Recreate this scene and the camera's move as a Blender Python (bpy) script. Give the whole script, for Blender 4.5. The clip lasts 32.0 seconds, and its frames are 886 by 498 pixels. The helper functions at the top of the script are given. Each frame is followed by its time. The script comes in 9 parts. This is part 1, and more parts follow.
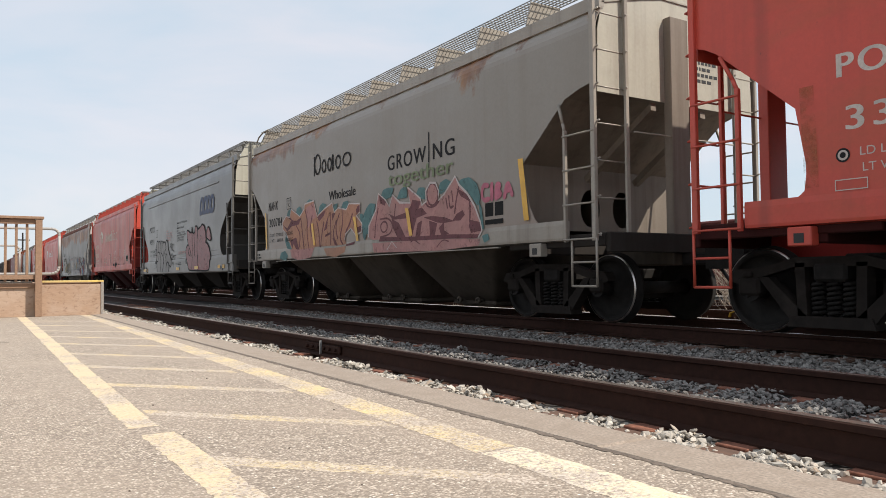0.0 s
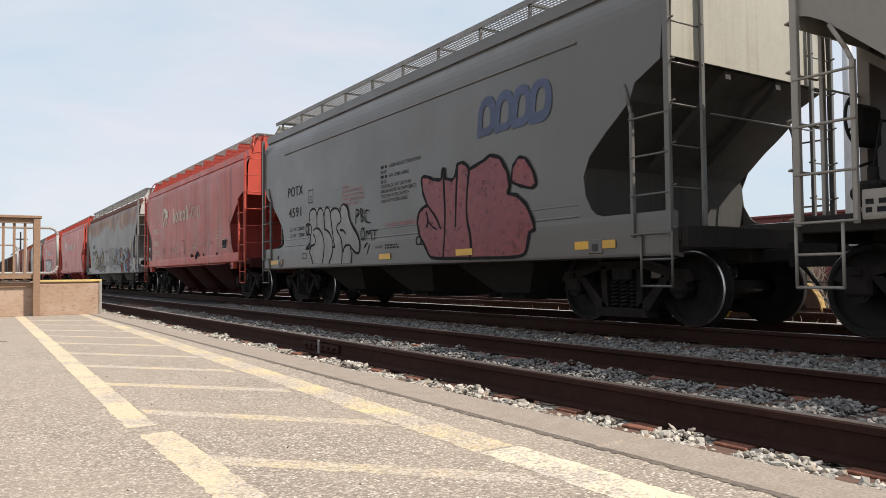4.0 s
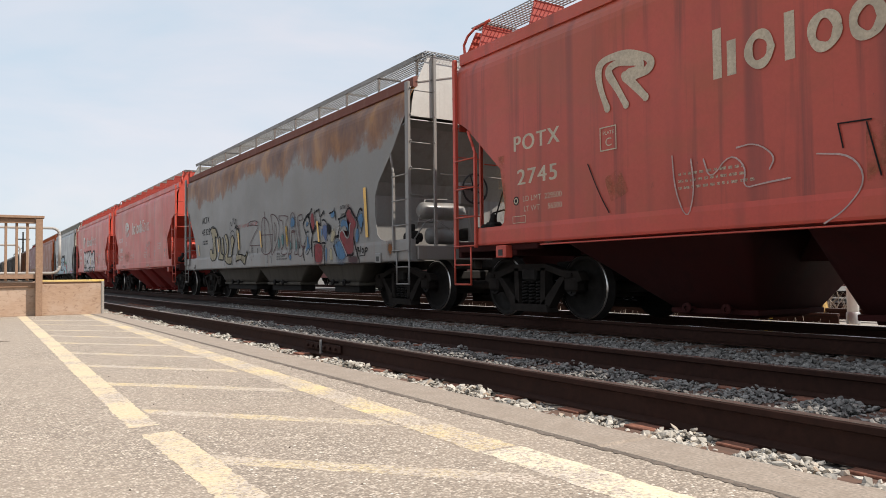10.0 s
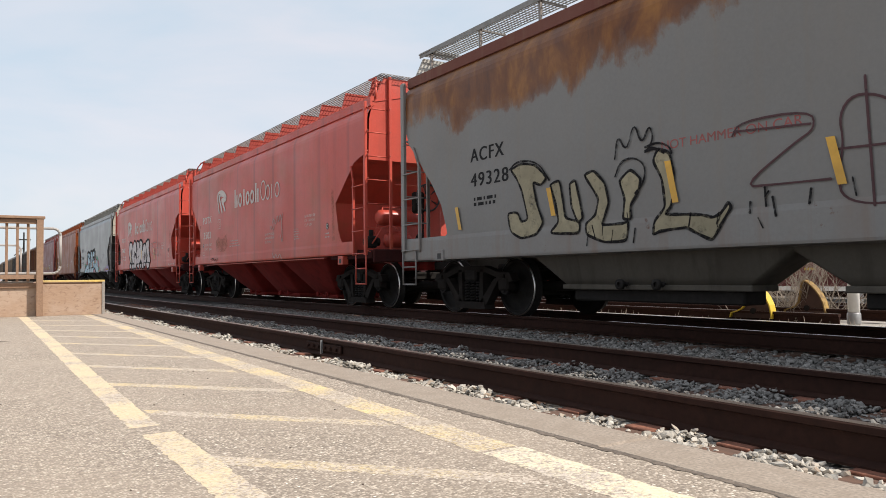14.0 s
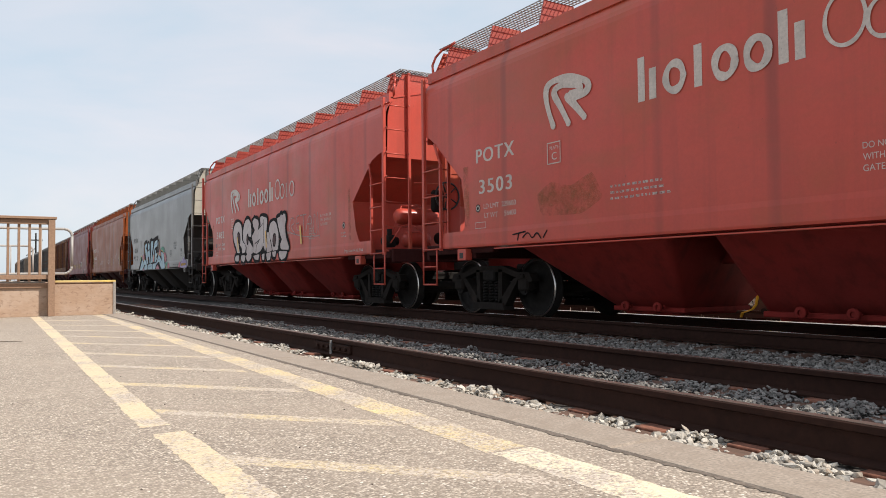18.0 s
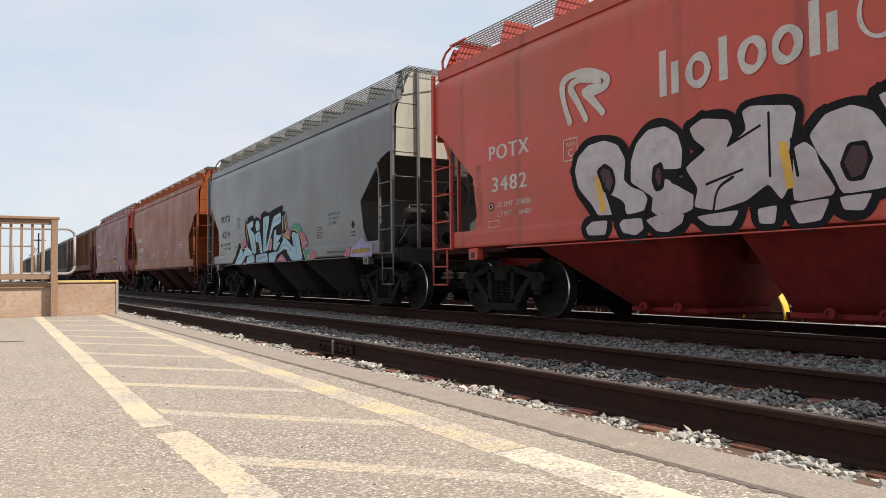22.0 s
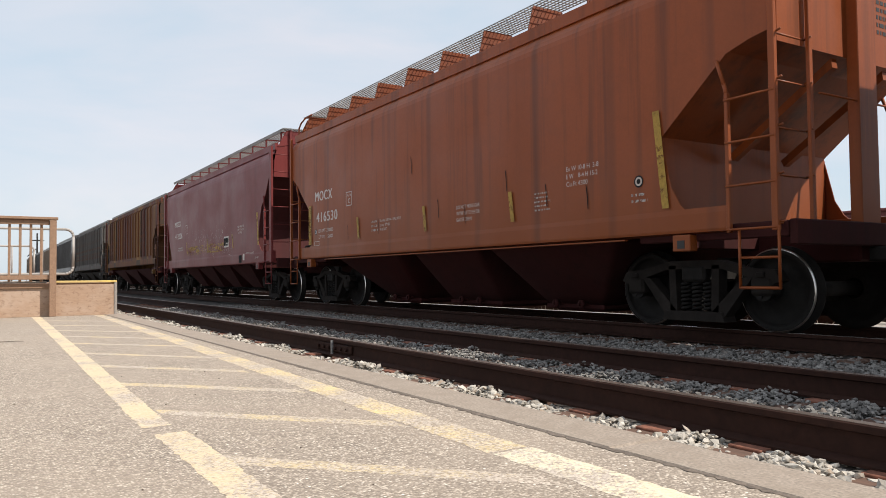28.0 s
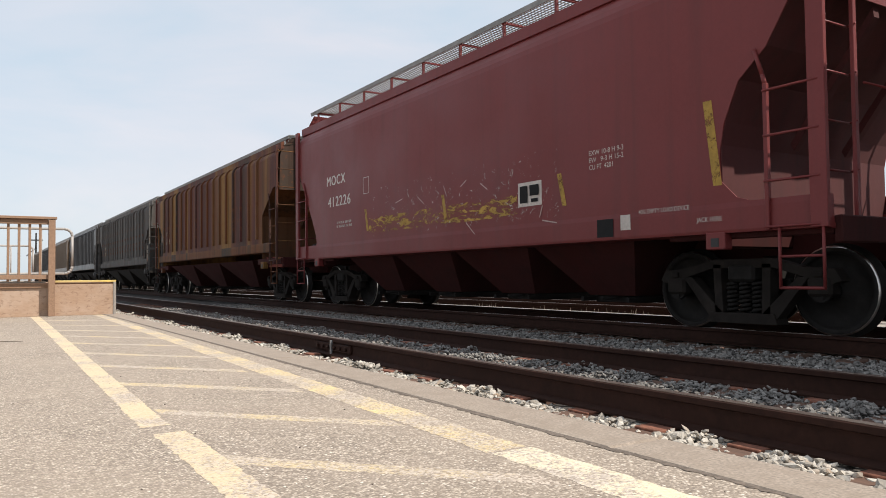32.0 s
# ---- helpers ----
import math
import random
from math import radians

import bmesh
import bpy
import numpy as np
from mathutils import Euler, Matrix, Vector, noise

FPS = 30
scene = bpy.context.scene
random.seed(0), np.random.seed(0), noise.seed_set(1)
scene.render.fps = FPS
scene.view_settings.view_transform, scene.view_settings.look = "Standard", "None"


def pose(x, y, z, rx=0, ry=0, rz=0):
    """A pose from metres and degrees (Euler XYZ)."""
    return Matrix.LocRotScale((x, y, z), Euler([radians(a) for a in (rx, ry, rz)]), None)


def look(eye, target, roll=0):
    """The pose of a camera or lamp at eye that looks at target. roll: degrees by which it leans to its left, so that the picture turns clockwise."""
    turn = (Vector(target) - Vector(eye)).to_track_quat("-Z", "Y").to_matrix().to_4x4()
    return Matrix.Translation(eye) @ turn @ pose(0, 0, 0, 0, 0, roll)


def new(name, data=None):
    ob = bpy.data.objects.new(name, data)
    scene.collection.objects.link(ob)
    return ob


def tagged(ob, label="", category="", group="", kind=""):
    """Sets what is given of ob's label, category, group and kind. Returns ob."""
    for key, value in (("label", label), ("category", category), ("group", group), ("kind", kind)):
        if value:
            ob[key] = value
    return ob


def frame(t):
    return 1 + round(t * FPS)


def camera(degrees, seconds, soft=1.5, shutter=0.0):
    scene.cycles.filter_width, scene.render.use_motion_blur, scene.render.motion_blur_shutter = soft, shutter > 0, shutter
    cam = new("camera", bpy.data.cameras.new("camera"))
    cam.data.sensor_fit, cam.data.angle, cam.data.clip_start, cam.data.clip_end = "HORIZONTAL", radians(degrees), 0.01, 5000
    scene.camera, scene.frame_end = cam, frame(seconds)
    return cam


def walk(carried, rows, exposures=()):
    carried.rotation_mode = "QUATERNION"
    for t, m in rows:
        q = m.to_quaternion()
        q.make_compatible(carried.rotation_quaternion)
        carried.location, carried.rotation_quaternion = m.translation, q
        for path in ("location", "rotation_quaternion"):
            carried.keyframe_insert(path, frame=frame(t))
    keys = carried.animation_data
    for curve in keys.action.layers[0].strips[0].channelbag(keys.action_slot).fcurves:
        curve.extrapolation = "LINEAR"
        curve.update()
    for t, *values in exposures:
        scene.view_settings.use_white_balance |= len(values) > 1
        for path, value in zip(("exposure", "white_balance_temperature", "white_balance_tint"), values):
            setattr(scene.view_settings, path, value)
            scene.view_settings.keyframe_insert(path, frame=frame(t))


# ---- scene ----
# The camera rests low on the platform and is nudged round a little on its way.
EYE = (0.0, 0.0, 0.65)
cam = camera(61.42, 32.0, soft=0.9)


def aim(side, up):
    """The camera's pose, by the small turns to the side and up (degrees)."""
    return pose(*EYE, 90 + 2.05 + up, 0, 58.12 + side) @ pose(0, 0, 0, 0, 0, -0.6)


TURNS = ((0, -25.1, 0), (1.5, -28.2, 0), (3.5, -28.4, -1.2), (6.5, -28.2, -1.5), (8, -26.7, -1.2), (10, -24.5, -1.2),
         (11.5, -23.6, -0.9), (14.5, -23.0, -0.3), (15.5, -18.5, 0), (16.5, -11.4, 0.2), (17, -8.3, 0.2), (18, -4.3, 0),
         (19, -1.6, 0), (20, 0, 0), (25.5, 0, 0.3), (27.5, -1.6, 0.3), (29, -3.1, 0.8), (30, -3.5, 0.5), (32, -4.0, 0))
walk(cam, [(t, aim(a * 0.0372, b * 0.0434)) for t, a, b in TURNS])

# ---- light ----
SUN_UP, SUN_TURN = 48.5, 51.0   # elevation; bearing from +y towards +x
world = bpy.data.worlds.new("sky")
scene.world = world
world.use_nodes = True
wn, wl = world.node_tree.nodes, world.node_tree.links
wn.clear()
w_out = wn.new("ShaderNodeOutputWorld")
w_bg = wn.new("ShaderNodeBackground")
w_sky = wn.new("ShaderNodeTexSky")
w_sky.sky_type, w_sky.sun_disc = "NISHITA", False
w_sky.sun_elevation, w_sky.sun_rotation = radians(SUN_UP), radians(SUN_TURN)
w_sky.air_density, w_sky.dust_density, w_sky.ozone_density = 1.2, 0.6, 2.5
w_co = wn.new("ShaderNodeTexCoord")
w_map = wn.new("ShaderNodeMapping")
w_map.inputs["Scale"].default_value = (1.1, 1.6, 4.5)
w_map.inputs["Rotation"].default_value = (0.0, 0.15, 0.5)
w_noise = wn.new("ShaderNodeTexNoise")
w_noise.inputs["Scale"].default_value = 1.6
w_noise.inputs["Detail"].default_value = 5.0
w_noise.inputs["Roughness"].default_value = 0.55
w_noise.inputs["Distortion"].default_value = 0.35
w_ramp = wn.new("ShaderNodeValToRGB")
w_ramp.color_ramp.elements[0].position, w_ramp.color_ramp.elements[0].color = 0.36, (9.9, 11.4, 12.9, 1)
w_ramp.color_ramp.elements[1].position, w_ramp.color_ramp.elements[1].color = 0.60, (12.2, 12.3, 13.2, 1)
w_mix = wn.new("ShaderNodeMix")
w_mix.data_type = "RGBA"
wl.new(w_co.outputs["Generated"], w_map.inputs["Vector"])
wl.new(w_map.outputs["Vector"], w_noise.inputs["Vector"])
wl.new(w_noise.outputs["Fac"], w_ramp.inputs["Fac"])
w_mix.inputs[0].default_value = 0.74
wl.new(w_ramp.outputs["Color"], w_mix.inputs[7])
wl.new(w_sky.outputs["Color"], w_mix.inputs[6])
wl.new(w_mix.outputs[2], w_bg.inputs["Color"])
w_bg.inputs["Strength"].default_value = 0.059
wl.new(w_bg.outputs["Background"], w_out.inputs["Surface"])

sun = new("sun", bpy.data.lights.new("sun", "SUN"))
sun.data.energy, sun.data.angle, sun.data.color = 4.35, radians(0.55), (1.0, 0.92, 0.82)
sun_from = Vector((math.sin(radians(SUN_TURN)) * math.cos(radians(SUN_UP)),
                   math.cos(radians(SUN_TURN)) * math.cos(radians(SUN_UP)), math.sin(radians(SUN_UP))))
sun.matrix_world = look(sun_from * 50, (0, 0, 0))
scene.view_settings.exposure = 0.40

# ---- mesh tools ----


class Shape:
    """Gathers corners and faces for one mesh."""

    def __init__(self):
        self.v, self.f, self.m, self.smooth, self.weld = [], [], [], [], False

    def add(self, verts, faces, smooth=False, mat=0):
        n = len(self.v)
        self.v.extend(verts)
        self.f.extend([tuple(n + i for i in f) for f in faces])
        self.smooth.extend([smooth] * len(faces))
        self.m.extend([mat] * len(faces))
        return self

    def box(self, x0, x1, y0, y1, z0, z1, c=0.0, mat=0):
        x0, x1, y0, y1, z0, z1 = min(x0, x1), max(x0, x1), min(y0, y1), max(y0, y1), min(z0, z1), max(z0, z1)
        c = min(c, 0.45 * (x1 - x0), 0.45 * (y1 - y0), 0.45 * (z1 - z0))
        if c <= 0:
            v = [(x, y, z) for x in (x0, x1) for y in (y0, y1) for z in (z0, z1)]
            return self.add(v, [(0, 1, 3, 2), (4, 6, 7, 5), (0, 4, 5, 1), (2, 3, 7, 6), (0, 2, 6, 4), (1, 5, 7, 3)], mat=mat)
        v = []
        for i in (0, 1):
            for j in (0, 1):
                for k in (0, 1):
                    x, y, z = (x0, x1)[i], (y0, y1)[j], (z0, z1)[k]
                    dx, dy, dz = (c, -c)[i], (c, -c)[j], (c, -c)[k]
                    v += [(x, y + dy, z + dz), (x + dx, y, z + dz), (x + dx, y + dy, z)]

        def q(i, j, k, a):
            return (i * 4 + j * 2 + k) * 3 + a
        f = []
        for i in (0, 1):
            f.append((q(i, 0, 0, 0), q(i, 0, 1, 0), q(i, 1, 1, 0), q(i, 1, 0, 0)))
            f.append((q(0, i, 0, 1), q(0, i, 1, 1), q(1, i, 1, 1), q(1, i, 0, 1)))
            f.append((q(0, 0, i, 2), q(0, 1, i, 2), q(1, 1, i, 2), q(1, 0, i, 2)))
            for j in (0, 1):
                f.append((q(i, j, 0, 0), q(i, j, 1, 0), q(i, j, 1, 1), q(i, j, 0, 1)))
                f.append((q(i, 0, j, 0), q(i, 1, j, 0), q(i, 1, j, 2), q(i, 0, j, 2)))
                f.append((q(0, i, j, 1), q(1, i, j, 1), q(1, i, j, 2), q(0, i, j, 2)))
                for k in (0, 1):
                    f.append((q(i, j, k, 0), q(i, j, k, 1), q(i, j, k, 2)))
        return self.add(v, f, mat=mat)

    def prism(self, pts, axis, a, b, mat=0, smooth=False):
        """A flat outline drawn out along an axis. The outline's two numbers are the other axes in order."""
        def at(p, w):
            return {"x": (w, p[0], p[1]), "y": (p[0], w, p[1]), "z": (p[0], p[1], w)}[axis]
        n = len(pts)
        self.add([at(p, a) for p in pts] + [at(p, b) for p in pts],
                 [tuple(range(n))[::-1], tuple(range(n, 2 * n))], mat=mat)
        k = len(self.v) - 2 * n
        for i in range(n):
            j = (i + 1) % n
            self.f.append((k + i, k + j, k + n + j, k + n + i))
            self.smooth.append(smooth)
            self.m.append(mat)
        return self

    def sheet(self, line, axis, a, b, thick, mat=0, smooth=False):
        """A bent sheet: an open line drawn out along an axis, with thickness."""
        pts = list(line)
        off = []
        for i, p in enumerate(pts):
            q0, q1 = pts[max(0, i - 1)], pts[min(len(pts) - 1, i + 1)]
            d = Vector((q1[0] - q0[0], q1[1] - q0[1])).normalized()
            off.append((p[0] - d.y * thick, p[1] + d.x * thick))
        return self.prism(pts + off[::-1], axis, a, b, mat, smooth)

    def rod(self, p, q, r, n=8, r2=None, mat=0, caps=True):
        p, q = Vector(p), Vector(q)
        d = (q - p).normalized()
        u = d.orthogonal().normalized()
        w = d.cross(u)
        r2 = r if r2 is None else r2
        v = []
        for c, rr in ((p, r), (q, r2)):
            v += [tuple(c + (u * math.cos(2 * math.pi * i / n) + w * math.sin(2 * math.pi * i / n)) * rr) for i in range(n)]
        self.add(v, [(i, (i + 1) % n, n + (i + 1) % n, n + i) for i in range(n)], True, mat)
        if caps:
            k = len(self.v) - 2 * n
            self.f += [tuple(k + i for i in range(n))[::-1], tuple(k + n + i for i in range(n))]
            self.smooth += [False, False]
            self.m += [mat, mat]
        return self

    def pipe(self, pts, r, n=8, mat=0):
        for a, b in zip(pts, pts[1:]):
            d = (Vector(b) - Vector(a)).normalized() * r * 0.3
            self.rod(Vector(a) - d, Vector(b) + d, r, n, mat=mat)
        return self

    def turned(self, outline, axis, n=24, mat=0, centre=(0, 0, 0), smooth=True):
        """A profile of (radius, along) spun round an axis."""
        v, f = [], []
        for r, a in outline:
            for i in range(n):
                c, s = r * math.cos(2 * math.pi * i / n), r * math.sin(2 * math.pi * i / n)
                p = {"x": (a, c, s), "y": (c, a, s), "z": (c, s, a)}[axis]
                v.append(tuple(p[k] + centre[k] for k in range(3)))
        for k in range(len(outline) - 1):
            for i in range(n):
                j = (i + 1) % n
                f.append((k * n + i, k * n + j, (k + 1) * n + j, (k + 1) * n + i))
        return self.add(v, f, smooth, mat)

    def mesh(self, name):
        me = bpy.data.meshes.new(name)
        me.from_pydata(self.v, [], self.f)
        me.polygons.foreach_set("use_smooth", self.smooth)
        me.polygons.foreach_set("material_index", self.m)
        if self.weld:
            bm = bmesh.new()
            bm.from_mesh(me)
            bmesh.ops.remove_doubles(bm, verts=bm.verts, dist=0.0005)
            bm.to_mesh(me)
            bm.free()
        me.update()
        return me


def part(name, shape, material, parent=None, label="", at=None, kind=""):
    """One mesh object, of a Shape or of a mesh that is shared; materials: one, or a list."""
    me = shape.mesh(name) if isinstance(shape, Shape) else shape
    mats = material if isinstance(material, (list, tuple)) else [material]
    while len(me.materials) < len(mats):
        me.materials.append(None)
    ob = new(name, me)
    for slot, m in zip(ob.material_slots, mats):
        slot.link = "OBJECT"
        slot.material = m
    if parent is not None:
        ob.parent = parent
    if at is not None:
        ob.matrix_basis = at if isinstance(at, Matrix) else Matrix.Translation(at)
    return tagged(ob, label=label, kind=kind)


def thing(name, label, category, group="", at=(0, 0, 0), kind=""):
    ob = new(name)
    ob.empty_display_size = 0.2
    ob.location = at
    return tagged(ob, label, category, group, kind)


MESHES = {}


def kept(key, build):
    """The mesh under this key, built the first time."""
    if key not in MESHES:
        MESHES[key] = build().mesh(key if isinstance(key, str) else str(key[0]))
    return MESHES[key]

# ---- materials ----


def nodes(name):
    m = bpy.data.materials.new(name)
    m.use_nodes = True
    t = m.node_tree
    return m, t.nodes, t.links, t.nodes["Principled BSDF"]


def coords(nd, ln, scale=(1, 1, 1), kind="Object"):
    c = nd.new("ShaderNodeTexCoord")
    mp = nd.new("ShaderNodeMapping")
    mp.inputs["Scale"].default_value = scale
    ln.new(c.outputs[kind], mp.inputs["Vector"])
    return mp.outputs["Vector"]


def noise_tex(nd, ln, vec, scale, detail=5, rough=0.6, distort=0.0):
    n = nd.new("ShaderNodeTexNoise")
    n.inputs["Scale"].default_value, n.inputs["Detail"].default_value = scale, detail
    n.inputs["Roughness"].default_value, n.inputs["Distortion"].default_value = rough, distort
    ln.new(vec, n.inputs["Vector"])
    return n.outputs["Fac"]


def ramp(nd, ln, fac, stops):
    r = nd.new("ShaderNodeValToRGB")
    el = r.color_ramp.elements
    while len(el) < len(stops):
        el.new(0.5)
    for e, (p, c) in zip(el, stops):
        e.position = p
        e.color = (*c, 1) if isinstance(c, (tuple, list)) else (c, c, c, 1)
    ln.new(fac, r.inputs["Fac"])
    return r.outputs["Color"]


def mix(nd, ln, fac, a, b, mode="MIX"):
    m = nd.new("ShaderNodeMix")
    m.data_type, m.blend_type = "RGBA", mode
    for sock, val in ((m.inputs[0], fac), (m.inputs[6], a), (m.inputs[7], b)):
        if isinstance(val, (int, float)):
            sock.default_value = val
        elif isinstance(val, (tuple, list)):
            sock.default_value = (*val, 1)
        else:
            ln.new(val, sock)
    return m.outputs[2]


def bump(nd, ln, bsdf, height, strength, distance=0.01):
    b = nd.new("ShaderNodeBump")
    b.inputs["Strength"].default_value, b.inputs["Distance"].default_value = strength, distance
    ln.new(height, b.inputs["Height"])
    ln.new(b.outputs["Normal"], bsdf.inputs["Normal"])


def flat(name, colour, rough=0.6, metal=0.0, vary=0.18, scale=9.0, dirt=None, gloss=0.5):
    """A plain surface with two scales of unevenness."""
    m, nd, ln, p = nodes(name)
    v = coords(nd, ln)
    a = noise_tex(nd, ln, v, scale, 6)
    b = noise_tex(nd, ln, v, scale * 0.13, 3)
    c = mix(nd, ln, ramp(nd, ln, a, [(0.3, 0.0), (0.7, 1.0)]), [x * (1 - vary) for x in colour], [min(1, x * (1 + vary)) for x in colour])
    c = mix(nd, ln, ramp(nd, ln, b, [(0.42, 0.0), (0.68, 0.7)]), c, dirt or [x * 0.7 for x in colour])
    ln.new(c, p.inputs["Base Color"])
    p.inputs["Roughness"].default_value, p.inputs["Metallic"].default_value = rough, metal
    p.inputs["Specular IOR Level"].default_value = gloss
    bump(nd, ln, p, a, 0.15, 0.004)
    return m


def paint(name, colour, dirt=(0.09, 0.06, 0.045), grime=0.35, fade=0.25, rust=0.0, rust_top=None, rough=0.42, streak=0.5, low=None, seams=0.0, coat=0.3, gloss=0.42, tan=0.0):
    """Weathered car paint: faded patches, vertical streaks of dirt, rust that runs down from the roof, road film near the sill."""
    m, nd, ln, p = nodes(name)
    v = coords(nd, ln)
    big = noise_tex(nd, ln, v, 0.7, 5, 0.6)
    fine = noise_tex(nd, ln, v, 26.0, 4, 0.65)
    faded = [min(1, x * 0.9 + 0.022) for x in colour]
    c = mix(nd, ln, ramp(nd, ln, big, [(0.35, 0.0), (0.72, fade * 2)]), colour, faded)
    c = mix(nd, ln, ramp(nd, ln, fine, [(0.35, 0.0), (0.75, 0.3)]), c, [x * 0.68 for x in colour])
    mid = noise_tex(nd, ln, v, 3.3, 9, 0.7, 0.3)
    c = mix(nd, ln, ramp(nd, ln, mid, [(0.48, 0.0), (0.72, 0.4)]), c, [0.6 * a + 0.4 * b for a, b in zip(colour, dirt)])
    sv = coords(nd, ln, (5.5, 5.5, 0.22))
    st = noise_tex(nd, ln, sv, 1.0, 6, 0.62, 0.15)
    c = mix(nd, ln, ramp(nd, ln, st, [(0.50, 0.0), (0.68, streak * 0.75)]), c, dirt)
    sv2 = coords(nd, ln, (1.1, 1.1, 0.10))
    st2 = noise_tex(nd, ln, sv2, 1.0, 4, 0.6, 0.3)
    c = mix(nd, ln, ramp(nd, ln, st2, [(0.46, 0.0), (0.66, grime * 0.8)]), c, [0.5 * a + 0.5 * b for a, b in zip(colour, dirt)])
    if tan:
        # broad patches of brown road film
        tn = noise_tex(nd, ln, coords(nd, ln, (0.45, 0.45, 0.7)), 1.0, 7, 0.66, 0.5)
        c = mix(nd, ln, ramp(nd, ln, tn, [(0.46, 0.0), (0.64, tan)]), c, (0.27, 0.085, 0.026))
        fl = noise_tex(nd, ln, coords(nd, ln, (1.0, 1.0, 0.35)), 9.0, 8, 0.75)
        c = mix(nd, ln, ramp(nd, ln, fl, [(0.66, 0.0), (0.70, 0.75)]), c, dirt)
    if rust_top:
        sep = nd.new("ShaderNodeSeparateXYZ")
        co = nd.new("ShaderNodeTexCoord")
        ln.new(co.outputs["Object"], sep.inputs[0])
        mr = nd.new("ShaderNodeMapRange")
        mr.inputs["From Min"].default_value, mr.inputs["From Max"].default_value = rust_top
        ln.new(sep.outputs["Z"], mr.inputs["Value"])
        jag = noise_tex(nd, ln, coords(nd, ln, (0.48, 0.48, 0.34)), 1.0, 9, 0.66, 0.3)
        ad = nd.new("ShaderNodeMath")
        ad.operation = "MULTIPLY_ADD"
        ln.new(jag, ad.inputs[0])
        ad.inputs[1].default_value = 2.0
        sub = nd.new("ShaderNodeMath")
        sub.operation = "SUBTRACT"
        ln.new(mr.outputs["Result"], sub.inputs[0])
        sub.inputs[1].default_value = 1.0
        ln.new(sub.outputs[0], ad.inputs[2])
        rn = noise_tex(nd, ln, coords(nd, ln, (2.0, 2.0, 0.9)), 1.0, 8, 0.66, 0.4)
        rc = ramp(nd, ln, rn, [(0.32, (0.075, 0.021, 0.006)), (0.5, (0.155, 0.052, 0.008)), (0.7, (0.30, 0.125, 0.018))])
        c = mix(nd, ln, ramp(nd, ln, ad.outputs[0], [(0.40, 0.0), (0.49, 0.75), (0.61, 1.0)]), c, rc)
    if rust:
        sp = noise_tex(nd, ln, v, 4.0, 10, 0.72)
        c = mix(nd, ln, ramp(nd, ln, sp, [(0.66 - rust * 0.2, 0.0), (0.72 - rust * 0.2, 0.9)]), c, (0.11, 0.04, 0.02))
    if low:
        sep2 = nd.new("ShaderNodeSeparateXYZ")
        co2 = nd.new("ShaderNodeTexCoord")
        ln.new(co2.outputs["Object"], sep2.inputs[0])
        mr2 = nd.new("ShaderNodeMapRange")
        mr2.inputs["From Min"].default_value, mr2.inputs["From Max"].default_value = low[1], low[2]
        mr2.inputs["To Min"].default_value, mr2.inputs["To Max"].default_value = 1.0, 0.0
        ln.new(sep2.outputs["Z"], mr2.inputs["Value"])
        mu = nd.new("ShaderNodeMath")
        mu.operation = "MULTIPLY"
        ln.new(mr2.outputs["Result"], mu.inputs[0])
        ln.new(ramp(nd, ln, big, [(0.3, 0.5), (0.6, 1.0)]), mu.inputs[1])
        c = mix(nd, ln, mu.outputs[0], c, low[0])
    dent = noise_tex(nd, ln, coords(nd, ln, (0.8, 0.8, 0.5)), 1.0, 2)
    if seams:
        # sheets that belly out between the posts behind them, with dirt washed down the joints
        wv = nd.new("ShaderNodeTexWave")
        wv.wave_type, wv.bands_direction, wv.wave_profile = "BANDS", "X", "SIN"
        wv.inputs["Scale"].default_value, wv.inputs["Distortion"].default_value = 0.314 / seams, 0.0
        ln.new(coords(nd, ln), wv.inputs["Vector"])
        line = ramp(nd, ln, wv.outputs["Fac"], [(0.0, 1.0), (0.035, 0.0)])
        mu3 = nd.new("ShaderNodeMath")
        mu3.operation = "MULTIPLY"
        ln.new(line, mu3.inputs[0])
        ln.new(ramp(nd, ln, st2, [(0.35, 0.03), (0.62, 0.55)]), mu3.inputs[1])
        c = mix(nd, ln, mu3.outputs[0], c, dirt)
        ad3 = nd.new("ShaderNodeMath")
        ad3.operation = "MULTIPLY_ADD"
        ln.new(wv.outputs["Fac"], ad3.inputs[0])
        ad3.inputs[1].default_value = 0.35
        ln.new(dent, ad3.inputs[2])
        dent = ad3.outputs[0]
    ln.new(c, p.inputs["Base Color"])
    ln.new(ramp(nd, ln, big, [(0.3, rough), (0.7, min(1, rough + 0.25))]), p.inputs["Roughness"])
    bump(nd, ln, p, dent, 0.38 if seams else 0.25, 0.05)
    p.inputs["Specular IOR Level"].default_value = gloss
    p.inputs["Coat Weight"].default_value, p.inputs["Coat Roughness"].default_value = coat, 0.2
    return m


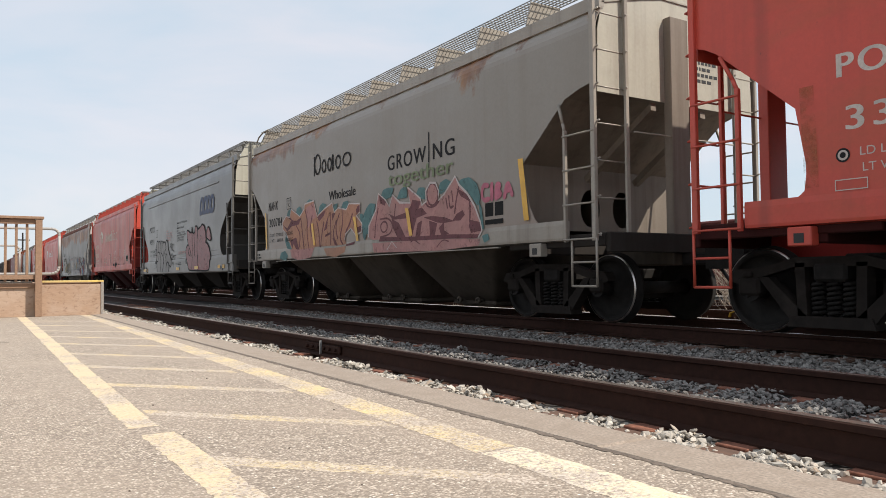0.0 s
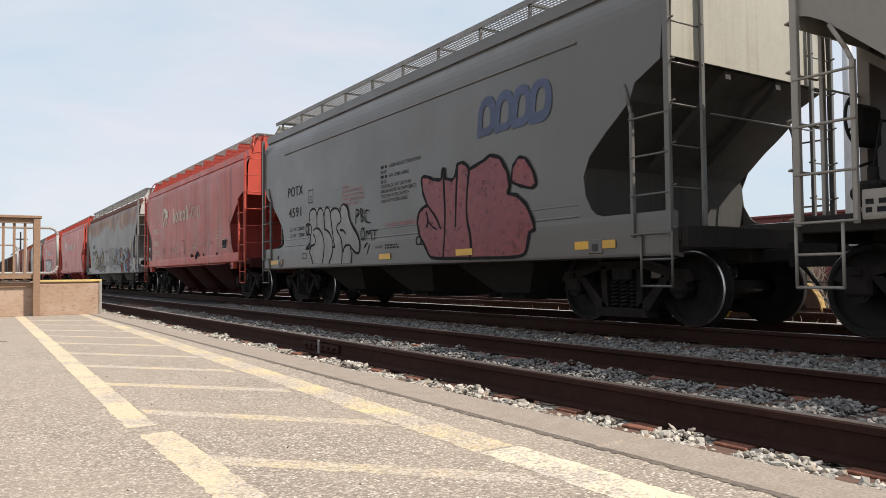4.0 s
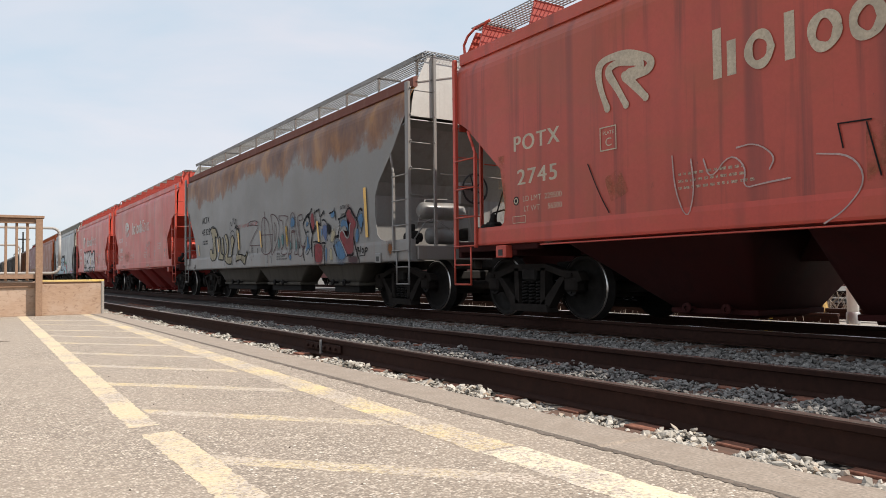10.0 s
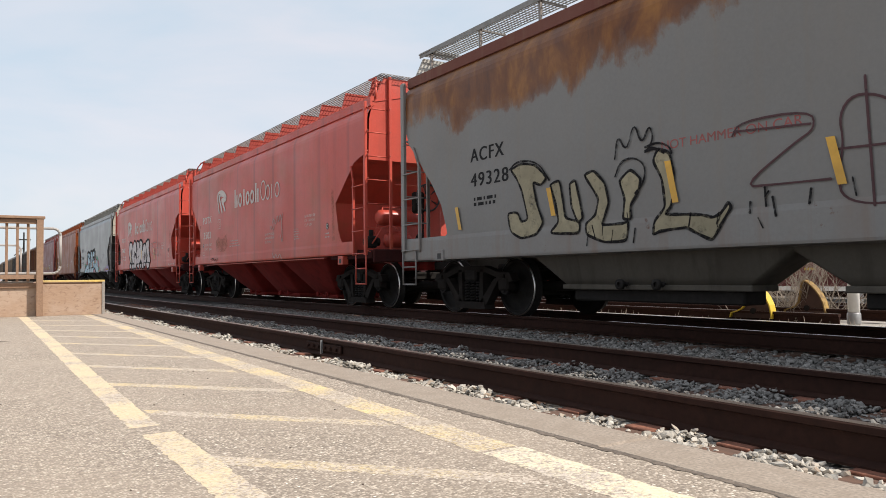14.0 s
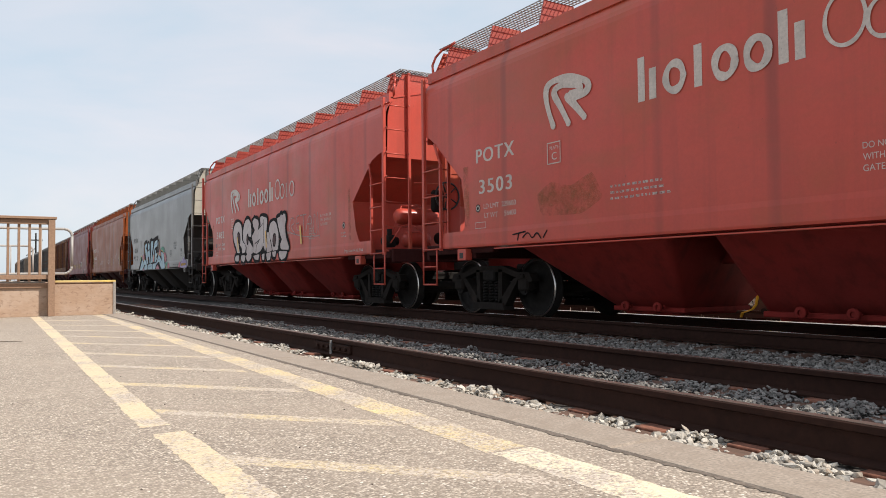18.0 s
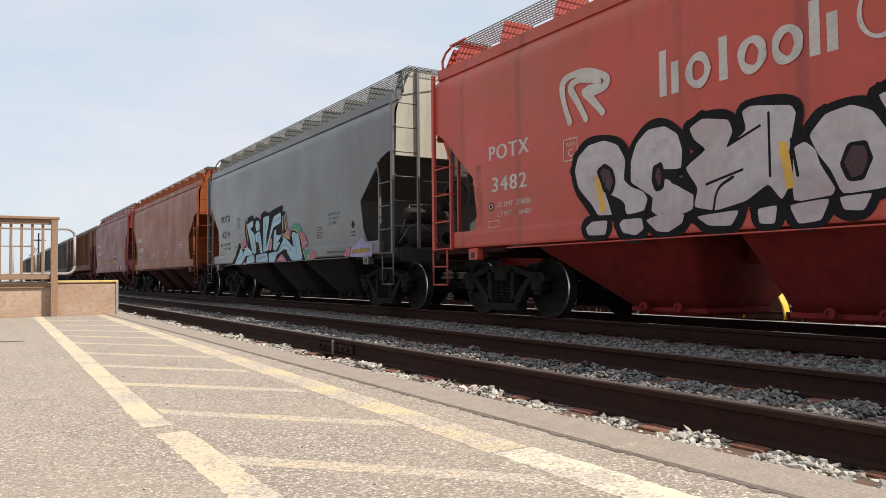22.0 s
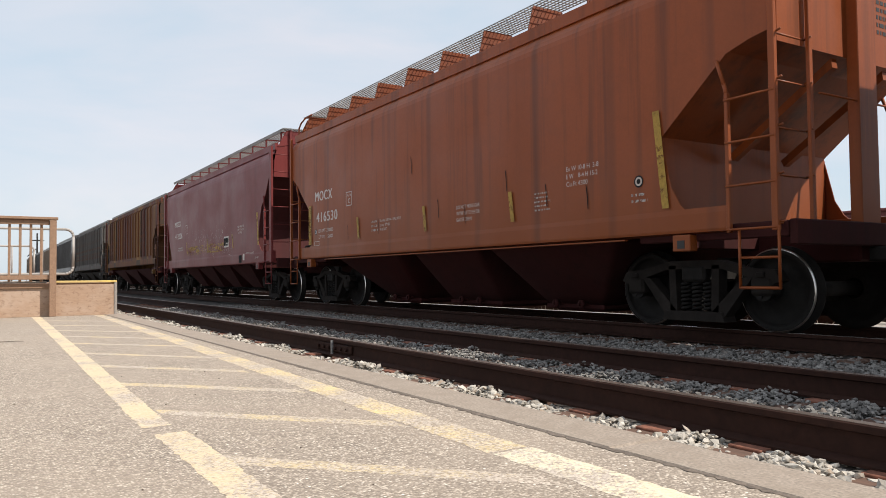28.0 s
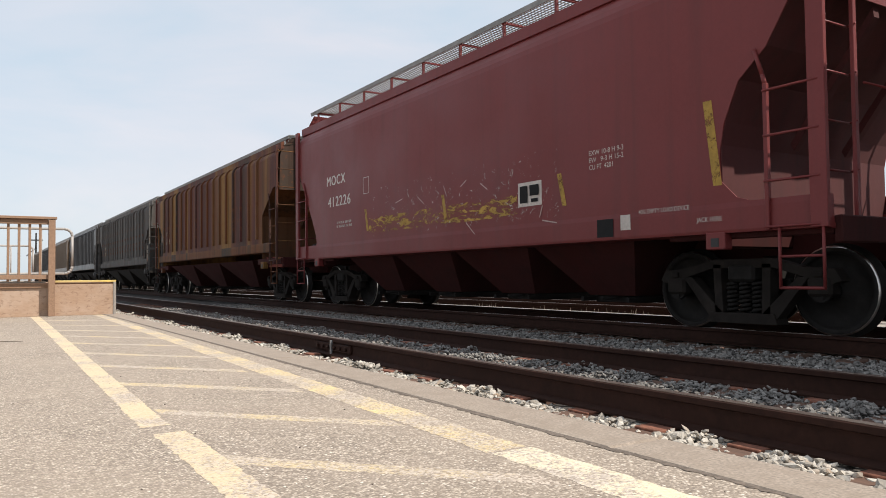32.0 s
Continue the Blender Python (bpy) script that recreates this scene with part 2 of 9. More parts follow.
def make_asphalt():
    m, nd, ln, p = nodes("asphalt")
    v = coords(nd, ln)
    vor = nd.new("ShaderNodeTexVoronoi")
    vor.inputs["Scale"].default_value = 105.0
    ln.new(v, vor.inputs["Vector"])
    stone = ramp(nd, ln, vor.outputs["Color"], [(0.10, (0.14, 0.114, 0.090)), (0.5, (0.335, 0.281, 0.224)), (0.86, (0.62, 0.537, 0.445)), (0.95, (0.85, 0.785, 0.69))])
    gap = ramp(nd, ln, vor.outputs["Distance"], [(0.35, 0.0), (0.75, 0.85)])
    c = mix(nd, ln, gap, stone, (0.21, 0.172, 0.137))
    big = noise_tex(nd, ln, v, 0.9, 6)
    c = mix(nd, ln, ramp(nd, ln, big, [(0.4, 0.0), (0.7, 0.5)]), c, (0.37, 0.305, 0.242))
    fine = noise_tex(nd, ln, v, 9.0, 4, 0.7)
    c = mix(nd, ln, ramp(nd, ln, fine, [(0.45, 0.0), (0.75, 0.3)]), c, (0.19, 0.155, 0.13))
    ln.new(c, p.inputs["Base Color"])
    p.inputs["Roughness"].default_value = 0.85
    bump(nd, ln, p, vor.outputs["Distance"], 0.6, -0.004)
    return m


def make_line_paint():
    """Worn yellow line paint: broken by the asphalt's stones."""
    m, nd, ln, p = nodes("worn_yellow_paint")
    v = coords(nd, ln)
    vor = nd.new("ShaderNodeTexVoronoi")
    vor.inputs["Scale"].default_value = 105.0
    ln.new(v, vor.inputs["Vector"])
    worn = noise_tex(nd, ln, v, 2.2, 7, 0.65)
    grain = noise_tex(nd, ln, v, 60.0, 3, 0.7)
    ad = nd.new("ShaderNodeMath")
    ad.operation = "MULTIPLY_ADD"
    ln.new(grain, ad.inputs[0])
    ad.inputs[1].default_value = 0.7
    ln.new(worn, ad.inputs[2])
    base = ramp(nd, ln, vor.outputs["Color"], [(0.15, (0.54, 0.43, 0.275)), (0.85, (0.63, 0.515, 0.35))])
    bare = ramp(nd, ln, vor.outputs["Color"], [(0.15, (0.21, 0.172, 0.145)), (0.85, (0.55, 0.48, 0.42))])
    c = mix(nd, ln, ramp(nd, ln, ad.outputs[0], [(0.82, 0.0), (1.0, 0.9)]), base, bare)
    ln.new(c, p.inputs["Base Color"])
    p.inputs["Roughness"].default_value = 0.7
    bump(nd, ln, p, vor.outputs["Distance"], 0.4, -0.003)
    return m


def make_stones(name, lo, hi, tint):
    m, nd, ln, p = nodes(name)
    v = coords(nd, ln)
    g = nd.new("ShaderNodeNewGeometry")
    a = noise_tex(nd, ln, v, 30.0, 5)
    c = ramp(nd, ln, g.outputs["Random Per Island"], [(0.0, lo), (0.55, [(x + y) / 2 for x, y in zip(lo, hi)]), (0.85, hi), (1.0, tint)])
    c = mix(nd, ln, ramp(nd, ln, a, [(0.35, 0.0), (0.7, 0.6)]), c, [x * 0.6 for x in hi])
    ln.new(c, p.inputs["Base Color"])
    p.inputs["Roughness"].default_value = 0.85
    bump(nd, ln, p, a, 0.4, 0.01)
    return m


def make_wood(name, colour, dark):
    m, nd, ln, p = nodes(name)
    v = coords(nd, ln, (1.0, 14.0, 14.0))
    a = noise_tex(nd, ln, v, 2.0, 6, 0.65, 0.6)
    b = noise_tex(nd, ln, coords(nd, ln), 3.0, 4)
    c = mix(nd, ln, ramp(nd, ln, a, [(0.35, 0.0), (0.7, 1.0)]), colour, dark)
    c = mix(nd, ln, ramp(nd, ln, b, [(0.45, 0.0), (0.7, 0.6)]), c, [x * 0.75 for x in colour])
    ln.new(c, p.inputs["Base Color"])
    p.inputs["Roughness"].default_value = 0.8
    bump(nd, ln, p, a, 0.3, 0.004)
    return m


ASPHALT = make_asphalt()
LINE = make_line_paint()
KERB = flat("kerb_concrete", (0.285, 0.237, 0.193), 0.9, vary=0.36, scale=75, dirt=(0.235, 0.19, 0.15))
GROUND = flat("dirt_ground", (0.24, 0.21, 0.18), 0.95, vary=0.35, scale=18)
GRAVEL = flat("pale_gravel", (0.31, 0.285, 0.255), 0.95, vary=0.45, scale=34, dirt=(0.24, 0.21, 0.18))
YARD = flat("yard_gravel", (0.13, 0.12, 0.107), 0.95, vary=0.45, scale=30)
BED = flat("ballast_bed", (0.065, 0.058, 0.052), 0.95, vary=0.45, scale=40)
# One ballast in two colours: darkened for the train's shade, lightened for sun.
STONE = make_stones("ballast_stone", (0.085, 0.079, 0.073), (0.32, 0.305, 0.283), (0.13, 0.096, 0.075))
STONE_SUNLIT = make_stones("clean_limestone", (0.17, 0.148, 0.122), (0.57, 0.53, 0.465), (0.27, 0.185, 0.12))
RAIL = flat("rusty_rail", (0.033, 0.0138, 0.0092), 0.85, 0.0, gloss=0.2, vary=0.3, scale=20)
RAIL_TOP = flat("rail_head", (0.30, 0.25, 0.22), 0.38, 0.85, vary=0.25, scale=12)
RAIL_SHINE = flat("polished_rail_head", (0.42, 0.41, 0.40), 0.25, 1.0, vary=0.1, scale=12)
TIE = make_wood("rust_stained_tie", (0.13, 0.07, 0.047), (0.075, 0.045, 0.032))
PLATE = flat("rusty_tie_plate", (0.19, 0.075, 0.045), 0.85, 0.1, vary=0.5, scale=30)
LUMBER = make_wood("brown_stained_lumber", (0.31, 0.195, 0.125), (0.21, 0.125, 0.08))


def make_ply():
    """Weathered plywood: long grain, dark knots, washed-out patches."""
    m, nd, ln, p = nodes("weathered_plywood")
    grain = noise_tex(nd, ln, coords(nd, ln, (1.0, 3.0, 16.0)), 2.0, 7, 0.7, 0.8)
    knots = noise_tex(nd, ln, coords(nd, ln, (1.0, 5.0, 7.0)), 2.4, 5, 0.6, 0.6)
    wash = noise_tex(nd, ln, coords(nd, ln), 1.7, 5)
    c = mix(nd, ln, ramp(nd, ln, grain, [(0.35, 0.0), (0.7, 1.0)]), (0.42, 0.29, 0.205), (0.31, 0.20, 0.13))
    c = mix(nd, ln, ramp(nd, ln, wash, [(0.42, 0.0), (0.65, 0.7)]), c, (0.45, 0.345, 0.27))
    c = mix(nd, ln, ramp(nd, ln, knots, [(0.54, 0.0), (0.66, 0.55)]), c, (0.20, 0.12, 0.08))
    ln.new(c, p.inputs["Base Color"])
    p.inputs["Roughness"].default_value = 0.85
    bump(nd, ln, p, grain, 0.3, 0.004)
    return m


PLY = make_ply()
HANDRAIL = flat("dull_white_pipe_paint", (0.36, 0.34, 0.32), 0.5, vary=0.15)
SOIL = flat("dark_grit", (0.14, 0.112, 0.09), 0.95, vary=0.5, scale=45)
YELLOW = flat("yellow_paint", (0.62, 0.42, 0.03), 0.6, vary=0.12)
NOSING = flat("scuffed_yellow_paint", (0.62, 0.43, 0.09), 0.7, vary=0.3, scale=6, dirt=(0.52, 0.40, 0.22))
WHITE = flat("white_paint", (0.74, 0.73, 0.70), 0.5, vary=0.08)
BLACK = flat("black_paint", (0.018, 0.018, 0.019), 0.55, vary=0.2)
DARK = flat("grimy_steel", (0.016, 0.0142, 0.0128), 0.8, 0.0, gloss=0.2, vary=0.4, scale=12)
DUST = flat("dusty_cast_steel", (0.023, 0.019, 0.0165), 0.9, 0.0, gloss=0.15, vary=0.4, scale=7)
TREAD = flat("bright_wheel_rim", (0.62, 0.60, 0.57), 0.28, 1.0, vary=0.2)
GALV = flat("galvanised_steel", (0.42, 0.42, 0.42), 0.5, 0.7, vary=0.15)
GRATE = flat("weathered_grating", (0.24, 0.235, 0.225), 0.6, 0.3, vary=0.2)

def pale_line(name, base_lo, base_hi, lo, hi):
    m = LINE.copy()
    m.name = name
    ramps = [n for n in m.node_tree.nodes if n.bl_idname == "ShaderNodeValToRGB"]
    ramps[0].color_ramp.elements[0].color, ramps[0].color_ramp.elements[1].color = (*base_lo, 1), (*base_hi, 1)
    ramps[2].color_ramp.elements[0].position, ramps[2].color_ramp.elements[1].position = lo, hi
    return m


LINE_PALE = pale_line("thick_pale_paint", (0.60, 0.515, 0.36), (0.70, 0.62, 0.465), 0.78, 0.90)
LINE_WORN = pale_line("rubbed_yellow_paint", (0.58, 0.44, 0.21), (0.70, 0.56, 0.30), 0.66, 0.90)
LINE_THIN = pale_line("faint_yellow_paint", (0.50, 0.385, 0.195), (0.62, 0.485, 0.25), 0.62, 0.88)
GREYWOOD = make_wood("grey_weathered_board", (0.34, 0.31, 0.28), (0.22, 0.20, 0.18))
PLATE_DARK = flat("dark_rusty_steel", (0.075, 0.04, 0.03), 0.8, 0.1, vary=0.3)
TWIG = flat("dry_twig", (0.30, 0.25, 0.20), 0.9, vary=0.3, scale=30)
POLE = flat("pale_steel_pole", (0.55, 0.56, 0.57), 0.55, 0.1, vary=0.12, scale=3)
GONDOLA = paint("maroon_gondola_paint", (0.17, 0.04, 0.035), dirt=(0.08, 0.03, 0.025), streak=0.7)

# ---- ground, platform, tracks ----
PLAT = -0.03            # platform surface; rail tops are at 0
EDGE = 2.40             # far edge of the kerb
TRACKS = (3.99, 8.15)   # centre lines: the empty track, the train's track
SIDING = 11.95
FAR_TRACK = 27.0

ground = Shape()
ground.add([(-3000, -3000, -0.42), (3000, -3000, -0.42), (3000, 3000, -0.42), (-3000, 3000, -0.42)], [(0, 1, 2, 3)])
part("ground", ground, GROUND, label="bare dusty gravel ground of a rail yard", kind="structure")

slab = Shape()
slab.prism([(-60, -0.41), (2.085, -0.41), (2.085, PLAT), (-60, PLAT)], "x", -90, 40)
part("platform", slab, ASPHALT, label="sunlit grey-brown asphalt platform", kind="structure")
kerb = thing("kerb", "worn concrete kerb along the platform's edge", "kerb", kind="structure")
for i in range(34):
    x = -91.85 + i * 3.9
    s = Shape()
    s.box(x + 0.006, x + 3.894, 2.10, EDGE, -0.41, PLAT + 0.004, 0.012)
    part("kerb_stone", s, KERB, kerb)


# grit in the joint between asphalt and kerb
rnd = random.Random(9)
for i in range(40):
    s = Shape()
    v = []
    for j in range(21):
        x = -18 + (i + j / 20) * 0.48
        a, b = rnd.uniform(-0.012, 0.012), rnd.uniform(-0.004, 0.008)
        v += [(x, 2.080 - a, PLAT + 0.0022), (x, 2.101 + b * 0.5, PLAT + 0.0042)]
    s.add(v, [(2 * j, 2 * j + 1, 2 * j + 3, 2 * j + 2) for j in range(20)])
    part("grit_seam", s, SOIL, kerb)


s = Shape()
s.prism([(2.41, -0.415), (14.6, -0.415), (13.6, -0.235), (2.41, -0.235)], "x", -400, 60)
part("ballast_bed", s, BED, label="grey crushed-stone ballast under the tracks", kind="structure")

s = Shape()
s.prism([(13.7, -0.419), (400, -0.419), (400, -0.40), (14.2, -0.40)], "x", -600, 300)
part("yard_ballast", s, YARD, label="dusty ballast of the yard tracks", kind="structure")

s = Shape()
s.prism([(9.3, -0.3), (13.5, -0.3), (13.4, -0.218), (11.12, -0.218), (11.02, -0.14), (9.75, -0.14)], "x", -400, 60)
part("gravel_strip", s, GRAVEL, label="pale sunlit gravel between the train and the siding", kind="structure")

RAIL_LINE = [(-0.068, -0.178), (0.068, -0.178), (0.068, -0.166), (0.012, -0.148), (0.009, -0.045), (0.036, -0.036), (0.036, -0.006), (0.028, 0.0),
             (-0.028, 0.0), (-0.036, -0.006), (-0.036, -0.036), (-0.009, -0.045), (-0.012, -0.148), (-0.068, -0.166)]


def track(y, name, x0, x1, shine, plates, label, drop=0.0):
    t = thing(name, label, "railway track", kind="structure")
    for side in (-0.753, 0.753):
        s = Shape()
        s.prism([(y + side + a, b - drop) for a, b in RAIL_LINE], "x", x0, x1)
        rail = part("rail", s, RAIL, t)
        top = Shape()
        top.box(x0, x1, y + side - 0.027, y + side + 0.027, 0.0005 - drop, 0.003 - drop)
        part("running_surface", top, shine, rail)
    return t


def lay_ties(t, y, x0, x1, plates, pitch=0.53, drop=0.0):
    tie = Shape().box(-0.11, 0.11, -1.28, 1.28, -0.36, -0.19, 0.012).mesh("tie")
    plate = Shape().box(-0.09, 0.09, -0.17, 0.17, -0.192, -0.176, 0.004).mesh("tie_plate")
    spike = Shape().box(-0.012, 0.012, -0.018, 0.018, -0.176, -0.145, 0.004).mesh("spike")
    rnd = random.Random(5)
    spots = []
    for i in range(int((x1 - x0) / pitch)):
        x = x0 + i * pitch + rnd.uniform(-0.03, 0.03)
        ob = part("tie", tie, TIE, t, at=pose(x, y + rnd.uniform(-0.03, 0.03), -drop, 0, 0, rnd.uniform(-1, 1)))
        if plates:
            for side in (-0.753, 0.753):
                p = part("tie_plate", plate, PLATE, ob, at=(0, side, 0))
        spots.append(x)
    return spots


near_track = track(TRACKS[0], "track_1", -320, 40, RAIL_TOP, True, "rusty unused railway track on grey ballast")
main_track = track(TRACKS[1], "track_2", -320, 40, RAIL_SHINE, False, "railway track under the moving train")
side_track = track(SIDING, "track_3", -320, -6.3, RAIL_TOP, False, "rusty siding that ends at yellow wheel stops")
far_track = track(FAR_TRACK, "track_4", -200, 60, RAIL_TOP, False, "far yard track with parked cars", 0.1)
near_ties = lay_ties(near_track, TRACKS[0], -26.25, 6.0, True, 0.60)
yard_track = track(19.5, "track_5", -200, 60, RAIL_SHINE, False, "empty yard track on dark ballast", 0.22)
lay_ties(main_track, TRACKS[1], -22.0, 6.0, False)


def scatter(name, label, areas, seed, mat, ties=None, thin=0.10):
    """Loose stones as one object: rough eight-cornered lumps of many turns and sizes."""
    rng = np.random.default_rng(seed)
    verts, faces, base = [], [], 0
    ico = np.array([(0, 0, -1), (0.72, -0.53, -0.45), (-0.28, -0.85, -0.45), (-0.89, 0, -0.45), (-0.28, 0.85, -0.45), (0.72, 0.53, -0.45),
                    (0.28, -0.85, 0.45), (-0.72, -0.53, 0.45), (-0.72, 0.53, 0.45), (0.28, 0.85, 0.45), (0.89, 0, 0.45), (0, 0, 1)])
    tri = np.array([(0, 1, 2), (1, 0, 5), (0, 2, 3), (0, 3, 4), (0, 4, 5), (1, 5, 10), (2, 1, 6), (3, 2, 7), (4, 3, 8), (5, 4, 9), (1, 10, 6), (2, 6, 7),
                    (3, 7, 8), (4, 8, 9), (5, 9, 10), (6, 10, 11), (7, 6, 11), (8, 7, 11), (9, 8, 11), (10, 9, 11)])
    for x0, x1, y0, y1, z0, z1, count, size in areas:
        n = count
        cx = x1 - (x1 - x0) * rng.random(n) ** 1.5
        cy = y0 + (y1 - y0) * rng.random(n)
        cz = z0 + (z1 - z0) * (cy - y0) / (y1 - y0) + rng.uniform(-0.025, 0.012, n)
        if ties is not None:
            # heaped in the cribs, swept thin over the ties
            gap = np.abs(cx[:, None] - np.array(ties)[None]).min(1)
            wide = rng.uniform(0.04, 0.14, len(ties))[np.abs(cx[:, None] - np.array(ties)[None]).argmin(1)]
            keep = (gap > wide) | (rng.random(n) < thin)
            heap = np.clip((gap - 0.10) / 0.12, 0, 1)
            cz = cz + 0.06 * heap * rng.random(n) * (0.5 + 0.5 * np.sin(cx * 3.1 + cy * 5)) - 0.018
            cx, cy, cz = cx[keep], cy[keep], cz[keep]
            n = len(cx)
        sc = size * rng.uniform(0.45, 1.5, n)[:, None] * np.stack([rng.uniform(0.7, 1.7, n), rng.uniform(0.6, 1.2, n), rng.uniform(0.35, 0.85, n)], 1)
        p = ico[None] * (1 + rng.uniform(-0.36, 0.30, (n, 12, 1))) * sc[:, None, :]
        a = rng.uniform(0, 6.28, n)
        b = rng.uniform(-0.7, 0.7, n)
        ca, sa, cb, sb = np.cos(a)[:, None], np.sin(a)[:, None], np.cos(b)[:, None], np.sin(b)[:, None]
        x, y, z = p[..., 0], p[..., 1], p[..., 2]
        x, z = x * cb + z * sb, z * cb - x * sb
        x, y = x * ca - y * sa, x * sa + y * ca
        q = np.stack([x + cx[:, None], y + cy[:, None], z + cz[:, None]], -1).reshape(-1, 3)
        verts.append(q)
        faces.append((tri[None] + (np.arange(n) * 12)[:, None, None] + base).reshape(-1, 3))
        base += n * 12
    v, f = np.concatenate(verts), np.concatenate(faces)
    me = bpy.data.meshes.new(name)
    me.vertices.add(len(v))
    me.vertices.foreach_set("co", v.ravel())
    me.loops.add(len(f) * 3)
    me.loops.foreach_set("vertex_index", f.ravel())
    me.polygons.add(len(f))
    me.polygons.foreach_set("loop_start", np.arange(len(f)) * 3)
    me.polygons.foreach_set("loop_total", np.full(len(f), 3))
    me.polygons.foreach_set("use_smooth", np.zeros(len(f), dtype=bool))
    me.update(calc_edges=True)
    ob = part(name, me, mat, label=label, kind="stuff")
    return tagged(ob, category="ballast")


# Kerb-side stones: part of their sunlight is put into the lighter colour.
scatter("ballast", "loose pale crushed stone between kerb and rail", (
    (-22, -0.9, 2.42, 3.14, -0.16, -0.185, 22000, 0.0185),
    (-22, -0.9, 2.42, 3.14, -0.18, -0.21, 9000, 0.013),
    (-0.9, 6.0, 2.42, 3.14, -0.16, -0.185, 5000, 0.021)), 3, STONE_SUNLIT, near_ties)
scatter("ballast", "grey crushed stone between the rails of the empty track", (
    (-22, -0.6, 3.34, 4.64, -0.165, -0.165, 27000, 0.0155),
    (-22, -0.6, 3.34, 4.64, -0.185, -0.185, 4000, 0.013),
    (-0.6, 6.0, 3.34, 4.64, -0.17, -0.17, 6000, 0.022)), 6, STONE, near_ties, 0.22)
scatter("ballast", "grey crushed stone between the tracks", (
    (-24, -0.5, 4.84, 7.25, -0.205, -0.205, 36000, 0.019),
    (-0.5, 6.0, 4.84, 7.25, -0.205, -0.205, 7000, 0.025),
    (-24, -2.0, 7.5, 8.8, -0.215, -0.215, 2500, 0.036),
    (-24, -3.0, 9.0, 9.8, -0.215, -0.215, 1500, 0.03)), 4, STONE)

# ---- platform markings ----


def stripe(name, x0, x1, near, far, label, mat, wobble=0.007, seed=1):
    """A painted line along the platform; near and far give (y at x1, y at x0) of its two edges."""
    rnd = random.Random(seed)
    s = Shape()
    n = max(4, int(abs(x1 - x0) / 0.035))
    v = []
    for i in range(n + 1):
        k = i / n
        x = x1 + (x0 - x1) * k
        v += [(x, near[0] + (near[1] - near[0]) * k + rnd.uniform(-wobble, wobble), PLAT + 0.0007), (x, far[0] + (far[1] - far[0]) * k + rnd.uniform(-wobble, wobble), PLAT + 0.0007)]
    s.add(v, [(2 * i, 2 * i + 1, 2 * i + 3, 2 * i + 2) for i in range(n)])
    ob = part(name, s, mat, label=label, kind="structure")
    return ob


stripe("painted_line", -15.74, -3.64, (0.64, 0.85), (0.77, 1.0), "worn yellow painted line on the platform", LINE, seed=1)
stripe("painted_line", -3.46, 2.5, (0.68, 0.66), (0.83, 0.80), "worn yellow painted line on the platform", LINE, seed=2)
stripe("painted_line", -15.74, -2.36, (1.665, 1.90), (1.855, 2.05), "rubbed yellow painted line on the platform", LINE_WORN, seed=3)
stripe("painted_line", -2.34, 2.5, (1.64, 1.67), (1.83, 1.87), "thick pale yellow painted line on the platform", LINE_PALE, seed=4)
for i, (xa, ya, xb, yb) in enumerate(((-1.55, 0.80, -0.6, 1.62), (-2.83, 0.80, -1.93, 1.62), (-4.04, 0.79, -3.05, 1.66), (-5.25, 0.80, -4.28, 1.65), (-6.45, 0.83, -5.4, 1.67), (-7.65, 0.84, -6.5, 1.73),
                                      (-8.95, 0.86, -7.8, 1.76), (-10.15, 0.87, -8.9, 1.82), (-11.35, 0.89, -10.2, 1.86), (-12.75, 0.91, -11.6, 1.92), (-14.2, 0.93, -13.1, 1.97))):
    s = Shape()
    rnd = random.Random(20 + i)
    n, v = 14, []
    for j in range(n + 1):
        k = j / n
        x, y = xa + (xb - xa) * k, ya + (yb - ya) * k
        v += [(x - 0.085 + rnd.uniform(-0.008, 0.008), y, PLAT + 0.0004), (x + 0.085 + rnd.uniform(-0.008, 0.008), y, PLAT + 0.0004)]
    s.add(v, [(2 * j, 2 * j + 1, 2 * j + 3, 2 * j + 2) for j in range(n)])
    part("hatch_line", s, LINE_THIN, label="faint worn yellow hatching line on the platform", kind="structure")

# twigs and grit blown over the platform
rnd = random.Random(41)
litter = Shape()
for i in range(60):
    x, y, r = rnd.uniform(-14, 0.5) if i % 2 else rnd.uniform(-6, 0.5), rnd.uniform(-1.8, 2.05), rnd.uniform(0.002, 0.005)
    a = rnd.uniform(0, 6.28)
    litter.rod((x, y, PLAT + r * 0.4), (x + r * 1.6 * math.cos(a), y + r * 1.6 * math.sin(a), PLAT + r * 0.4), r, 5, r * 0.7)
tagged(part("grit", litter, SOIL, label="scattered dark grit on the asphalt platform", kind="stuff"), category="grit")
for x, y, a, n in ((-9.6, 0.05, 70, 0.42), (-7.4, -0.12, 25, 0.10)):
    t = tagged(part("twig", Shape().rod((0, 0, 0.006), (n * 0.6, 0.02 * n, 0.009), 0.005, 5, 0.004).rod((n * 0.6, 0.02 * n, 0.009), (n, -0.05 * n, 0.006), 0.004, 5, 0.002), SOIL),
               "dry dark twig lying on the asphalt platform", "twig", "twigs on the platform")
    t.matrix_world = pose(x, y, PLAT, 0, 0, a)

